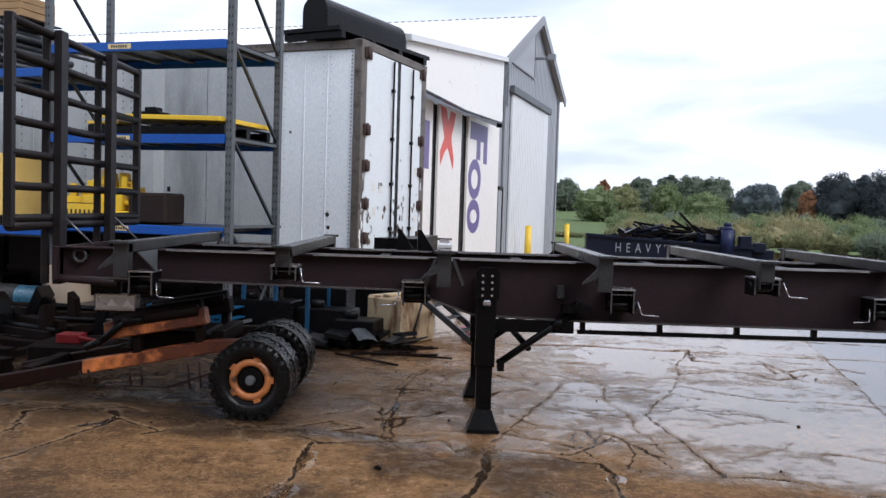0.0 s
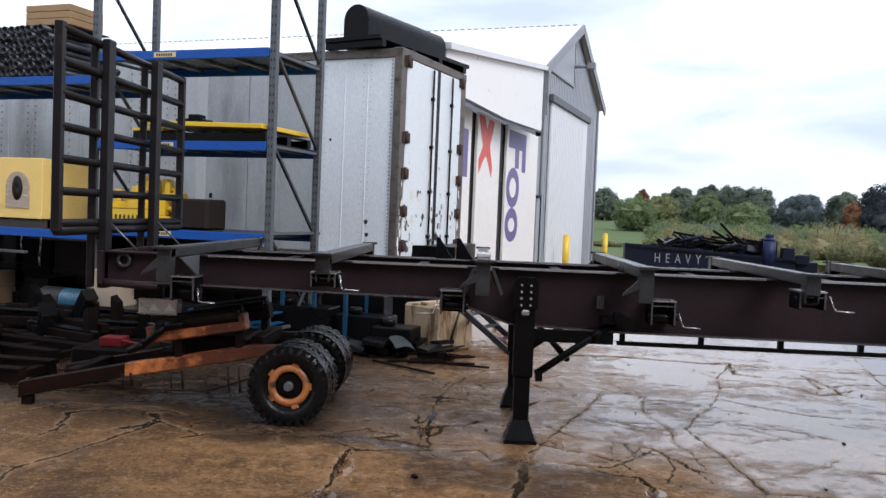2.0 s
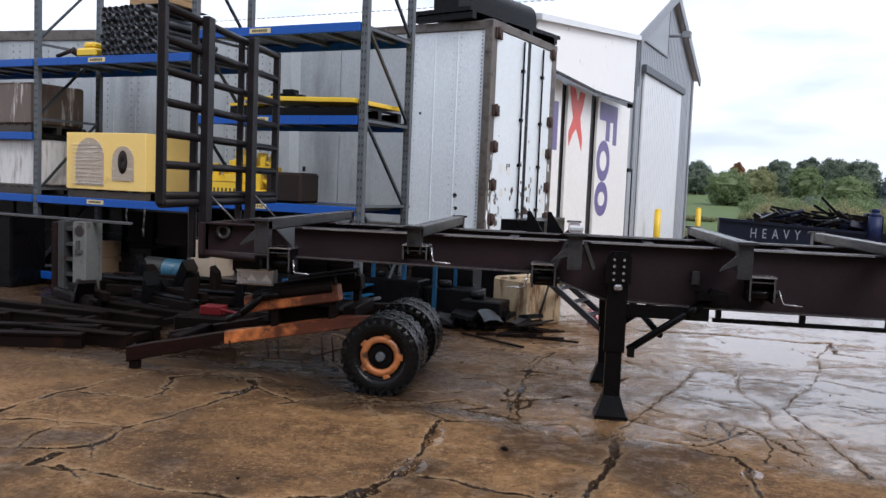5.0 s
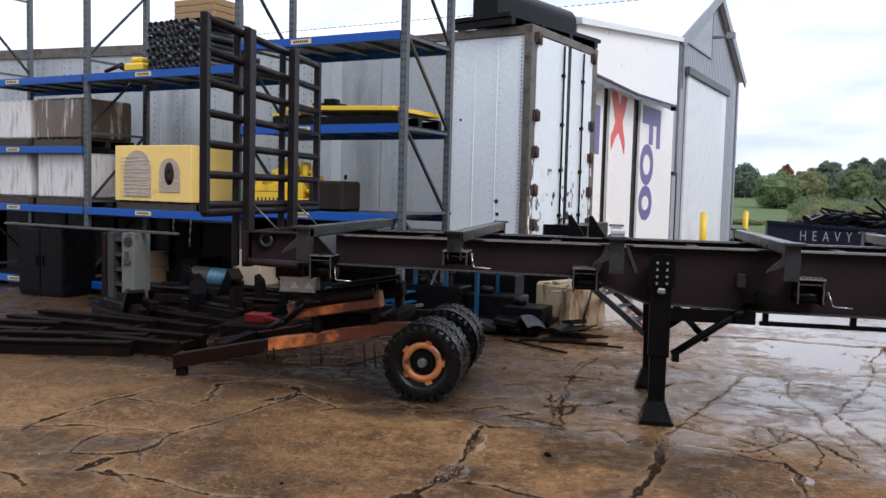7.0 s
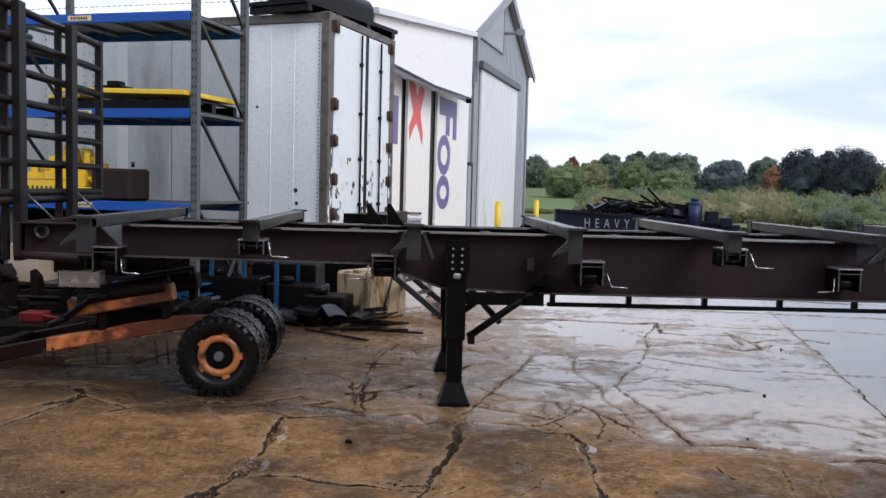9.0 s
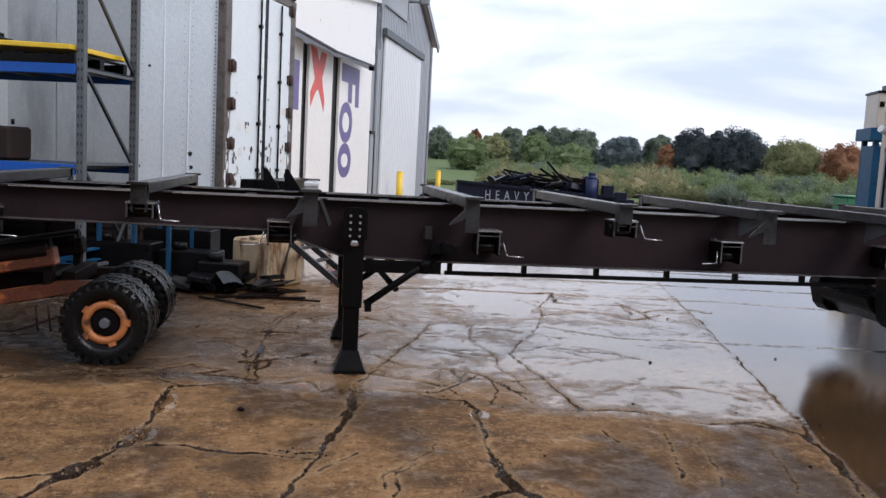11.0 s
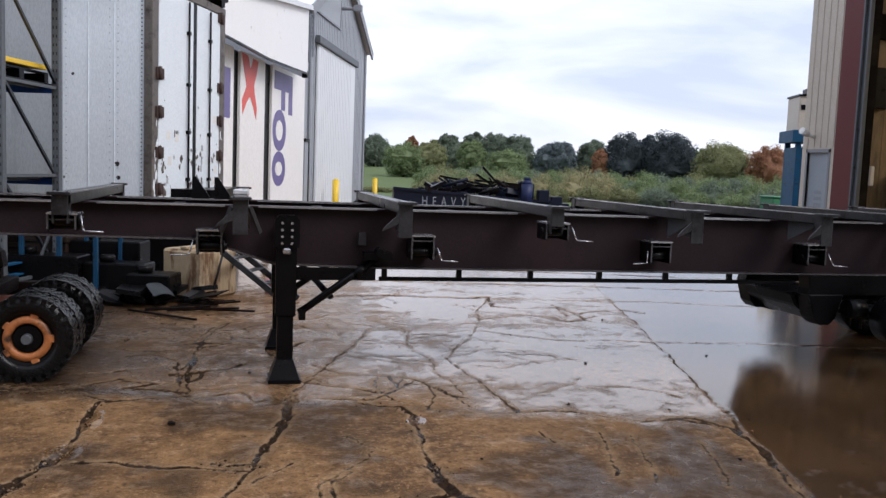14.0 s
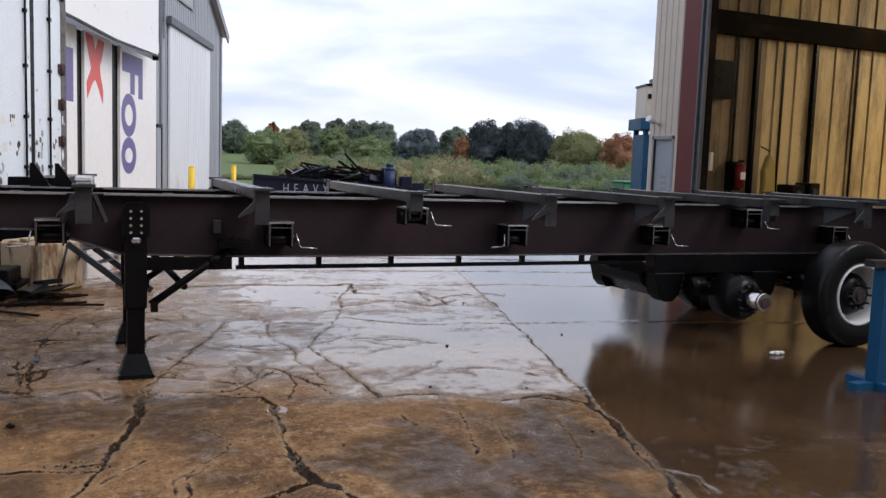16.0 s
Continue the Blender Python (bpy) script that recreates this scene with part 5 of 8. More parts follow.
# landing legs
for off in (-0.02, 1.17):
    bm = new_bm()
    box(bm, -0.075, off - 0.07, 0.50, 0.075, off + 0.07, 1.21)
    leg = part("landing_leg", bm, MAT_BLACK, chassis, "black telescopic landing leg", 0.008)
    bm = new_bm()
    box(bm, -0.06, off - 0.055, 0.12, 0.06, off + 0.055, 0.52)
    part("inner_leg", bm, MAT_BLACK, leg, bevel=0.006)
    bm = new_bm()
    lo = [(-0.112, -0.11), (0.112, -0.11), (0.112, 0.11), (-0.112, 0.11)]
    hi = [(-0.065, -0.06), (0.065, -0.06), (0.065, 0.06), (-0.065, 0.06)]
    a, b = [bm.verts.new((x, off + y, 0.03)) for x, y in lo], [bm.verts.new((x, off + y, 0.17)) for x, y in hi]
    bm.faces.new(a[::-1]), bm.faces.new(b)
    for i in range(4):
        bm.faces.new((a[i], a[(i + 1) % 4], b[(i + 1) % 4], b[i]))
    box(bm, -0.122, off - 0.12, 0.0, 0.122, off + 0.12, 0.03)
    part("foot", bm, MAT_BLACK, leg, "flared black foot")
    bm = new_bm()
    plate(bm, [(-0.092, 1.02), (0.092, 1.02), (0.092, 1.22), (0.06, 1.26), (-0.06, 1.26), (-0.092, 1.22)], off - 0.09, off - 0.07)
    part("mount", bm, MAT_BLACK, leg, "bolted leg mount")
    for x in (-0.035, 0.035):
        for z in (1.05, 1.10, 1.15, 1.20):
            bm = new_bm()
            rod(bm, (x, off - 0.09, z), (x, off - 0.105, z), 0.011, 6)
            part("bolt", bm, MAT_EDGE, leg, "bright bolt head")
    bm = new_bm()
    box(bm, -0.03, off - 0.11, 0.97, 0.03, off - 0.07, 1.015)
    part("gear_cover", bm, MAT_EDGE, leg, "small bright gear cover", 0.01)
    bm = new_bm()
    rod(bm, (0.10, off - 0.02, 0.52), (0.76, off + 0.05, 0.985), 0.028, 10)
    rod(bm, (0.52, off + 0.02, 0.81), (0.60, off + 0.035, 0.87), 0.036, 10)
    box(bm, 0.58, off - 0.05, 0.93, 0.80, off + 0.08, 0.985), rod(bm, (0.70, off - 0.07, 0.985), (0.70, off + 0.06, 0.985), 0.032, 12)
    box(bm, 0.10, off - 0.05, 0.47, 0.15, off + 0.05, 0.55)
    part("brace", bm, MAT_BLACK, leg, "black diagonal brace")
bm = new_bm()
box(bm, 0.545, 0.03, 1.03, 0.605, 0.085, 1.13)
part("step_bracket", bm, MAT_BARE, chassis, "grey welded bracket", 0.004)
bm = new_bm()
rod(bm, (0.0, 0.06, 1.1), (0.0, 1.1, 1.1), 0.02, 8)
rod(bm, (0.35, 0.12, 0.62), (0.05, 1.1, 0.9), 0.025, 8)
part("cross_shaft", bm, MAT_BLACK, chassis)

# headboard
bm = new_bm()
rod(bm, (-3.38, -0.56, 1.475), (-3.38, 1.86, 1.475), 0.036, 12)
board = part("headboard", bm, MAT_HEADBOARD, chassis, "tall welded pipe headboard")
for y, z0, w in ((-0.56, 1.47, 0.065), (0.09, 1.02, 0.12), (1.06, 1.02, 0.12), (1.86, 1.47, 0.065)):
    bm = new_bm()
    fore = 0.06 if w > 0.1 else 0.0
    box(bm, -3.41 + fore, y - w / 2, z0, -3.35 + fore, y + w / 2, 2.96)
    if w > 0.1:
        box(bm, -3.46, y - 0.02, z0, -3.405, y + 0.02, 2.96)
    part("post", bm, MAT_HEADBOARD, board, bevel=0.005)
for k in range(7):
    bm = new_bm()
    z = 1.53 + k * 0.232
    rod(bm, (-3.38, -0.56, z), (-3.38, 1.86, z), 0.032, 12)
    part("rung", bm, MAT_HEADBOARD, board)
for y in (0.09, 1.06):
    bm = new_bm()
    rod(bm, (-3.36, y + 0.05, ZD + 0.27), (-3.08, y + 0.05, ZD + 0.01), 0.009, 8)
    part("brace_rod", bm, MAT_STEELGLINT, board, "thin wet brace rod")


def tyre_profile(r, w, rim):
    return [(rim, -w * 0.42), (rim + 0.03, -w * 0.48), (rim + (r - rim) * 0.55, -w * 0.52), (r - 0.035, -w * 0.47), (r - 0.008, -w * 0.40), (r, -w * 0.28), (r - 0.004, -w * 0.1), (r, 0),
            (r - 0.004, w * 0.1), (r, w * 0.28), (r - 0.008, w * 0.40), (r - 0.035, w * 0.47), (r * 0.5 + rim * 0.5, w * 0.52), (rim + 0.03, w * 0.48), (rim, w * 0.42)]


# sliding rear bogie with one wheel fitted and one bare hub
for y in (0.02, 0.98):
    bm = new_bm()
    plate(bm, [(4.50, 0.84), (4.52, 0.72), (4.50, 0.66), (7.07, 0.66), (7.24, 0.74), (7.27, 0.84)], y, y + 0.16)
    slider = part("slider_rail", bm, MAT_BLACK, chassis, "black sliding bogie rail", 0.008)
    for s in (4.68, 5.82, 7.07):
        bm = new_bm()
        plate(bm, [(s - 0.17, 0.67), (s + 0.17, 0.67), (s + 0.11, 0.46), (s + 0.05, 0.40), (s - 0.05, 0.40), (s - 0.11, 0.46)], y - 0.015, y + 0.175)
        part("hanger", bm, MAT_BLACK, slider, "black spring hanger bracket", 0.006)
    for s in (5.14, 6.45):
        for k in range(4):
            bm = new_bm()
            sag = [(s + 0.60 * u, 0.455 + 0.10 * u * u - 0.022 * k) for u in (-1.0, -0.5, 0.0, 0.5, 1.0)]
            l = 1.0 - 0.17 * k
            for (xa, za), (xb, zb) in zip(sag, sag[1:]):
                bar(bm, (s + (xa - s) * l, y + 0.08, za + 0.09), (s + (xb - s) * l, y + 0.08, zb + 0.09), 0.09, 0.018)
            part("leaf_spring", bm, MAT_BLACK, slider, "black spring leaf")
        bm = new_bm()
        for dx in (-0.07, 0.07):
            pipe(bm, [(s + dx, y + 0.01, 0.36), (s + dx, y + 0.01, 0.60), (s + dx, y + 0.15, 0.60), (s + dx, y + 0.15, 0.36)], 0.012, 6)
        part("spring_bolt", bm, MAT_BLACK, slider, "black spring u-bolt")
bm = new_bm()
plate(bm, [(4.46, 0.66), (4.52, 0.54), (4.74, 0.40), (4.94, 0.40), (5.02, 0.66)], 0.20, 0.96)
part("cross_frame", bm, MAT_BLACK, chassis, "dark bogie cross frame", 0.02)
# beams and tanks added to make the bogie opaque and its reflection dark
for s in (5.47, 6.87):
    bm = new_bm()
    box(bm, s - 0.10, 0.18, 0.46, s + 0.10, 0.98, 0.66)
    part("bogie_crossbeam", bm, MAT_BLACK, chassis, "black crossbeam added to close the bogie", 0.01)
for y in (0.35, 0.75):
    bm = new_bm()
    rod(bm, (5.62, y, 0.60), (6.32, y, 0.60), 0.12, 16)
    part("air_tank", bm, MAT_BLACK, chassis, "black tank added to close the bogie")
for k, s in enumerate((5.14, 6.45)):
    bm = new_bm()
    rod(bm, (s, -0.50, 0.5), (s, 1.66, 0.5), 0.065, 12)
    axle = part("axle", bm, MAT_BLACK, chassis, "black trailer axle")
    for y, out in ((-0.50, -1), (1.66, 1)):
        bm = new_bm()
        spin(bm, [(0.06, 0.30 * -out), (0.20, 0.28 * -out), (0.205, 0.06 * -out), (0.17, 0.0), (0.12, 0.03 * out), (0.05, 0.03 * out)], 28, pose(s, y, 0.5))
        part("brake_drum", bm, MAT_BLACK, axle, "black greasy brake drum")
        bm = new_bm()
        reach = 0.20 if k == 0 else 0.03
        rod(bm, (s, y - out * 0.04, 0.5), (s, y + out * reach, 0.5), 0.078, 20, 0.066)
        rod(bm, (s, y + out * reach, 0.5), (s, y + out * (reach + 0.025), 0.5), 0.085, 20, 0.080)
        hub = part("hub", bm, MAT_CHROME if k == 0 else MAT_COLUMN, axle, "bright wheel hub" if k == 0 else "dull grey wheel hub")
        bm = new_bm()
        rod(bm, (s, y + out * (reach + 0.025), 0.5), (s, y + out * (reach + 0.045), 0.5), 0.055, 16, 0.045)
        part("hub_cap", bm, MAT_RUSTHINGE, hub, "dull red-brown hub cap")
        for i in range(10):
            bm = new_bm()
            a = 2 * math.pi * i / 10
            rod(bm, (s + 0.125 * math.cos(a), y + out * 0.02, 0.5 + 0.125 * math.sin(a)), (s + 0.125 * math.cos(a), y + out * 0.075, 0.5 + 0.125 * math.sin(a)), 0.011, 6)
            part("wheel_stud", bm, MAT_BARE, hub)
        bm = new_bm()
        rod(bm, (s - 0.32, y - out * 0.42, 0.56), (s - 0.16, y - out * 0.42, 0.56), 0.085, 14)
        part("brake_chamber", bm, MAT_BLACK, axle, "black brake chamber")
        if k == 1:
            for yy in (y,):
                bm = new_bm()
                spin(bm, tyre_profile(0.51, 0.28, 0.29), 48, pose(s, yy - out * 0.06, 0.51))
                tyre = part("tyre", bm, MAT_RUBBER, axle, "large black road tyre")
                bm = new_bm()
                spin(bm, [(0.295, out * 0.135), (0.280, out * 0.135), (0.268, out * 0.12), (0.262, out * 0.02), (0.255, -out * 0.07), (0.225, -out * 0.10), (0.12, -out * 0.105), (0.12, -out * 0.115), (0.27, -out * 0.12), (0.290, -out * 0.13)], 48, pose(s, yy - out * 0.06, 0.51))
                part("rim", bm, MAT_WHITE_RIM, tyre, "white steel rim")

# ---- painted shapes on the lean-to panels ----
def word_block(name, material, label, build):
    bm = new_bm()
    build(bm)
    part(name, bm, material, lean, label)


def on_wall(bm, outline):
    plate(bm, outline, -0.046, -0.041, Matrix.Rotation(radians(90), 4, "Z"))


def ring(bm, y, z, ry, rz, w, gap=0.0, n=28):
    """A flat ring, with a gap where it is open."""
    outer, inner = [], []
    for i in range(n + 1):
        a = gap / 2 + (2 * math.pi - gap) * i / n
        outer.append((y + ry * math.cos(a), z + rz * math.sin(a)))
        inner.append((y + (ry - w) * math.cos(a), z + (rz - w) * math.sin(a)))
    rows = [[bm.verts.new((depth, y, z)) for y, z in edge] for depth in (0.041, 0.047) for edge in (outer, inner)]
    for i in range(n):
        for a, b in ((0, 1), (3, 2), (2, 0), (1, 3)):
            bm.faces.new((rows[a][i], rows[a][i + 1], rows[b][i + 1], rows[b][i]))
    for i in (0, n):
        bm.faces.new((rows[0][i], rows[1][i], rows[3][i], rows[2][i]))


word_block("painted_shape", MAT_PURPLE, "plain faded purple shape", lambda bm: (
    on_wall(bm, [(-3.56, 3.60), (-2.16, 3.60), (-2.16, 2.74), (-2.46, 2.74), (-2.46, 3.22), (-2.74, 3.22), (-2.74, 2.80), (-3.04, 2.80), (-3.04, 3.22), (-3.56, 3.22)]),))
word_block("painted_shape", MAT_PURPLE, "plain faded purple shape", lambda bm: (
    ring(bm, -3.14, 2.36, 0.50, 0.44, 0.22),))
word_block("painted_shape", MAT_PURPLE, "plain faded purple shape", lambda bm: (
    ring(bm, -3.14, 1.54, 0.50, 0.375, 0.22),))
word_block("painted_shape", MAT_RED, "plain faded red cross shape", lambda bm: (
    on_wall(bm, [(-5.66, 3.67), (-5.30, 3.65), (-5.13, 3.42), (-4.99, 3.64), (-4.66, 3.62), (-4.78, 3.35), (-4.92, 3.14), (-4.88, 3.00), (-4.73, 2.71), (-4.76, 2.49), (-5.02, 2.79), (-5.16, 2.90), (-5.34, 2.79), (-5.58, 2.54), (-5.61, 2.80), (-5.36, 3.08), (-5.51, 3.35)])))
word_block("painted_shape", MAT_PURPLE, "plain faded purple shape", lambda bm: (
    on_wall(bm, [(-6.95, 3.30), (-6.26, 3.30), (-6.26, 2.42), (-6.58, 2.42), (-6.58, 2.98), (-6.95, 2.98)]),))

# ---- pallet racking ----
RK = pose(-2.53, 9.78, 0, 0, 0, -17)
RD = 1.12
rack = thing("pallet_rack", "grey and blue pallet racking loaded with steel parts", "rack", RK)
bm = new_bm()
box(bm, -0.045, -0.035, 0, 0.045, 0.035, 5.2)
up_mesh = mesh_of("upright", bm, MAT_GALV, 0.004)
bm = new_bm()
for k in range(50):
    for x in (-0.02, 0.02):
        box(bm, x - 0.007, -0.0375, 0.1 + k * 0.1, x + 0.007, -0.034, 0.135 + k * 0.1)
slot_mesh = mesh_of("slots", bm, MAT_HOLE)
for x in (0.0, -2.57, -5.52, -8.4):
    for y in (0.0, RD):
        up = alike("upright", up_mesh, rack, Matrix.Translation((x, y, 0)), "slotted grey upright")
        tagged(alike("perforated_strip", slot_mesh, up, Matrix.Identity(4)), "punched slots", kind="stuff")
    for k in range(4):
        bm = new_bm()
        z = 0.30 + k * 1.09
        bar(bm, (x, 0.03, z + (0 if x == -5.52 else 1.05)), (x, RD - 0.03, z + (1.05 if x == -5.52 else 0)), 0.032, 0.032)
        part("diagonal", bm, MAT_PIPE, rack, "thin dark diagonal brace")
    for z in (0.25, 1.40, 2.42, 3.50, 4.8):
        bm = new_bm()
        bar(bm, (x, 0.03, z), (x, RD - 0.03, z), 0.035, 0.035)
        part("strut", bm, MAT_GALV, rack)


def level(x0, x1, z, deck=True, label_at=0.42):
    for y in (-0.06, RD + 0.01):
        bm = new_bm()
        box(bm, x0 + 0.05, y, z - 0.11, x1 - 0.05, y + 0.05, z)
        b = part("beam", bm, MAT_BLUE, rack, "blue load beam", 0.006)
        if y < 0:
            bm = new_bm()
            c = x0 + (x1 - x0) * label_at
            box(bm, c - 0.16, y - 0.004, z - 0.082, c + 0.16, y - 0.001, z - 0.022)
            tag = part("load_label", bm, MAT_LABEL, b, "pale yellow load label")
            bm = new_bm()
            for q in range(7):
                box(bm, c - 0.12 + q * 0.034, y - 0.006, z - 0.068, c - 0.098 + q * 0.034, y - 0.0045, z - 0.036)
            part("print", bm, MAT_INK, b, "unreadable black print")
    if deck:
        for k in range(5):
            bm = new_bm()
            x = x0 + 0.25 + k * (x1 - x0 - 0.5) / 4
            box(bm, x - 0.04, -0.01, z - 0.06, x + 0.04, RD + 0.01, z - 0.03)
            part("deck_bar", bm, MAT_GALV, rack, "grey deck support")
        bm = new_bm()
        box(bm, x0 + 0.06, 0.0, z - 0.028, x1 - 0.06, RD, z - 0.005)
        part("deck", bm, MAT_BLACK, rack, "dark wire deck")


for z in (1.39, 2.47, 3.56):
    level(-2.57, 0.0, z)
for z in (0.20, 1.31, 3.28):
    level(-5.52, -2.57, z)
for z in (0.17, 1.31, 2.22, 3.28):
    level(-8.4, -5.52, z)


# ---- loads on the racking ----
def pallet(name, m, w=1.1, d=1.0, material=MAT_WOOD, label="grey weathered wooden pallet on the rack", group="pallets"):
    p = thing(name, label, "pallet", m, group)
    bm = new_bm()
    box(bm, -0.045, 0, 0, 0.045, d, 0.018)
    board = mesh_of("board", bm, material)
    for k in range(7):
        alike("board", board, p, Matrix.Translation((-w / 2 + 0.05 + k * (w - 0.1) / 6, 0, 0.10)))
    for y in (0.0, d / 2 - 0.045, d - 0.09):
        bm = new_bm()
        box(bm, -w / 2, y, 0.0, w / 2, y + 0.09, 0.10)
        part("bearer", bm, material, p)
    return p


def wrapped_crate(m, w, d, h):
    p = thing("crate", "pale yellow sheet-metal crate with film-wrapped arched windows", "crate", m)
    bm = new_bm()
    box(bm, 0, 0.0, 0, w, d, h)
    part("body", bm, MAT_CRATE, p, bevel=0.008)
    for cx, r, top in ((0.31 * w, 0.27, 0.73), (0.73 * w, 0.20, 0.62)):
        bm = new_bm()
        z0 = 0.06 if r > 0.2 else 0.14
        line = [(cx - r, z0), (cx + r, z0)] + [(cx + r * math.cos(a), top - r + r * math.sin(a)) for a in [math.pi * i / 14 for i in range(15)]]
        plate(bm, line, -0.012, 0.0)
        part("film_window", bm, MAT_TAUPEFILM, p, "arched opening covered with wrinkled film")
    bm = new_bm()
    spin(bm, [(0.001, -0.016), (0.12, -0.016), (0.12, -0.012), (0.001, -0.012)], 20, pose(0.73 * w, 0, 0.40) @ Matrix.Diagonal((0.75, 1, 1.35, 1)))
    part("torn_hole", bm, MAT_DARKBOX, p, "dark hole torn in the film")
    bm = new_bm()
    for k in range(11):
        z = 0.08 + k * 0.055
        bar(bm, (0.12, -0.014, z), (0.72 + random.uniform(-0.05, 0.03), -0.014, z + random.uniform(-0.02, 0.02)), 0.006, 0.008, (0, 1, 0))
    part("film_fold", bm, MAT_FILM, p, "folds in the stretch film")
    return p


wrapped_crate(RK @ pose(-4.95, 0.02, 1.43), 1.52, 1.0, 0.80)
pallet("pallet", RK @ pose(-4.2, 0.05, 1.31), 1.5)
for k, (x, z, h, mt, lab) in enumerate(((-6.2, 1.43, 0.70, MAT_FILM, "white film-wrapped stack of parts on a pallet"), (-7.5, 1.43, 0.70, MAT_FILM, "white film-wrapped stack of parts on a pallet"),
                                        (-6.25, 2.34, 0.62, MAT_WRAPCARTON, "film-wrapped brown carton on a pallet"), (-7.5, 2.34, 0.62, MAT_FILM, "white film-wrapped stack of parts on a pallet"))):
    bm = new_bm()
    box(bm, -0.55, 0, 0, 0.55, 0.95, h)
    solid("wrapped_load", bm, mt, lab, "carton", RK @ pose(x, 0.05, z), "wrapped loads", bevel=0.03)
    pallet("pallet", RK @ pose(x, 0.03, z - 0.12))

# pipe bundle with a wooden box on top
bm = new_bm()
spin(bm, [(0.042, 0), (0.052, 0), (0.052, 1.15), (0.042, 1.15)], 12)
pipe_mesh = mesh_of("pipe", bm, MAT_PIPE)
bundle = thing("pipe_bundle", "stack of black steel pipes on the top shelf", "pipes", RK @ pose(-4.25, -0.05, 3.285))
for r in range(7):
    for k in range(10 - r % 2 if r < 5 else 8):
        alike("pipe", pipe_mesh, bundle, Matrix.Translation((0.06 + k * 0.108 + (r % 2) * 0.054, random.uniform(-0.04, 0.04), 0.053 + r * 0.094)))
bm = new_bm()
box(bm, 0.35, 0.1, 0.672, 1.12, 0.9, 0.682)
part("spacer", bm, MAT_WOOD, bundle)
bm = new_bm()
for k in range(3):
    box(bm, -0.37, 0.0, k * 0.09, 0.37, 0.6, k * 0.09 + 0.086)
solid("wooden_box", bm, MAT_CARTON, "pale wooden box on the pipe bundle", "box", RK @ pose(-3.48, 0.1, 3.972), bevel=0.006)
# yellow casting and brown sling on the upper shelf
bm = new_bm()
box(bm, -0.18, 0, 0, 0.20, 0.4, 0.13), box(bm, -0.10, 0.05, 0.13, 0.12, 0.35, 0.22)
solid("casting", bm, MAT_YELLOW, "yellow painted casting on the upper shelf", "machine part", RK @ pose(-4.58, 0.0, 3.282), bevel=0.03)
bm = new_bm()
rod(bm, (-0.16, 0, 0.03), (0.1, 0.1, 0.14), 0.03, 8), rod(bm, (0.08, 0.05, 0.12), (0.16, 0.3, 0.02), 0.05, 8)
solid("hose", bm, MAT_DARKBOX, "short brown hose beside the yellow casting", "hose", RK @ pose(-5.03, 0.05, 3.285))

# yellow plate on dark pallets
pallet("pallet", RK @ pose(-1.05, 0.02, 2.475), 1.9, 1.1, MAT_BLACK, "dark pallet under the yellow plate")
bm = new_bm()
v = box(bm, -1.75, -0.1, 0.0, -0.12, 1.05, 0.055)
for p in v:
    p.co.z += 0.02 * (p.co.x + 0.9) * -1.2
yp = thing("steel_plate", "large yellow painted steel plate lying on a pallet", "plate", RK @ pose(0.05, -0.02, 2.635))
part("sheet", bm, MAT_YELLOW, yp, bevel=0.006)
bm = new_bm()
box(bm, -2.0, -0.03, -0.04, -1.55, 0.3, -0.01)
part("tongue", bm, MAT_YELLOW, yp)
bm = new_bm()
box(bm, -0.2, 0, 0, 0.2, 0.25, 0.10), box(bm, -0.05, 0.05, 0.1, 0.12, 0.2, 0.16)
solid("tool_box", bm, MAT_BLACK, "small black box on the middle shelf", "box", RK @ pose(-1.50, 0.45, 2.70), bevel=0.01)

# yellow crates and castings on the lower shelf
ycrate = thing("plastic_crate", "yellow slatted crate full of yellow castings", "crate", RK @ pose(-2.40, -0.02, 1.395))
bm = new_bm()
box(bm, 0, 0, 0, 0.62, 0.5, 0.03)
for a, b in (((0, 0, 0), (0.62, 0.02, 0.22)), ((0, 0.48, 0), (0.62, 0.5, 0.22)), ((0, 0, 0), (0.02, 0.5, 0.22)), ((0.60, 0, 0), (0.62, 0.5, 0.22))):
    box(bm, *a, *b)
part("tub", bm, MAT_YELLOW, ycrate)
bm = new_bm()
for k in range(8):
    box(bm, 0.06 + k * 0.065, -0.004, 0.05, 0.085 + k * 0.065, 0.0, 0.15)
part("slot", bm, MAT_INK, ycrate, "dark slots")
for k, (x, y, z, s) in enumerate(((-2.3, 0.52, 1.395, 0.46), (-2.10, 0.06, 1.62, 0.30), (-1.74, 0.05, 1.395, 0.42), (-2.38, 0.1, 1.62, 0.26), (-1.62, 0.6, 1.395, 0.40), (-1.85, 0.55, 1.395, 0.40), (-2.28, 0.56, 1.82, 0.26), (-1.98, 0.5, 1.74, 0.3),
                                  (-1.62, 0.12, 1.76, 0.22), (-2.0, 0.12, 1.86, 0.18))):
    bm = new_bm()
    box(bm, 0, 0, 0, s, s * 0.8, s * 0.35), box(bm, s * 0.12, s * 0.1, s * 0.35, s * 0.42, s * 0.6, s * 0.95)
    rod(bm, (s * 0.75, s * 0.35, s * 0.35), (s * 0.75, s * 0.35, s * (0.6 + 0.08 * (k % 4))), s * 0.19, 12, s * 0.14)
    rod(bm, (s * 0.42, s * 0.3, s * 0.6), (s * 0.75, s * 0.3, s * 0.5), s * 0.08, 8)
    solid("casting", bm, MAT_YELLOW, "yellow painted casting on the lower shelf", "machine part", RK @ pose(x, y, z, 0, 0, -25 + 17 * (k % 5)), "yellow castings", bevel=0.012)
bm = new_bm()
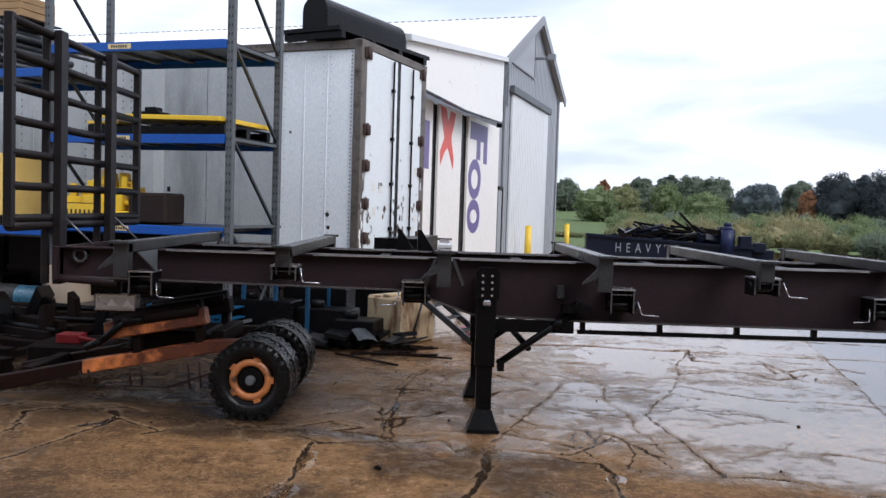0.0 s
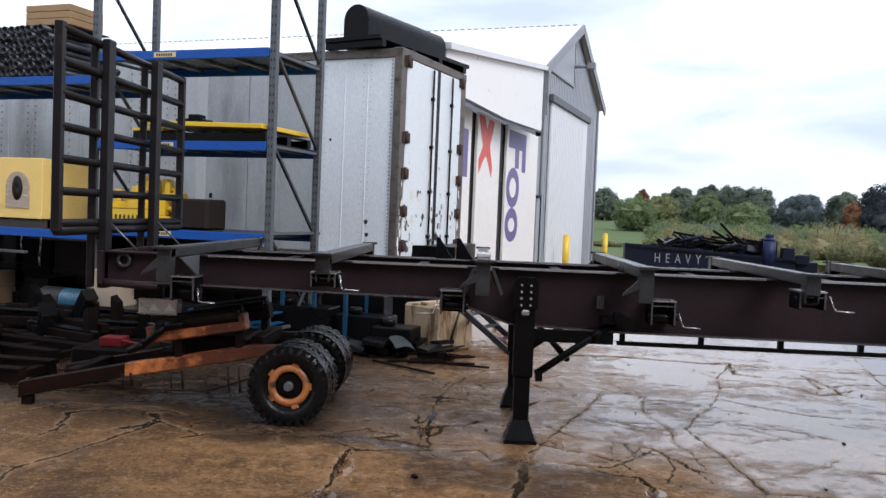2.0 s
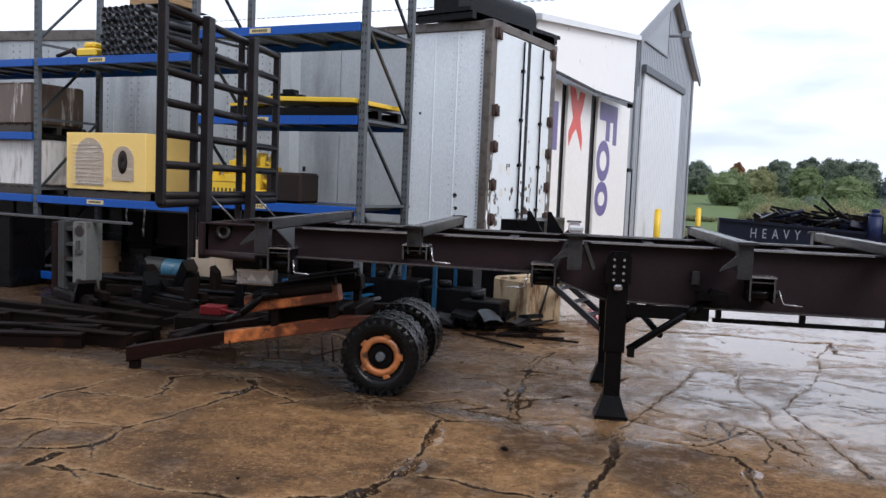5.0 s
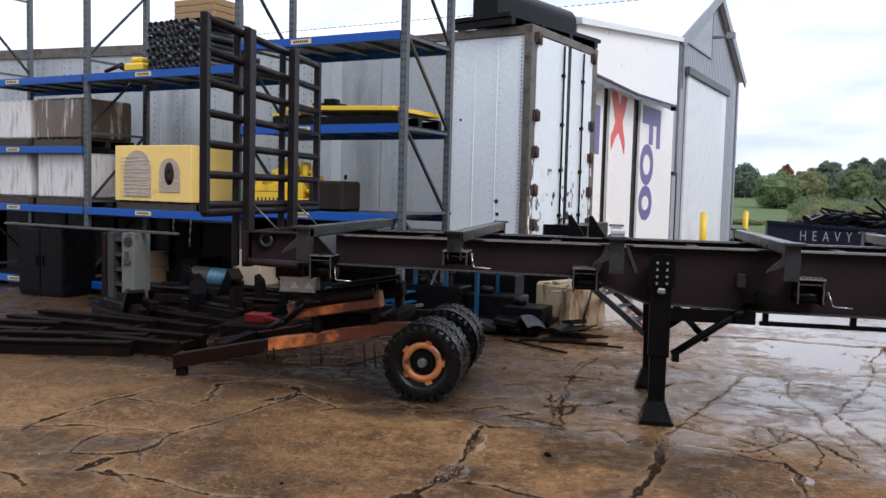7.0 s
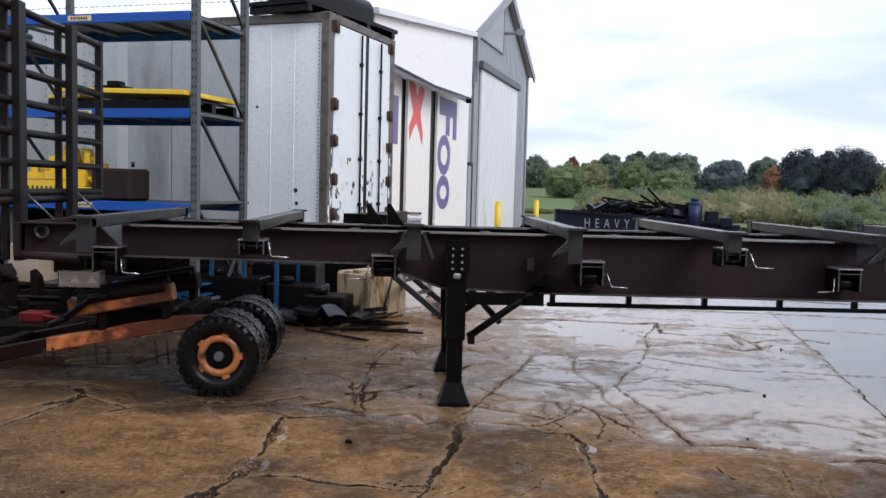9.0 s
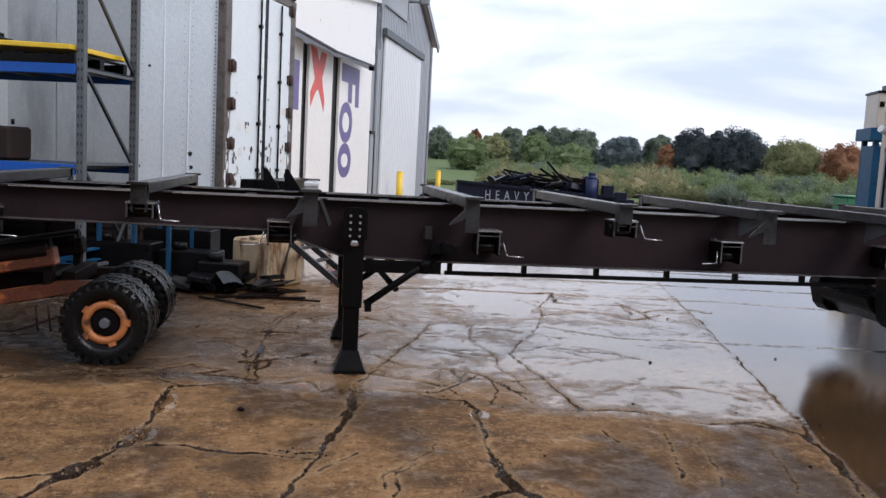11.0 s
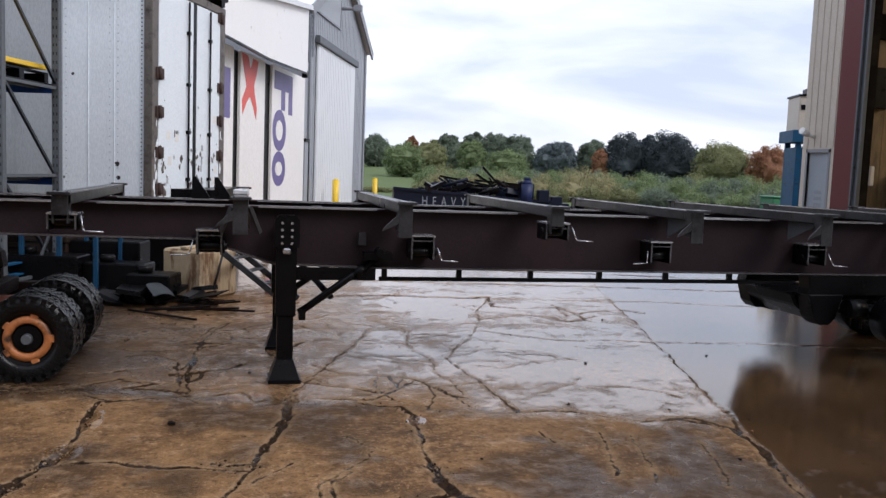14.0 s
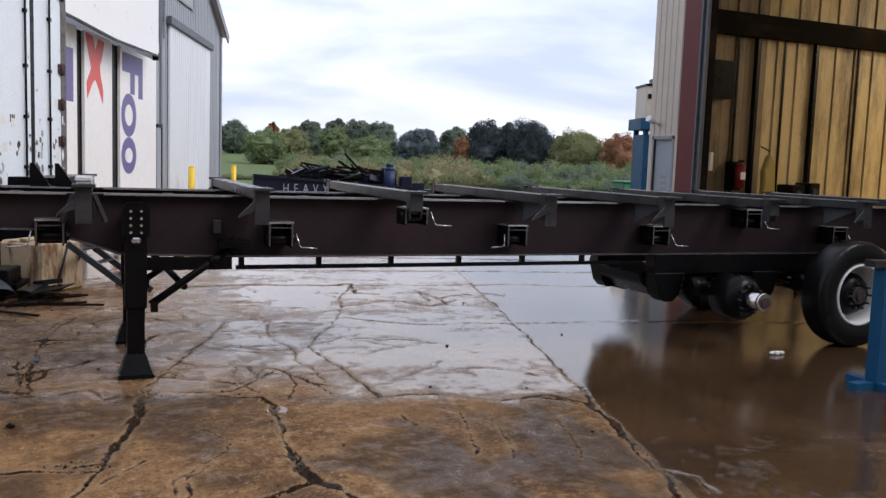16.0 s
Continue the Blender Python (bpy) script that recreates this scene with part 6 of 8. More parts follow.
box(bm, -0.27, 0, 0, 0.27, 0.42, 0.38)
bx = solid("bin", bm, MAT_DARKBOX, "dark brown stained box on the lower shelf", "box", RK @ pose(-1.17, 0.05, 1.395), bevel=0.03)
bm = new_bm()
rod(bm, (0.28, 0.05, 0.40), (0.28, 0.05, 0.46), 0.02, 8)
part("knob", bm, MAT_BLACK, bx)

# ---- under the racks ----
# teal steel trestle
tr = thing("trestle", "teal blue steel trestle under the racking", "trestle", pose(-1.95, 10.25, 0, 0, 0, -14))
for x in (-0.55, -0.12, 0.30):
    for y in (0, 0.7):
        bm = new_bm()
        box(bm, x - 0.024, y - 0.024, 0, x + 0.024, y + 0.024, 1.05)
        part("leg", bm, MAT_TRESTLE, tr, bevel=0.004)
for z, y in ((0.08, 0.0), (0.08, 0.7), (1.05, 0.7)):
    bm = new_bm()
    box(bm, -0.58, y - 0.022, z - 0.025, 0.33, y + 0.022, z + 0.025)
    part("rail", bm, MAT_TRESTLE, tr)
bm = new_bm()
bar(bm, (-0.5, 0.05, 0.1), (-0.15, 0.05, 1.0), 0.03, 0.03)
part("brace", bm, MAT_GALV, tr)
# blue plastic pallets
for k in range(2):
    pallet("pallet", RK @ pose(-0.62, 0.1, 0.18 + 0.125 * k, 0, 0, 2 * k), 1.1, 1.0, MAT_BLUESTEEL, "blue plastic pallet under the racking")
for x in (-1.05, -0.2):
    bm = new_bm()
    box(bm, x - 0.06, 0.1, 0, x + 0.06, 1.0, 0.18)
    solid("timber_bearer", bm, MAT_WOOD, "dark timber bearer under the blue pallets", "timber", RK @ pose(0, 0, 0), "timber bearers", bevel=0.006)
# electric motors, cartons and dark parts on the floor level
for x, y, mt, lab in ((-3.05, 0.25, MAT_LEAD, "blue electric motor on a steel shelf"), (-3.45, 0.3, MAT_COLUMN, "grey electric motor on a steel shelf")):
    mo = thing("motor", lab, "motor", RK @ pose(x, y, 0.205))
    bm = new_bm()
    prof = [(0.02, -0.19), (0.12, -0.19), (0.138, -0.17)]
    for q in range(8):
        x0 = -0.16 + q * 0.042
        prof += [(0.138, x0), (0.153, x0), (0.153, x0 + 0.015), (0.138, x0 + 0.015)]
    spin(bm, prof + [(0.138, 0.17), (0.12, 0.19), (0.02, 0.19)], 22, pose(0, 0, 0.17, 0, 0, -90))
    part("housing", bm, mt, mo, "finned housing")
    bm = new_bm()
    box(bm, -0.12, -0.13, 0, 0.12, 0.13, 0.05)
    part("foot", bm, mt, mo)
    bm = new_bm()
    rod(bm, (0.18, 0, 0.17), (0.28, 0, 0.17), 0.025, 10)
    part("shaft", bm, MAT_BARE, mo)
bm = new_bm()
box(bm, -0.2, 0, 0, 0.2, 0.4, 0.46)
solid("carton", bm, MAT_PALECARTON, "open brown cardboard carton under the racking", "carton", RK @ pose(-2.27, -0.12, 0.38, 0, 0, 4), bevel=0.006)
bm = new_bm()
for x in (-2.5, -1.7):
    box(bm, x - 0.03, -0.1, 0, x + 0.03, 0.9, 0.34)
box(bm, -2.55, -0.12, 0.34, -1.5, 0.95, 0.38)
solid("steel_bench", bm, MAT_BARE, "low grey steel bench under the racking", "bench", RK)
rnd = random.Random(11)
for k in range(16):
    bm = new_bm()
    w, d, h = rnd.uniform(0.25, 0.7), rnd.uniform(0.25, 0.6), rnd.uniform(0.15, 0.6)
    box(bm, -w / 2, -d / 2, 0, w / 2, d / 2, h)
    if k % 2:
        rod(bm, (-w / 3, -d / 2 - 0.03, h * 0.5), (-w / 3, d / 2, h * 0.5), h * 0.3, 14)
    else:
        box(bm, -w / 5, -d / 3, h, w / 3, d / 4, h + 0.12)
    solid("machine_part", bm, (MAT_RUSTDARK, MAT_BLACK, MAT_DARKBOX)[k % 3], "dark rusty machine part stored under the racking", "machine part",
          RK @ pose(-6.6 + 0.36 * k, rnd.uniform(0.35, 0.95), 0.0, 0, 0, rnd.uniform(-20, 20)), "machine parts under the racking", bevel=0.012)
for x, yy, w, h in ((0.05, 0.75, 0.9, 0.5), (0.85, 0.95, 0.7, 0.42), (1.35, 0.75, 0.5, 0.34), (0.45, 1.5, 0.9, 0.62)):
    bm = new_bm()
    box(bm, -w / 2, -0.2, 0.08, w / 2, 0.2, h), box(bm, -w / 2 + 0.05, -0.16, 0, -w / 2 + 0.15, 0.16, 0.08), box(bm, w / 2 - 0.15, -0.16, 0, w / 2 - 0.05, 0.16, 0.08)
    rod(bm, (-w * 0.2, 0, h), (-w * 0.2, 0, h + 0.08), 0.09, 14)
    solid("machine_part", bm, MAT_BLACK, "black greasy machine housing on the floor behind the trestle", "machine part", RK @ pose(x, yy, 0, 0, 0, 6 * w), "machine parts under the racking", bevel=0.015)
# row of dark blocks added to stand for the shade behind the racks
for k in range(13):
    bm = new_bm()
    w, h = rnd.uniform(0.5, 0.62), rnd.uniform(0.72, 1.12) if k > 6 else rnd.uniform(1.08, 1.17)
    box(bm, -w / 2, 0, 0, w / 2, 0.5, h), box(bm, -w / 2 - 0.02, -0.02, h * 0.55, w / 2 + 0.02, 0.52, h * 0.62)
    solid("storage_crate", bm, (MAT_DARKBOX, MAT_BLACK, MAT_RUSTDARK)[k % 3], "dark crate shape filling the shade at the back under the racking", "crate", RK @ pose(-7.9 + 0.64 * k, 1.2, 0), "storage crates", bevel=0.01)
# heavy dark fork carriages lying before the racks, also filling the deep shade there
rnd = random.Random(17)
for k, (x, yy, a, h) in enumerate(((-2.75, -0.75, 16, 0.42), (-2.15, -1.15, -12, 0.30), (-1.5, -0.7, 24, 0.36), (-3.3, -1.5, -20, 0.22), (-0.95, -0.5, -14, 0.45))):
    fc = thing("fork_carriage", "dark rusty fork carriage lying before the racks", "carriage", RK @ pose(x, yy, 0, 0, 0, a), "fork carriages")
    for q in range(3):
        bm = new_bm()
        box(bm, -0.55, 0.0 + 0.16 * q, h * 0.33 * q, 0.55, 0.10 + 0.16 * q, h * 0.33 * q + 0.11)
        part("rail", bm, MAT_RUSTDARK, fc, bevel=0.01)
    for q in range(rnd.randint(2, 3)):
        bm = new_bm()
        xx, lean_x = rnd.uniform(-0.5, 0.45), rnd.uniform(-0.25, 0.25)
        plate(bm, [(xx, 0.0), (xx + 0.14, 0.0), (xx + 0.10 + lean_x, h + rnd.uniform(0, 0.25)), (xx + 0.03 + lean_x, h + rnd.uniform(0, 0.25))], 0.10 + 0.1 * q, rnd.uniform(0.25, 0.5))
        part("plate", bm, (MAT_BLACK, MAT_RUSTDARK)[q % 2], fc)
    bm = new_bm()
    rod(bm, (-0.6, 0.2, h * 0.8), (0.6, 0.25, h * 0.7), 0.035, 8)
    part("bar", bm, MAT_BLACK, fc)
# long dark sections stacked before the racks, some added to cover shaded ground
rnd = random.Random(23)
for k, (x, yy, z, l) in enumerate(((-4.0, -0.62, 0.0, 1.9), (-3.9, -0.48, 0.12, 1.7), (-3.6, -0.55, 0.24, 1.5), (-2.9, -0.95, 0.0, 1.6), (-2.8, -0.80, 0.12, 1.3), (-2.2, -0.35, 0.0, 1.5), (-2.3, -0.32, 0.13, 1.2),
                                   (-3.4, -1.25, 0.0, 1.3), (-1.3, -0.6, 0.0, 0.9))):
    st = thing("steel_section", "long dark rusty steel channel lying by the racks", "steel section", RK @ pose(x, yy, z, 0, 0, rnd.uniform(-5, 5)), "steel sections by the racks")
    bm = new_bm()
    box(bm, 0, 0, 0, l, 0.012, 0.115), box(bm, 0, 0.012, 0, l, 0.11, 0.012), box(bm, 0, 0.012, 0.103, l, 0.11, 0.115)
    part("channel", bm, MAT_RUSTDARK if k % 3 else MAT_BLACK, st)
    # the channel's edge highlight, as a strip
    bm = new_bm()
    box(bm, 0.01, -0.004, 0.108, l - 0.01, 0.0, 0.1165)
    part("wet_edge", bm, MAT_STEELGLINT, st, "grey strip painting the wet glint along the edge")
# cartons and a red hydraulic cylinder on the low shelf
for k, (x, z, w, h) in enumerate(((-4.62, 0.205, 0.40, 0.24), (-4.60, 0.45, 0.36, 0.22), (-6.4, 0.175, 0.45, 0.42))):
    bm = new_bm()
    box(bm, -w / 2, 0, 0, w / 2, 0.45, h)
    solid("carton", bm, MAT_OLDCARTON, "brown cardboard carton on the low shelf", "carton", RK @ pose(x, 0.12, z, 0, 0, 3 * k), "cartons", bevel=0.006)
bm = new_bm()
rod(bm, (-0.22, 0, 0.06), (0.10, 0, 0.06), 0.055, 14), rod(bm, (0.10, 0, 0.06), (0.24, 0, 0.06), 0.03, 12)
solid("hydraulic_cylinder", bm, MAT_REDPAINT, "small red hydraulic cylinder on the cartons", "cylinder", RK @ pose(-4.92, 0.02, 0.52, 0, -12, 0))

# grey machine column standing by the rack
colm = thing("steel_column", "short grey machine column with rungs and bolt holes", "column", RK @ pose(-3.90, -0.75, 0, 0, 0, 8))
bm = new_bm()
box(bm, 0.0, -0.02, 0, 0.21, 0.30, 1.02)
part("flange", bm, MAT_COLUMNFACE, colm, "worn pale grey flange", 0.008)
bm = new_bm()
box(bm, -0.36, 0.0, 0, -0.27, 0.34, 1.0)
part("flange", bm, MAT_REDRUST, colm, "dark red rusted flange", 0.008)
bm = new_bm()
box(bm, -0.26, 0.0, 0, -0.16, 0.30, 1.02)
part("flange", bm, MAT_COLUMN, colm, "dark green-grey flange", 0.008)
for z in (0.12, 0.32, 0.52, 0.72, 0.92):
    bm = new_bm()
    box(bm, -0.16, 0.03, z - 0.025, 0.0, 0.27, z + 0.025)
    part("rung", bm, MAT_COLUMN, colm)
for z, r, material in ((0.90, 0.075, MAT_RUSTHINGE), (0.22, 0.06, MAT_RUSTHINGE), (0.90, 0.05, MAT_HOLE), (0.22, 0.035, MAT_HOLE)):
    bm = new_bm()
    rod(bm, (0.11, -0.026 if r > 0.055 else -0.03, z), (0.11, -0.02, z), r, 16)
    part("bolt_hole", bm, material, colm, "rusty ringed hole")
bm = new_bm()
box(bm, 0.06, -0.05, 0.60, 0.16, -0.02, 0.66), box(bm, 0.08, -0.06, 0.66, 0.12, -0.02, 0.78)
part("bracket", bm, MAT_STEELGLINT, colm, "small grey bracket", 0.004)
bm = new_bm()
box(bm, -6.6, -0.62, 1.02, -3.05, -0.56, 1.055)
solid("steel_bar", bm, MAT_STEELGLINT, "long grey steel bar lying across cabinet and column", "steel bar", RK, bevel=0.004)
bm = new_bm()
pipe(bm, [(0, 0, 0), (0.01, -0.02, -0.12), (-0.015, -0.01, -0.26), (0.0, -0.02, -0.38)], 0.013, 6)
solid("hanging_strap", bm, MAT_COLUMN, "grey lashing strap hanging from the blue beam", "strap", RK @ pose(-3.34, -0.07, 1.21))
bm = new_bm()
pipe(bm, [(0, 0, 0), (0.0, -0.02, -0.10), (0.01, -0.01, -0.2)], 0.011, 6)
solid("hanging_strap", bm, MAT_COLUMN, "short dark lashing strap hanging from the blue beam", "strap", RK @ pose(-3.66, -0.07, 1.21))
bm = new_bm()
box(bm, -0.45, 0, 0, 0.45, 0.6, 1.02)
cab = thing("steel_cabinet", "black steel cabinet beside the column", "cabinet", RK @ pose(-5.78, -0.6, 0, 0, 0, 4))
part("body", bm, MAT_BLACK, cab, bevel=0.015)
for x0, x1 in ((-0.44, -0.01), (0.01, 0.44)):
    bm = new_bm()
    box(bm, x0, -0.02, 0.06, x1, 0.0, 0.98)
    leaf = part("door", bm, MAT_BLACK, cab, bevel=0.004)
    bm = new_bm()
    box(bm, (x1 - 0.06) if x0 < -0.1 else (x0 + 0.04), -0.04, 0.45, (x1 - 0.04) if x0 < -0.1 else (x0 + 0.06), -0.02, 0.6)
    part("handle", bm, MAT_BLACK, leaf)
# welded frames lying on the floor; extra ones are added over shaded ground
for x, y, a, w in ((-5.35, 7.25, 12, 1.5), (-4.75, 7.6, -8, 1.1), (-6.0, 8.35, -10, 1.7), (-5.1, 8.75, -20, 1.5), (-6.6, 7.7, 4, 1.3)):
    fr = thing("weldment", "low dark rusty welded steel sled lying on the yard", "sled", pose(x, y, 0, 0, 0, a), "steel sleds")
    for yy in (0, 0.45):
        bm = new_bm()
        box(bm, -w / 2, yy - 0.05, 0, w / 2, yy + 0.05, 0.12), box(bm, -w / 2, yy - 0.07, 0.12, w / 2, yy + 0.07, 0.14)
        part("rail", bm, MAT_RUSTDARK, fr)
    for xx in (-w / 2 + 0.08, 0.0, w / 2 - 0.08):
        bm = new_bm()
        box(bm, xx - 0.05, 0.05, 0.03, xx + 0.05, 0.40, 0.10)
        part("cross_bar", bm, MAT_RUSTDARK, fr)
bm = new_bm()
box(bm, -0.09, 0, 0, 0.09, 0.08, 0.05)
solid("paper_box", bm, MAT_WHITE_RIM, "small white box lying on the yard", "box", pose(-4.45, 7.9, 0, 0, 0, 10), bevel=0.006)

# ---- concrete block, scrap and ladder ----
blk = thing("concrete_block", "rust-streaked tan concrete barrier block", "block", pose(-0.52, 10.55, 0, 0, 0, -38) @ Matrix.Diagonal((0.9, 0.9, 0.94, 1)))
bm = new_bm()
box(bm, -0.42, -0.30, 0, 0.26, 0.42, 0.62)
part("body", bm, MAT_CONCRETE, blk, bevel=0.035)
bm = new_bm()
box(bm, -0.12, -0.29, 0.62, 0.0, 0.41, 0.66)
part("key", bm, MAT_CONCRETE, blk, bevel=0.01)
rnd = random.Random(3)
for k in range(22):
    bm = new_bm()
    w, d = rnd.uniform(0.2, 0.62), rnd.uniform(0.08, 0.34)
    line = [(-w / 2, -d / 2), (w / 2, -d / 2 + rnd.uniform(0, 0.1)), (w / 2 - rnd.uniform(0, 0.15), d / 2), (-w / 2 + rnd.uniform(0, 0.2), d / 2 - rnd.uniform(0, 0.1))]
    slab(bm, line, 0.0, 0.012 if k % 3 else 0.05)
    solid("scrap_plate", bm, MAT_BARE if k in (4, 11, 17) else MAT_BLACK, "bent dark steel offcut on the scrap heap", "scrap",
          pose(rnd.uniform(-1.55, -0.35), rnd.uniform(9.6, 10.25), 0.02 + 0.007 * k, rnd.uniform(-13, 13), rnd.uniform(-13, 13), rnd.uniform(0, 180)), "scrap heap")
for k in range(9):
    bm = new_bm()
    l = rnd.uniform(0.5, 1.1)
    bar(bm, (0, 0, 0.02), (l, rnd.uniform(-0.1, 0.1), rnd.uniform(0.02, 0.12)), 0.03, 0.02)
    solid("scrap_bar", bm, MAT_RUSTDARK, "rusty steel bar on the scrap heap", "scrap", pose(rnd.uniform(-1.3, -0.6), rnd.uniform(9.4, 10.0), 0.0, 0, 0, rnd.uniform(-40, 30)), "scrap heap")
bm = new_bm()
v0 = None
for i in range(9):
    a = -0.9 + 1.8 * i / 8
    pair = [bm.verts.new((0.22 * math.sin(a), yy, 0.14 * math.cos(a))) for yy in (-0.16 + 0.05 * i / 8, 0.2)]
    if v0:
        bm.faces.new((v0[0], pair[0], pair[1], v0[1]))
    v0 = pair
bmesh.ops.solidify(bm, geom=list(bm.faces), thickness=0.008)
solid("scrap_plate", bm, MAT_GALV, "bright curled steel offcut on the scrap heap", "scrap", pose(-0.92, 9.75, 0.10, 20, 12, 30) @ Matrix.Scale(0.8, 4), "scrap heap")
lad = thing("steel_steps", "short grey steel step frame leaning by the block", "steps", pose(0.05, 10.12, 0.02, 0, 0, -25))
for y in (0, 0.4):
    bm = new_bm()
    bar(bm, (0.45, y, 0.0), (-0.35, y, 0.55), 0.03, 0.07)
    part("stringer", bm, MAT_BARE, lad)
for k in range(4):
    bm = new_bm()
    u = 0.12 + k * 0.25
    bar(bm, (0.45 - 0.8 * u, 0, 0.55 * u), (0.45 - 0.8 * u, 0.4, 0.55 * u), 0.10, 0.02)
    part("tread", bm, MAT_BARE, lad)
bm = new_bm()
pipe(bm, [(-0.35, 0.0, 0.53), (-0.5, 0.05, 0.05)], 0.015), pipe(bm, [(-0.35, 0.4, 0.53), (-0.5, 0.35, 0.05)], 0.015)
part("strut", bm, MAT_BARE, lad)

rnd = random.Random(41)
bm = new_bm()
bmesh.ops.create_icosphere(bm, subdivisions=3, radius=0.2)
for v in bm.verts:
    v.co *= 0.75 + 0.6 * noise.noise(v.co * 9.0) + 0.3 * noise.noise(v.co * 22.0)
    v.co.z = max(-0.1, v.co.z)
solid("plastic_sheet", bm, MAT_PINK, "crumpled pink plastic sheet behind the steps", "litter", pose(0.42, 10.85, 0.10))

# ---- rusty axle dolly ----
dolly = thing("axle_dolly", "rusty steel axle dolly with orange wheels and worn tyres", "dolly", pose(-1.50, 6.56, 0))
for y, rusty in ((0.16, MAT_BRIGHTRUST), (0.95, MAT_RUSTDARK)):
    bm = new_bm()
    plate(bm, [(-2.30, 0.055), (-2.15, 0.095), (-1.40, 0.275), (-1.40, 0.385), (-2.15, 0.225), (-2.30, 0.19)], y, y + 0.10)
    part("drawbar", bm, MAT_REDRUST, dolly, "dark drawbar half of the beam", 0.008)
    bm = new_bm()
    plate(bm, [(-1.41, 0.273), (-1.0, 0.352), (-0.36, 0.475), (0.05, 0.50), (0.05, 0.595), (-0.36, 0.582), (-1.0, 0.457), (-1.41, 0.387)], y - 0.003, y + 0.103)
    part("side_beam", bm, rusty, dolly, "orange-rusted box beam", 0.008)
    bm = new_bm()
    bar(bm, (-1.22, y + 0.04, 0.630), (-0.42, y + 0.04, 0.775), 0.16, 0.14)
    arm = part("spring_seat", bm, rusty, dolly, "heavy orange-rusted upper arm", 0.012)
    for dy, dz, r in ((-0.02, 0.068, 0.05), (0.09, 0.10, 0.05)):
        bm = new_bm()
        rod(bm, (-1.14, y + dy, 0.635 + dz), (-0.47, y + dy, 0.755 + dz), r, 12)
        part("top_pad", bm, MAT_REDRUST if dy == 0 else MAT_RUSTDARK, arm, "dark greasy top tube", 0.004)
    for x in (-1.0, -0.5):
        bm = new_bm()
        box(bm, x, y + 0.0, 0.40 + (x + 1.0) * 0.2, x + 0.06, y + 0.09, 0.64 + (x + 1.0) * 0.2)
        part("post", bm, MAT_RUSTDARK, arm)
for x, z in ((-1.9, 0.24), (-1.1, 0.42), (-0.35, 0.58)):
    bm = new_bm()
    box(bm, x - 0.05, 0.26, z - 0.05, x + 0.05, 0.95, z + 0.06)
    part("cross_beam", bm, MAT_RUSTDARK, dolly, bevel=0.006)
bm = new_bm()
box(bm, -2.28, 0.18, 0.0, -2.19, 0.24, 0.075)
part("skid", bm, MAT_RUSTDARK, dolly, "small dark foot under the drawbar end", 0.006)
bm = new_bm()
pipe(bm, [(-1.6, 0.14, 0.22), (-1.2, 0.12, 0.19), (-0.7, 0.12, 0.20), (-0.3, 0.14, 0.34)], 0.008)
part("brake_line", bm, MAT_REDRUST, dolly, "rusty brake line")
for x in (-1.42, -1.35, -1.02, -0.93, -0.55, -0.46):
    bm = new_bm()
    pipe(bm, [(x, 0.14, 0.45 + x * 0.1), (x + 0.02, 0.13, 0.20)], 0.009)
    part("hanger_rod", bm, MAT_REDRUST, dolly, "short rusty hanging rod")
bm = new_bm()
box(bm, -1.1, 0.32, 0.42, -0.45, 0.9, 0.62)
part("spring_pack", bm, MAT_RUSTDARK, dolly, "dark greasy spring pack", 0.03)
bm = new_bm()
pipe(bm, [(-1.35, 0.10, 0.50), (-1.22, 0.08, 0.56), (-1.05, 0.08, 0.72), (-0.9, 0.1, 0.74)], 0.03, 8)
part("air_hose", bm, MAT_BLACK, dolly, "black air hose")
bm = new_bm()
rod(bm, (0, -0.02, 0.315), (0, 1.12, 0.315), 0.05, 12)
part("axle", bm, MAT_RUSTDARK, dolly)
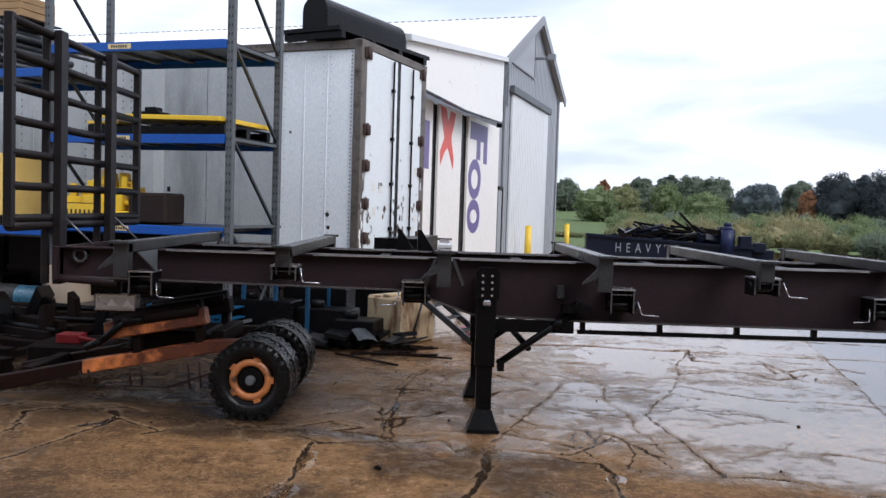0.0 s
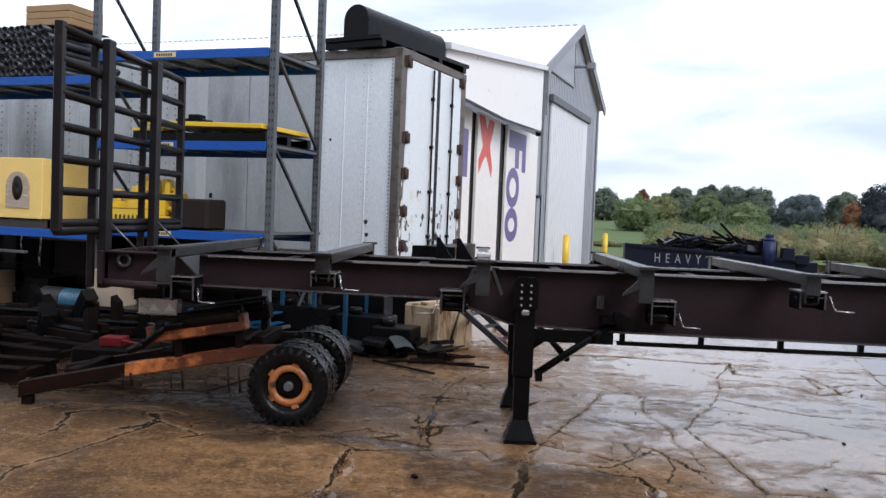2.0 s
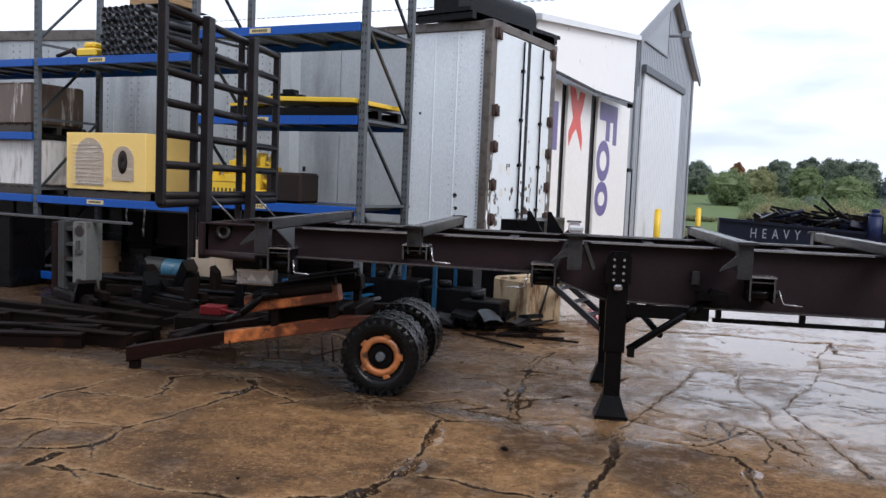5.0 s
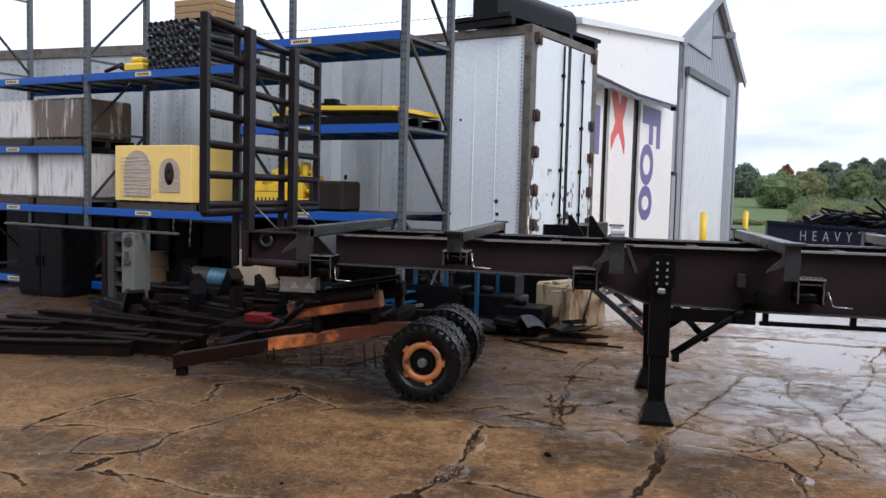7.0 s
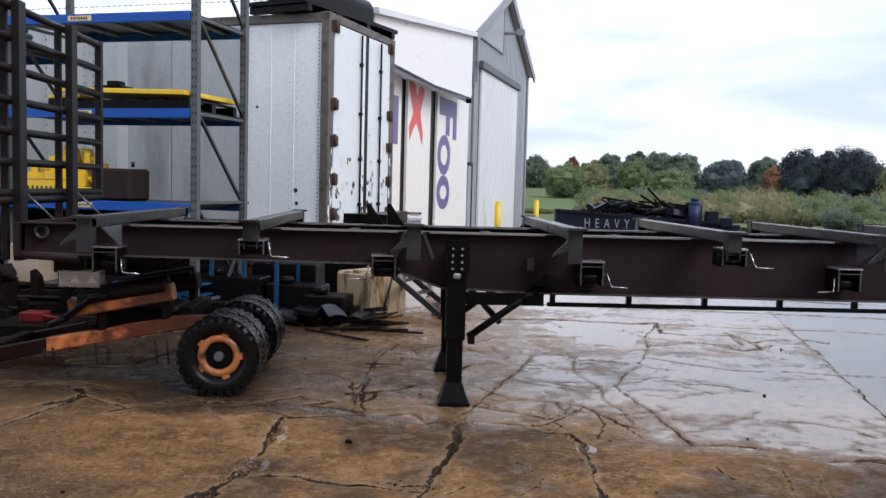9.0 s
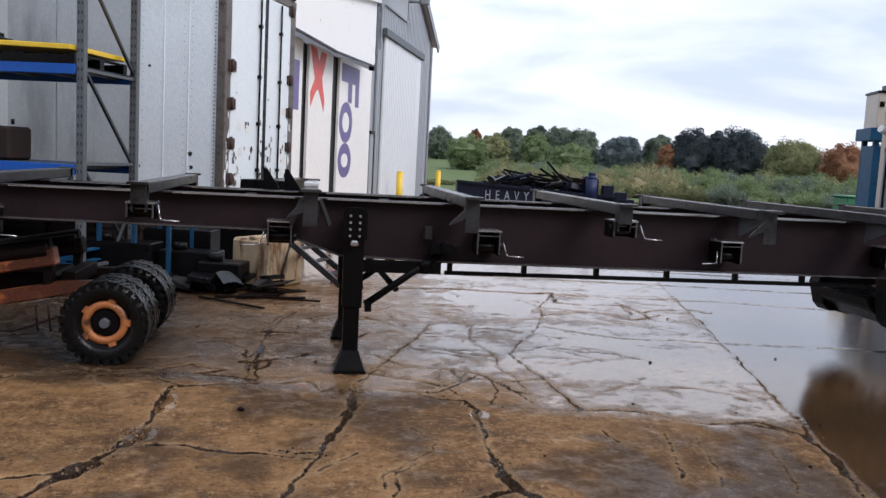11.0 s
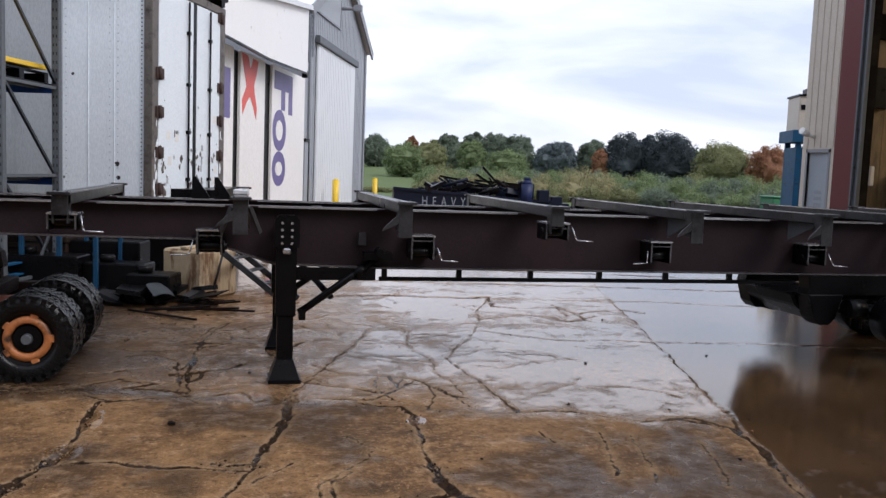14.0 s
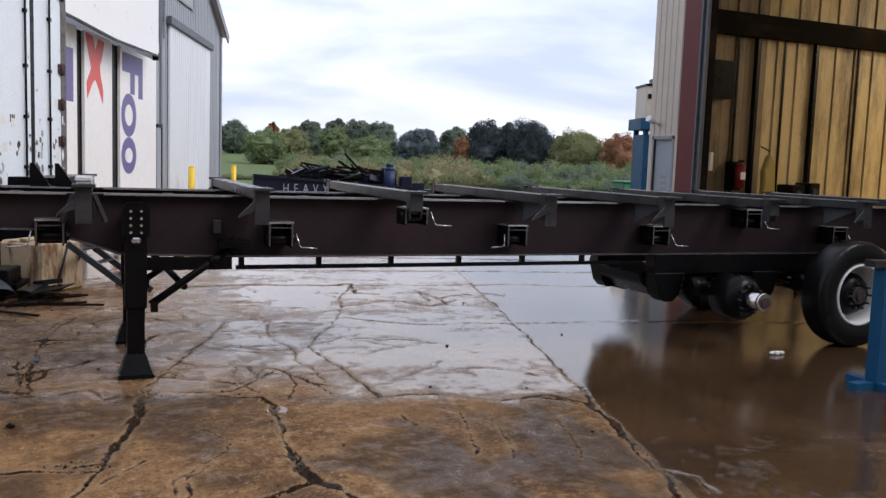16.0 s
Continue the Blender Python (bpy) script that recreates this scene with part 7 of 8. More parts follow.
for y, out in ((0.0, -1), (0.24, 1), (0.84, -1), (1.08, 1)):
    bm = new_bm()
    spin(bm, tyre_profile(0.315, 0.2, 0.19), 40, pose(0, y, 0.315))
    ty = part("tyre", bm, MAT_RUBBER, dolly, "worn knobbly black tyre")
    bm = new_bm()
    for k in range(44):
        a = 2 * math.pi * k / 44
        for side in (-1, 1):
            box(bm, -0.012, side * 0.015 if side > 0 else -0.088, 0.300, 0.012, 0.088 if side > 0 else -0.015, 0.3165, pose(0, y, 0.315) @ Matrix.Rotation(a + side * 0.04, 4, "Y"))
    for k in range(26):
        for side in (-1, 1):
            box(bm, -0.018, -0.106 if side < 0 else 0.070, 0.272, 0.018, -0.070 if side < 0 else 0.106, 0.3185, pose(0, y, 0.315) @ Matrix.Rotation(2 * math.pi * k / 26 + side * 0.06, 4, "Y"))
    tagged(part("tread", bm, MAT_RUBBER, ty), kind="stuff")
    bm = new_bm()
    spin(bm, [(0.198, out * 0.075), (0.188, out * 0.078), (0.165, out * 0.04), (0.10, out * 0.035), (0.10, out * 0.01), (0.19, out * 0.01)], 40, pose(0, y, 0.315))
    part("rim", bm, MAT_BLACK, ty, "black greasy rim bed")
    bm = new_bm()
    spin(bm, [(0.166, out * 0.045), (0.163, out * 0.072), (0.122, out * 0.078), (0.108, out * 0.06), (0.105, out * 0.036)], 40, pose(0, y, 0.315))
    part("rim_ring", bm, MAT_ORANGE, ty, "orange painted rim ring")
    bm = new_bm()
    rod(bm, (0, y, 0.315), (0, y + out * 0.06, 0.315), 0.104, 24, 0.095)
    hub = part("hub", bm, MAT_BLACK, ty, "black greasy hub")
    bm = new_bm()
    rod(bm, (0, y + out * 0.06, 0.315), (0, y + out * 0.10, 0.315), 0.040, 16, 0.034)
    part("hub_cap", bm, MAT_GALV, ty, "small grey hub cap")
    for k in range(5):
        bm = new_bm()
        a = 2 * math.pi * k / 5 + 0.3
        box(bm, -0.028, -0.012, 0.150, 0.028, 0.010, 0.186, pose(0, y + out * 0.062, 0.315) @ Matrix.Rotation(a, 4, "Y"))
        part("rim_clamp", bm, MAT_ORANGE, ty, "rim clamp", 0.004)
# chocks and lamp box on the dolly
bm = new_bm()
box(bm, -0.16, 0, 0, 0.16, 0.12, 0.13)
lampbox = solid("lamp_box", bm, MAT_LAMPBOX, "galvanised lamp box hung under the gooseneck", "lamp", pose(-2.67, 6.78, 0.79), bevel=0.006)
for x in (-0.03, 0.10):
    bm = new_bm()
    plate(bm, [(x - 0.04, 0.035), (x + 0.045, 0.035), (x + 0.002, 0.095)], -0.006, 0.0)
    part("lens", bm, MAT_SHEDROOF, lampbox, "white triangular reflector")
bm = new_bm()
for z in (0.0, 0.118):
    box(bm, -0.165, -0.008, z, 0.165, 0.0, z + 0.012)
part("lip", bm, MAT_EDGE, lampbox, "bright folded lip")
bm = new_bm()
box(bm, -0.22, 0.05, 0.11, 0.02, 0.1, 0.26)
part("hanger", bm, MAT_BLACK, lampbox)
bm = new_bm()
box(bm, -0.13, 0, 0, 0.10, 0.2, 0.09), rod(bm, (0.05, 0.02, 0.07), (0.28, 0.02, 0.03), 0.018, 8)
solid("red_jack", bm, MAT_REDPAINT, "small red hydraulic jack beside the dolly", "jack", pose(-3.72, 8.3, 0.24), bevel=0.02)
bm = new_bm()
box(bm, -0.35, -0.2, 0, 0.35, 0.35, 0.24)
solid("work_block", bm, MAT_RUSTDARK, "dark steel block under the red jack", "block", pose(-3.72, 8.35, 0.0), bevel=0.02)

# teal jack stand and litter by the workshop
st = thing("jack_stand", "teal blue steel jack stand on the yard", "stand", pose(5.62, 4.68, 0))
bm = new_bm()
box(bm, -0.055, -0.055, 0.05, 0.055, 0.055, 0.95)
part("post", bm, MAT_BLUESTEEL, st, bevel=0.006)
for dx, dy in ((-1, 0), (1, 0), (0, -1), (0, 1)):
    bm = new_bm()
    bar(bm, (0, 0, 0.03), (dx * 0.24, dy * 0.24, 0.03), 0.09, 0.06)
    part("foot", bm, MAT_BLUESTEEL, st)
bm = new_bm()
box(bm, -0.16, -0.05, 0.95, 0.3, 0.05, 1.0)
part("saddle", bm, MAT_BARE, st, "grey saddle bar")
bm = new_bm()
for k in range(5):
    bmesh.ops.create_icosphere(bm, subdivisions=1, radius=0.022 + 0.008 * (k % 3), matrix=pose(-0.07 + 0.035 * k, 0.02 * (k % 2), 0.02) @ Matrix.Diagonal((1.3, 1, 0.7, 1)))
solid("crumpled_paper", bm, MAT_WHITE_RIM, "crumpled white paper on the wet yard", "litter", pose(5.73, 5.82, 0) @ Matrix.Scale(0.85, 4))
rnd = random.Random(21)
for k in range(26):
    bm = new_bm()
    r = rnd.uniform(0.006, 0.016) if k else 0.03
    bmesh.ops.create_icosphere(bm, subdivisions=1, radius=r)
    for v in bm.verts:
        v.co *= rnd.uniform(0.7, 1.2)
        v.co.z *= 0.6
    x, y = ((-0.41, 5.37) if k == 0 else (rnd.uniform(-2.5, 4.5), rnd.uniform(4.3, 9.5)))
    solid("stone", bm, MAT_RUSTDARK, "small dark stone on the yard", "stone", pose(x, y, r * 0.4), "stones on the yard")

# ---- fittings inside the workshop ----
fe = thing("fire_extinguisher", "red fire extinguisher on the workshop wall", "extinguisher", pose(WX + 2.0, WY - 0.62, 1.28))
bm = new_bm()
rod(bm, (0, 0, 0), (0, 0, 0.5), 0.11, 16), rod(bm, (0, 0, 0.5), (0, 0, 0.58), 0.11, 16, 0.03)
part("cylinder", bm, MAT_REDPAINT, fe)
bm = new_bm()
box(bm, -0.05, -0.02, 0.58, 0.09, 0.02, 0.64), pipe(bm, [(0.03, 0, 0.6), (0.13, 0, 0.5), (0.14, 0, 0.2)], 0.014)
part("valve", bm, MAT_BLACK, fe)
bm = new_bm()
box(bm, -0.07, -0.115, 0.2, 0.07, -0.108, 0.36)
part("label", bm, MAT_WHITE_RIM, fe)
bm = new_bm()
box(bm, -0.15, 0.12, -0.05, 0.15, 0.32, 0.6)
part("bracket", bm, MAT_BLACK, fe)
jk = thing("coat", "yellow rain coat hanging in the workshop", "coat", pose(WX + 2.82, WY - 0.62, 0.85))
bm = new_bm()
prof = [(-0.20, 0), (-0.10, 0.03), (0.0, 0.0), (0.12, 0.04), (0.22, 0), (0.18, 0.5), (0.15, 0.9), (0.08, 1.1), (0.02, 1.22), (-0.04, 1.2), (-0.10, 1.05), (-0.17, 0.85), (-0.15, 0.45)]
plate(bm, prof, -0.08, 0.10)
part("cloth", bm, MAT_MUSTARD, jk, "creased yellow cloth", 0.03)
bm = new_bm()
pipe(bm, [(0, 0.0, 1.3), (0.0, 0.28, 1.4)], 0.015)
part("hook", bm, MAT_BLACK, jk)
for k, (x, w, h, mt) in enumerate(((3.45, 0.38, 1.40, MAT_BLACK), (3.95, 0.3, 1.45, MAT_BLACK), (1.55, 0.3, 1.1, MAT_DARKBOX))):
    cb = thing("welding_set", "dark welding set standing by the liner wall", "machine", pose(WX + x, WY - 0.95, 0), "welding sets")
    bm = new_bm()
    box(bm, -w / 2, 0, 0.0, w / 2, 0.5, h)
    part("case", bm, mt, cb, bevel=0.02)
    for z in (h - 0.2, h - 0.5):
        bm = new_bm()
        rod(bm, (0, 0, z), (0, -0.02, z), 0.08, 14)
        part("dial", bm, MAT_BARE, cb, "pale round dial")
bm = new_bm()
box(bm, -0.06, 0, 0, 0.06, 0.06, 0.42)
solid("paper_roll", bm, MAT_WHITE_RIM, "white towel hanging on the workshop wall", "towel", pose(WX + 1.4, WY - 0.36, 1.65), bevel=0.02)
bm = new_bm()
box(bm, WX + 0.25, WY - 21.7, 0.0, WX + WDEEP - 0.02, WY - 0.32, 0.015)
solid("floor", bm, MAT_CONCRETE, "stained concrete workshop floor", "floor", kind="structure")

# blue steel hopper with white top behind the workshop
hp = thing("dust_hopper", "blue steel hopper frame with a white upper box", "hopper", pose(16.32, 22.1, -0.28, 0, 0, -18))
bm = new_bm()
for x in (-0.55, 0.45):
    for y in (0, 1.0):
        box(bm, x, y, 0, x + 0.14, y + 0.14, 3.2)
part("leg", bm, MAT_BLUESTEEL, hp)
bm = new_bm()
box(bm, -0.55, 0.05, 0.3, 0.6, 1.1, 3.0)
part("skirt", bm, MAT_BLUESTEEL, hp)
bm = new_bm()
box(bm, -0.7, -0.1, 3.15, 0.8, 1.25, 3.5)
part("rim_beam", bm, MAT_BLUESTEEL, hp)
bm = new_bm()
box(bm, -0.55, 0.0, 3.5, 0.7, 1.1, 4.5)
part("upper_box", bm, MAT_TAN, hp, "weathered white box", 0.02)
bm = new_bm()
box(bm, -0.58, -0.03, 4.5, 0.73, 1.13, 4.56), box(bm, -0.3, 0.1, 4.56, 0.5, 0.6, 4.74), box(bm, -0.5, -0.02, 4.1, -0.38, 0.0, 4.25)
part("cap", bm, MAT_BLACK, hp)
bm = new_bm()
box(bm, -0.16, -0.1, 0, 0.16, 0.1, 1.12)
solid("barrier", bm, MAT_YELLOW, "yellow steel guard beside the workshop corner", "barrier", pose(11.15, 16.35, 0, 0, 0, 10), bevel=0.02)
bm = new_bm()
box(bm, -0.5, -0.4, 0, 0.5, 0.4, 1.1), box(bm, -0.54, -0.44, 1.1, 0.54, 0.44, 1.18)
solid("waste_bin", bm, MAT_GREEN_BIN, "green waste bin in the distance", "bin", pose(18.6, 27.0, 0), bevel=0.03)

# ---- navy scrap container with lettering ----
skip = thing("scrap_container", "navy blue open scrap container with white lettering", "container", pose(7.0, 26.5, 0, 0, 0, -8))
bm = new_bm()
plate(bm, [(-2.5, 0.1), (2.6, 0.1), (2.6, 0.74), (-2.5, 1.02)], 0, 1.9)
body = part("hull", bm, MAT_NAVY, skip, bevel=0.02)
bm = new_bm()
bar(bm, (-2.52, -0.03, 1.02), (2.62, -0.03, 0.74), 0.09, 0.08)
part("rim", bm, MAT_NAVY, skip)
for x in (-2.2, -0.9, 0.4, 1.7):
    bm = new_bm()
    box(bm, x - 0.05, -0.05, 0.1, x + 0.05, 0.0, 0.4)
    part("stiffener", bm, MAT_NAVY, skip)
for k, letter in enumerate("HEAVY"):
    lettering("letter", letter, 0.42, MAT_SIGNWHITE, skip, Matrix.Translation((-1.50 + k * 0.31, -0.075, 0.62)), "white painted letter", 0.66)
bm = new_bm()
for k in range(4):
    box(bm, -1.15 + k * 0.33, -0.078, 0.18, -0.92 + k * 0.33, -0.072, 0.36)
part("faint_lettering", bm, MAT_SIGNWHITE, skip, "second line, unreadable")
bm = new_bm()
box(bm, 1.55, 0.2, 0.7, 2.10, 0.9, 1.30), box(bm, 1.65, 0.3, 1.3, 1.95, 0.8, 1.38), box(bm, 2.6, 0.2, 0.0, 3.3, 1.2, 0.70)
part("pump_box", bm, MAT_NAVY, skip, "navy pump box on the end", 0.02)
bm = new_bm()
rod(bm, (1.82, -0.02, 0.55), (1.82, -0.02, 1.30), 0.19, 16), rod(bm, (1.82, -0.02, 1.30), (1.82, -0.02, 1.42), 0.19, 16, 0.12), rod(bm, (1.82, -0.02, 1.42), (1.82, -0.02, 1.52), 0.12, 16)
part("oil_tank", bm, MAT_TANKBLUE, skip, "round blue tank at the end")
bm = new_bm()
box(bm, 2.2, -0.1, 0.72, 2.55, 0.3, 1.12), box(bm, 2.62, -0.05, 0.62, 3.0, 0.3, 0.92)
part("valve_box", bm, MAT_NAVY, skip, "navy valve box", 0.02)
rnd = random.Random(8)
for k in range(64):
    bm = new_bm()
    a = Vector((rnd.uniform(-1.5, 1.3), rnd.uniform(0.2, 1.6), rnd.uniform(0.85, 1.2)))
    l, up = rnd.uniform(0.25, 0.9), rnd.uniform(-0.15, 0.3)
    b = a + Vector((rnd.choice((-1, 1)) * l * 0.9, rnd.uniform(-0.3, 0.3), up))
    if k % 4 == 0:
        bar(bm, a, b, 0.22, 0.14)
    else:
        rod(bm, a, b, rnd.uniform(0.02, 0.06), 7)
    part("scrap", bm, (MAT_BLACK, MAT_NAVY, MAT_RUSTDARK)[k % 3], skip, "tangled dark scrap steel")
for k in range(12):
    bm = new_bm()
    at = pose(rnd.uniform(-1.1, 1.5), rnd.uniform(0.3, 1.4), 0.86 + rnd.uniform(0.0, 0.22), rnd.uniform(-25, 25), rnd.uniform(-25, 25), rnd.uniform(0, 180))
    w, d, h = rnd.uniform(0.14, 0.3), rnd.uniform(0.1, 0.25), rnd.uniform(0.08, 0.2)
    box(bm, -w, -d, -h, w, d, h, at), box(bm, -w * 0.6, -d * 0.7, h, w * 0.5, d * 0.6, h * 1.5, at)
    part("scrap", bm, (MAT_NAVY, MAT_BLACK)[k % 2], skip, "bulky dark scrap housing", 0.02)
for a, b in (((-1.0, 0.6, 1.45), (0.6, 0.6, 1.2)), ((0.40, 0.5, 1.80), (1.25, 0.6, 0.95)), ((0.2, 0.5, 1.55), (0.8, 0.7, 1.2)), ((0.2, 0.9, 1.35), (1.8, 0.5, 1.25))):
    bm = new_bm()
    bar(bm, a, b, 0.07, 0.07)
    part("boom", bm, MAT_BLACK, skip, "raised dark steel boom")

# ---- woods and shrubs on the hill ----
# leaf colours are lightened and blued, which paints in the distance haze
HAZED_LEAF = {
    "dark": foliage("dark_green_leaves", (0.171, 0.214, 0.160), (0.220, 0.271, 0.203)),
    "green": foliage("green_leaves", (0.193, 0.256, 0.124), (0.257, 0.320, 0.164)),
    "olive": foliage("olive_leaves", (0.244, 0.262, 0.131), (0.320, 0.326, 0.172)),
    "gold": foliage("yellowing_leaves", (0.325, 0.302, 0.162), (0.412, 0.367, 0.207)),
    "blue": foliage("bluish_green_leaves", (0.147, 0.184, 0.197), (0.189, 0.231, 0.243)),
    "black": foliage("blackish_green_leaves", (0.071, 0.091, 0.104), (0.104, 0.129, 0.140)),
    "rust": foliage("orange_leaves", (0.335, 0.172, 0.100), (0.410, 0.215, 0.125)),
}


def leafy(name, clumps, count, size, kind, parent, rng, core=None, slim=0.7, upright=0.3):
    """A crown of many small leaf faces in uneven clumps round a ragged inner mass."""
    verts, faces = [], []
    if core:
        centre, half = core
        ball = new_bm()
        bmesh.ops.create_icosphere(ball, subdivisions=3, radius=1.0)
        for v in ball.verts:
            k = 0.80 + 0.30 * noise.noise(v.co * 1.9 + Vector(centre)) + 0.16 * noise.noise(v.co * 5.0 + Vector(centre))
            verts.append((centre[0] + v.co.x * half[0] * k, centre[1] + v.co.y * half[1] * k, centre[2] + v.co.z * half[2] * k))
        faces += [[v.index for v in f.verts] for f in ball.faces]
        ball.free()
    for c, r in clumps:
        d = rng.normal(size=(count, 3))
        d /= np.linalg.norm(d, axis=1)[:, None]
        at = np.array(c) + d * np.array(r) * (rng.uniform(0.12, 1.2, (count, 1)) ** 0.5)
        n = d + rng.normal(size=(count, 3)) * 0.42 + np.array((0, 0, upright))
        n /= np.linalg.norm(n, axis=1)[:, None]
        a = np.cross(n, rng.normal(size=(count, 3)))
        a /= np.linalg.norm(a, axis=1)[:, None]
        b = np.cross(n, a)
        s = size * rng.uniform(0.5, 1.35, (count, 1))
        quads = np.stack((at - a * s, at + b * s * slim, at + a * s, at - b * s * slim), 1).reshape(-1, 3)
        first = len(verts)
        verts += quads.tolist()
        faces += (np.arange(count * 4).reshape(-1, 4) + first).tolist()
    me = bpy.data.meshes.new(name)
    me.from_pydata(verts, [], faces)
    me.materials.append(HAZED_LEAF[kind])
    ob = new(name, me)
    if parent:
        ob.parent = parent
        tagged(ob, "uneven leafy crown")
    return ob


EYE = 1.7


def tree(kind, heading, span, rise, dist, seed, label):
    """A broadleaf tree: heading and breadth of its crown and the rise of its top in degrees as seen from the yard."""
    rnd, rng = random.Random(seed), np.random.default_rng(seed)
    x, y = dist * math.sin(radians(heading)), dist * math.cos(radians(heading))
    base = terrain(x, y) - 0.1
    height = EYE + dist * math.tan(radians(rise + 0.33)) - base
    width = 2.16 * dist * math.tan(radians(span / 2))
    t = thing("tree", label, "tree", pose(x, y, base), "trees on the hill")
    bm = new_bm()
    rod(bm, (0, 0, -0.3), (0, 0, height * 0.6), height * 0.03, 8, height * 0.010)
    for k in range(8):
        a = 6.28 * k / 8 + rnd.uniform(-0.3, 0.3)
        z = height * rnd.uniform(0.12, 0.5)
        rod(bm, (0, 0, z), (math.cos(a) * width * 0.36, math.sin(a) * width * 0.36, z + height * rnd.uniform(0.12, 0.3)), height * 0.012, 5, height * 0.004)
    part("trunk", bm, MAT_BARK, t, "dark trunk and limbs")
    low = -height * 0.06
    half = ((width / 2) * 0.95, (width / 2) * 0.95, (height - low) / 2 * 0.92)
    centre = (0, 0, low + (height - low) * 0.47)
    clumps = []
    total = 56
    for k in range(total):
        u = 1 - 1.9 * (k + 0.5) / total
        a = k * 2.39996 + rnd.uniform(-0.35, 0.35)
        q = math.sqrt(max(0.0, 1 - u * u))
        out = rnd.uniform(0.70, 0.95)
        r = width * rnd.uniform(0.085, 0.155)
        clumps.append(((math.cos(a) * q * half[0] * out, math.sin(a) * q * half[1] * out, centre[2] + u * half[2] * out), (r, r, r * rnd.uniform(0.7, 0.95))))
    leafy("crown", clumps, 190, dist * 0.0011, kind, t, rng, (centre, (half[0] * 0.96, half[1] * 0.96, half[2] * 0.96)))


def shrub(kind, heading, span, rise, dist, seed, label):
    """A feathery shrub of many thin upright shoots."""
    rnd, rng = random.Random(seed), np.random.default_rng(seed)
    x, y = dist * math.sin(radians(heading)), dist * math.cos(radians(heading))
    height = max(0.5, EYE + dist * math.tan(radians(rise)))
    width = 2 * dist * math.tan(radians(span / 2))
    t = thing("shrub", label, "shrub", pose(x, y, -0.06), "shrubs by the yard")
    bm = new_bm()
    clumps = []
    for k in range(22):
        a, q = rnd.uniform(0, 6.28), math.sqrt(rnd.uniform(0, 1))
        px, py = math.cos(a) * q * width * 0.46, math.sin(a) * q * width * 0.46
        top = height * (1 - 0.45 * q * q) * rnd.uniform(0.72, 0.97)
        rod(bm, (px * 0.4, py * 0.4, 0), (px, py, top), 0.02, 5, 0.006)
        for z in (0.22, 0.5, 0.78):
            clumps.append(((px * (0.5 + 0.5 * z), py * (0.5 + 0.5 * z), top * z), (width * 0.13, width * 0.13, top * 0.26)))
    part("trunk", bm, MAT_BARK, t, "thin brown shoots")
    leafy("crown", clumps, 75, dist * 0.0013, kind, t, rng, ((0, 0, height * 0.34), (width * 0.34, width * 0.34, height * 0.32)), 0.38, 0.0)


SHADES = {"dark": "dark green", "green": "fresh green", "olive": "olive green", "blue": "bluish green", "black": "blackish green", "rust": "orange autumn", "gold": "yellowing"}
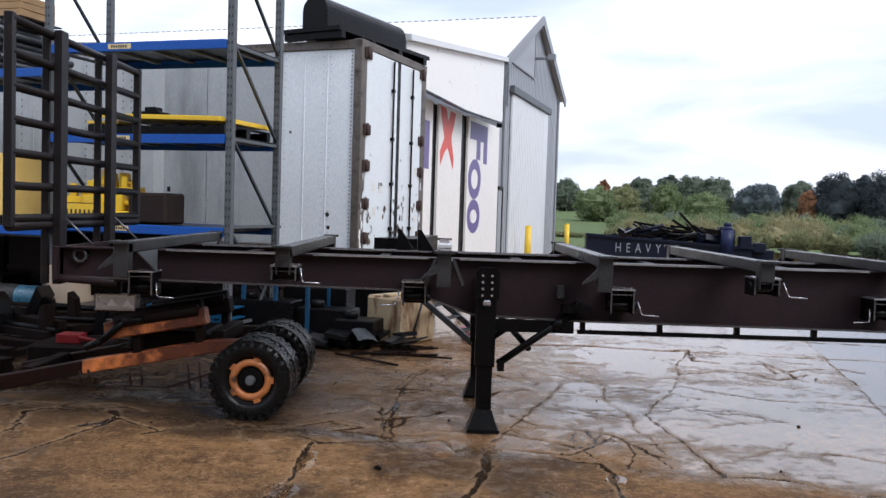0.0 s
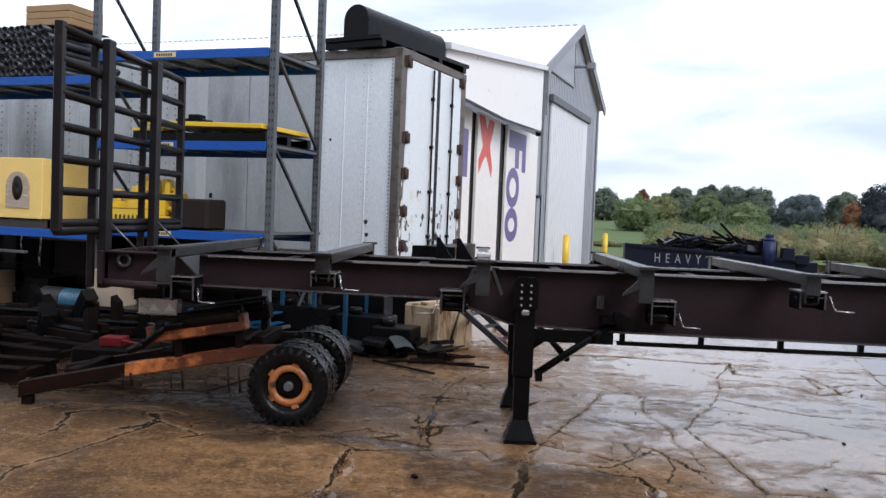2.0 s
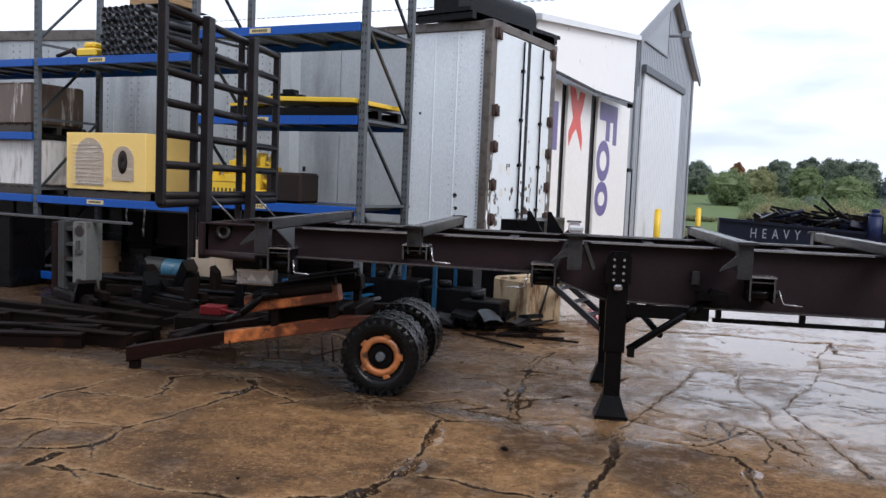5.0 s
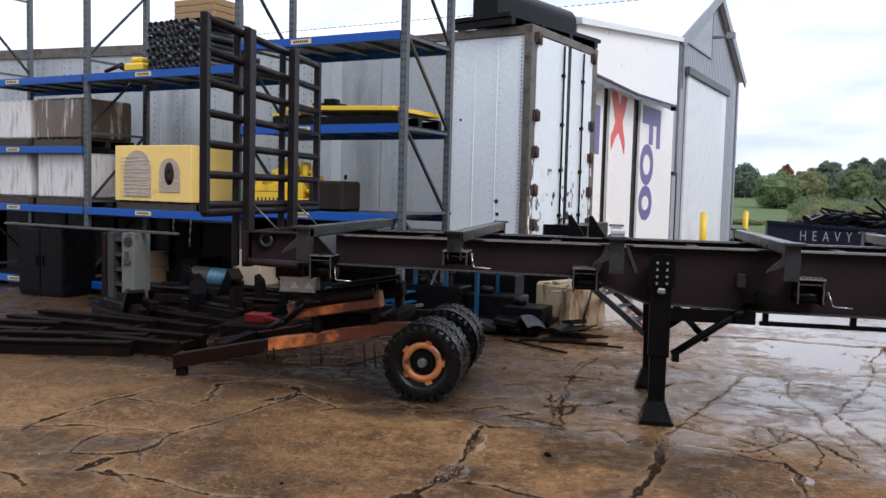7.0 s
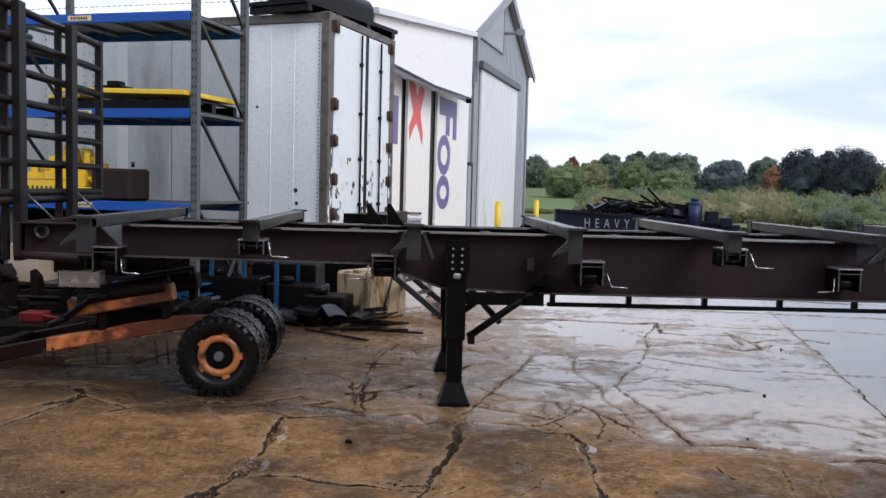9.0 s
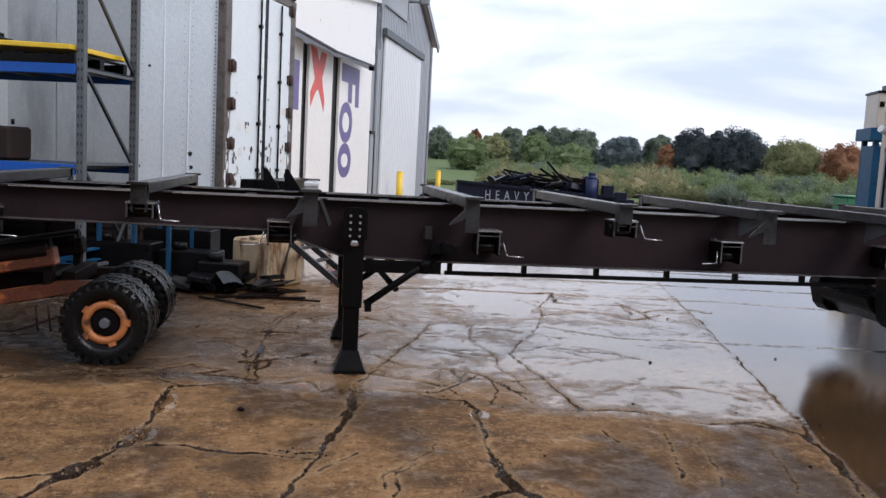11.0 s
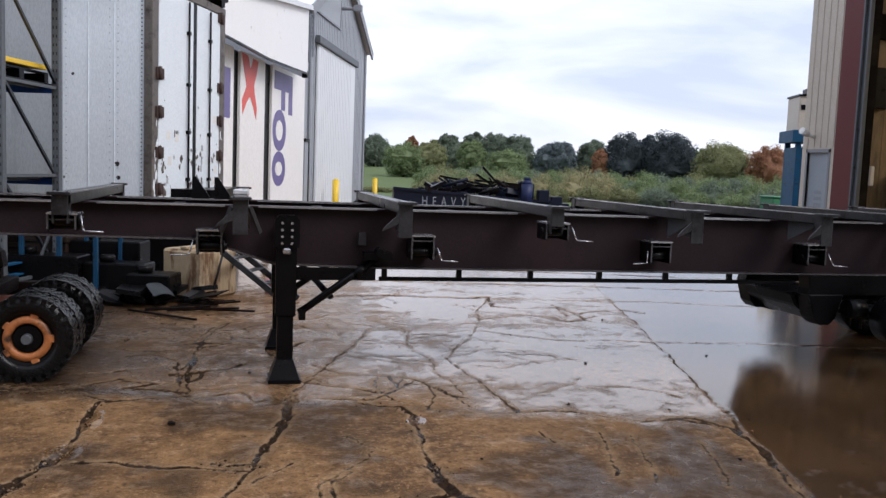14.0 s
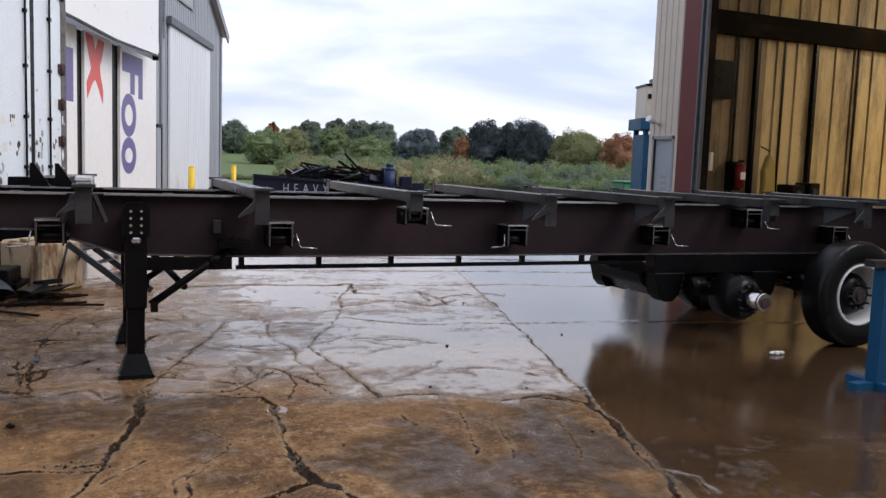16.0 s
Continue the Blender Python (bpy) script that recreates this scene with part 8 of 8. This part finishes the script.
# kind, heading, breadth, rise, distance
WOODS = [("dark", 5.6, 3.0, 2.1, 150), ("dark", 8.1, 2.1, 2.0, 150), ("green", 10.1, 2.7, 1.55, 104), ("rust", 10.6, 0.9, 2.2, 152), ("olive", 11.9, 2.2, 1.85, 120), ("dark", 13.1, 1.9, 2.4, 140),
         ("green", 14.7, 1.9, 2.0, 125), ("dark", 14.8, 1.7, 2.6, 150), ("dark", 16.3, 2.6, 2.5, 146), ("dark", 17.8, 2.3, 2.42, 143), ("green", 17.1, 2.7, 1.35, 105)]
WOODS += [("blue", 19.8, 1.9, 1.9, 140), ("blue", 20.7, 2.0, 2.2, 140), ("dark", 22.7, 2.1, 2.3, 146), ("rust", 23.3, 1.1, 1.65, 124), ("black", 24.9, 2.8, 2.8, 125), ("black", 26.3, 1.7, 2.75, 128), ("black", 27.8, 3.5, 3.05, 124),
          ("olive", 31.0, 3.6, 2.3, 120), ("green", 29.6, 1.6, 1.9, 128), ("rust", 33.9, 2.6, 2.15, 116), ("dark", 36.6, 3.4, 2.4, 125)]
for k, (kind, heading, span, rise, dist) in enumerate(WOODS):
    tree(kind, heading, span, rise, dist, 50 + k, SHADES[kind] + " broadleaf tree on the far hill")
rnd = random.Random(31)
for k in range(46):
    heading = 11.5 + k * 0.56
    dist = (46, 62, 54, 70)[k % 4]
    kind = ("olive", "green", "gold", "green")[(k * 3) % 4] if heading < 25.5 else ("green", "dark", "green")[k % 3]
    rise = 0.30 + 0.18 * math.sin(k * 1.9) - (0.5 if k % 4 == 0 else 0.0)
    shrub(kind, heading, rnd.uniform(2.0, 3.2), rise, dist, 200 + k, SHADES[kind] + " feathery shrub at the edge of the yard")
for heading, span, rise, dist, kind in ((22.0, 3.6, 1.0, 57, "gold"), (23.3, 2.6, 0.85, 58, "gold"), (21.6, 2.0, 0.45, 58, "olive"), (14.2, 2.6, 0.5, 72, "olive"), (8.4, 2.6, -1.15, 60, "olive"), (6.6, 2.0, -1.2, 60, "gold")):
    shrub(kind, heading, span, rise, dist, 300 + int(heading), SHADES[kind] + " feathery shrub standing above the rest")

for k in range(24):
    heading = 11.8 + k * 1.03
    kind = ("green", "olive", "green", "dark")[k % 4]
    shrub(kind, heading, rnd.uniform(2.0, 2.8), 0.55 + 0.22 * math.sin(k * 2.3), 88 + 6 * (k % 3), 400 + k, SHADES[kind] + " thicket at the foot of the hill")

# the low wood behind, one dark mass of uneven crowns
rnd, rng = random.Random(77), np.random.default_rng(77)
clumps = []
for k in range(210):
    heading, dist = rnd.uniform(9, 41), rnd.uniform(152, 165)
    x, y = dist * math.sin(radians(heading)), dist * math.cos(radians(heading))
    r = rnd.uniform(1.0, 1.8)
    clumps.append(((x, y, terrain(x, y) + rnd.uniform(0.2, 2.0)), (r, r, r * 0.8)))
far_wood = leafy("far_woods", clumps, 130, 0.24, "dark", None, rng)
tagged(far_wood, "dark green wood along the far hill", "woods", kind="stuff")
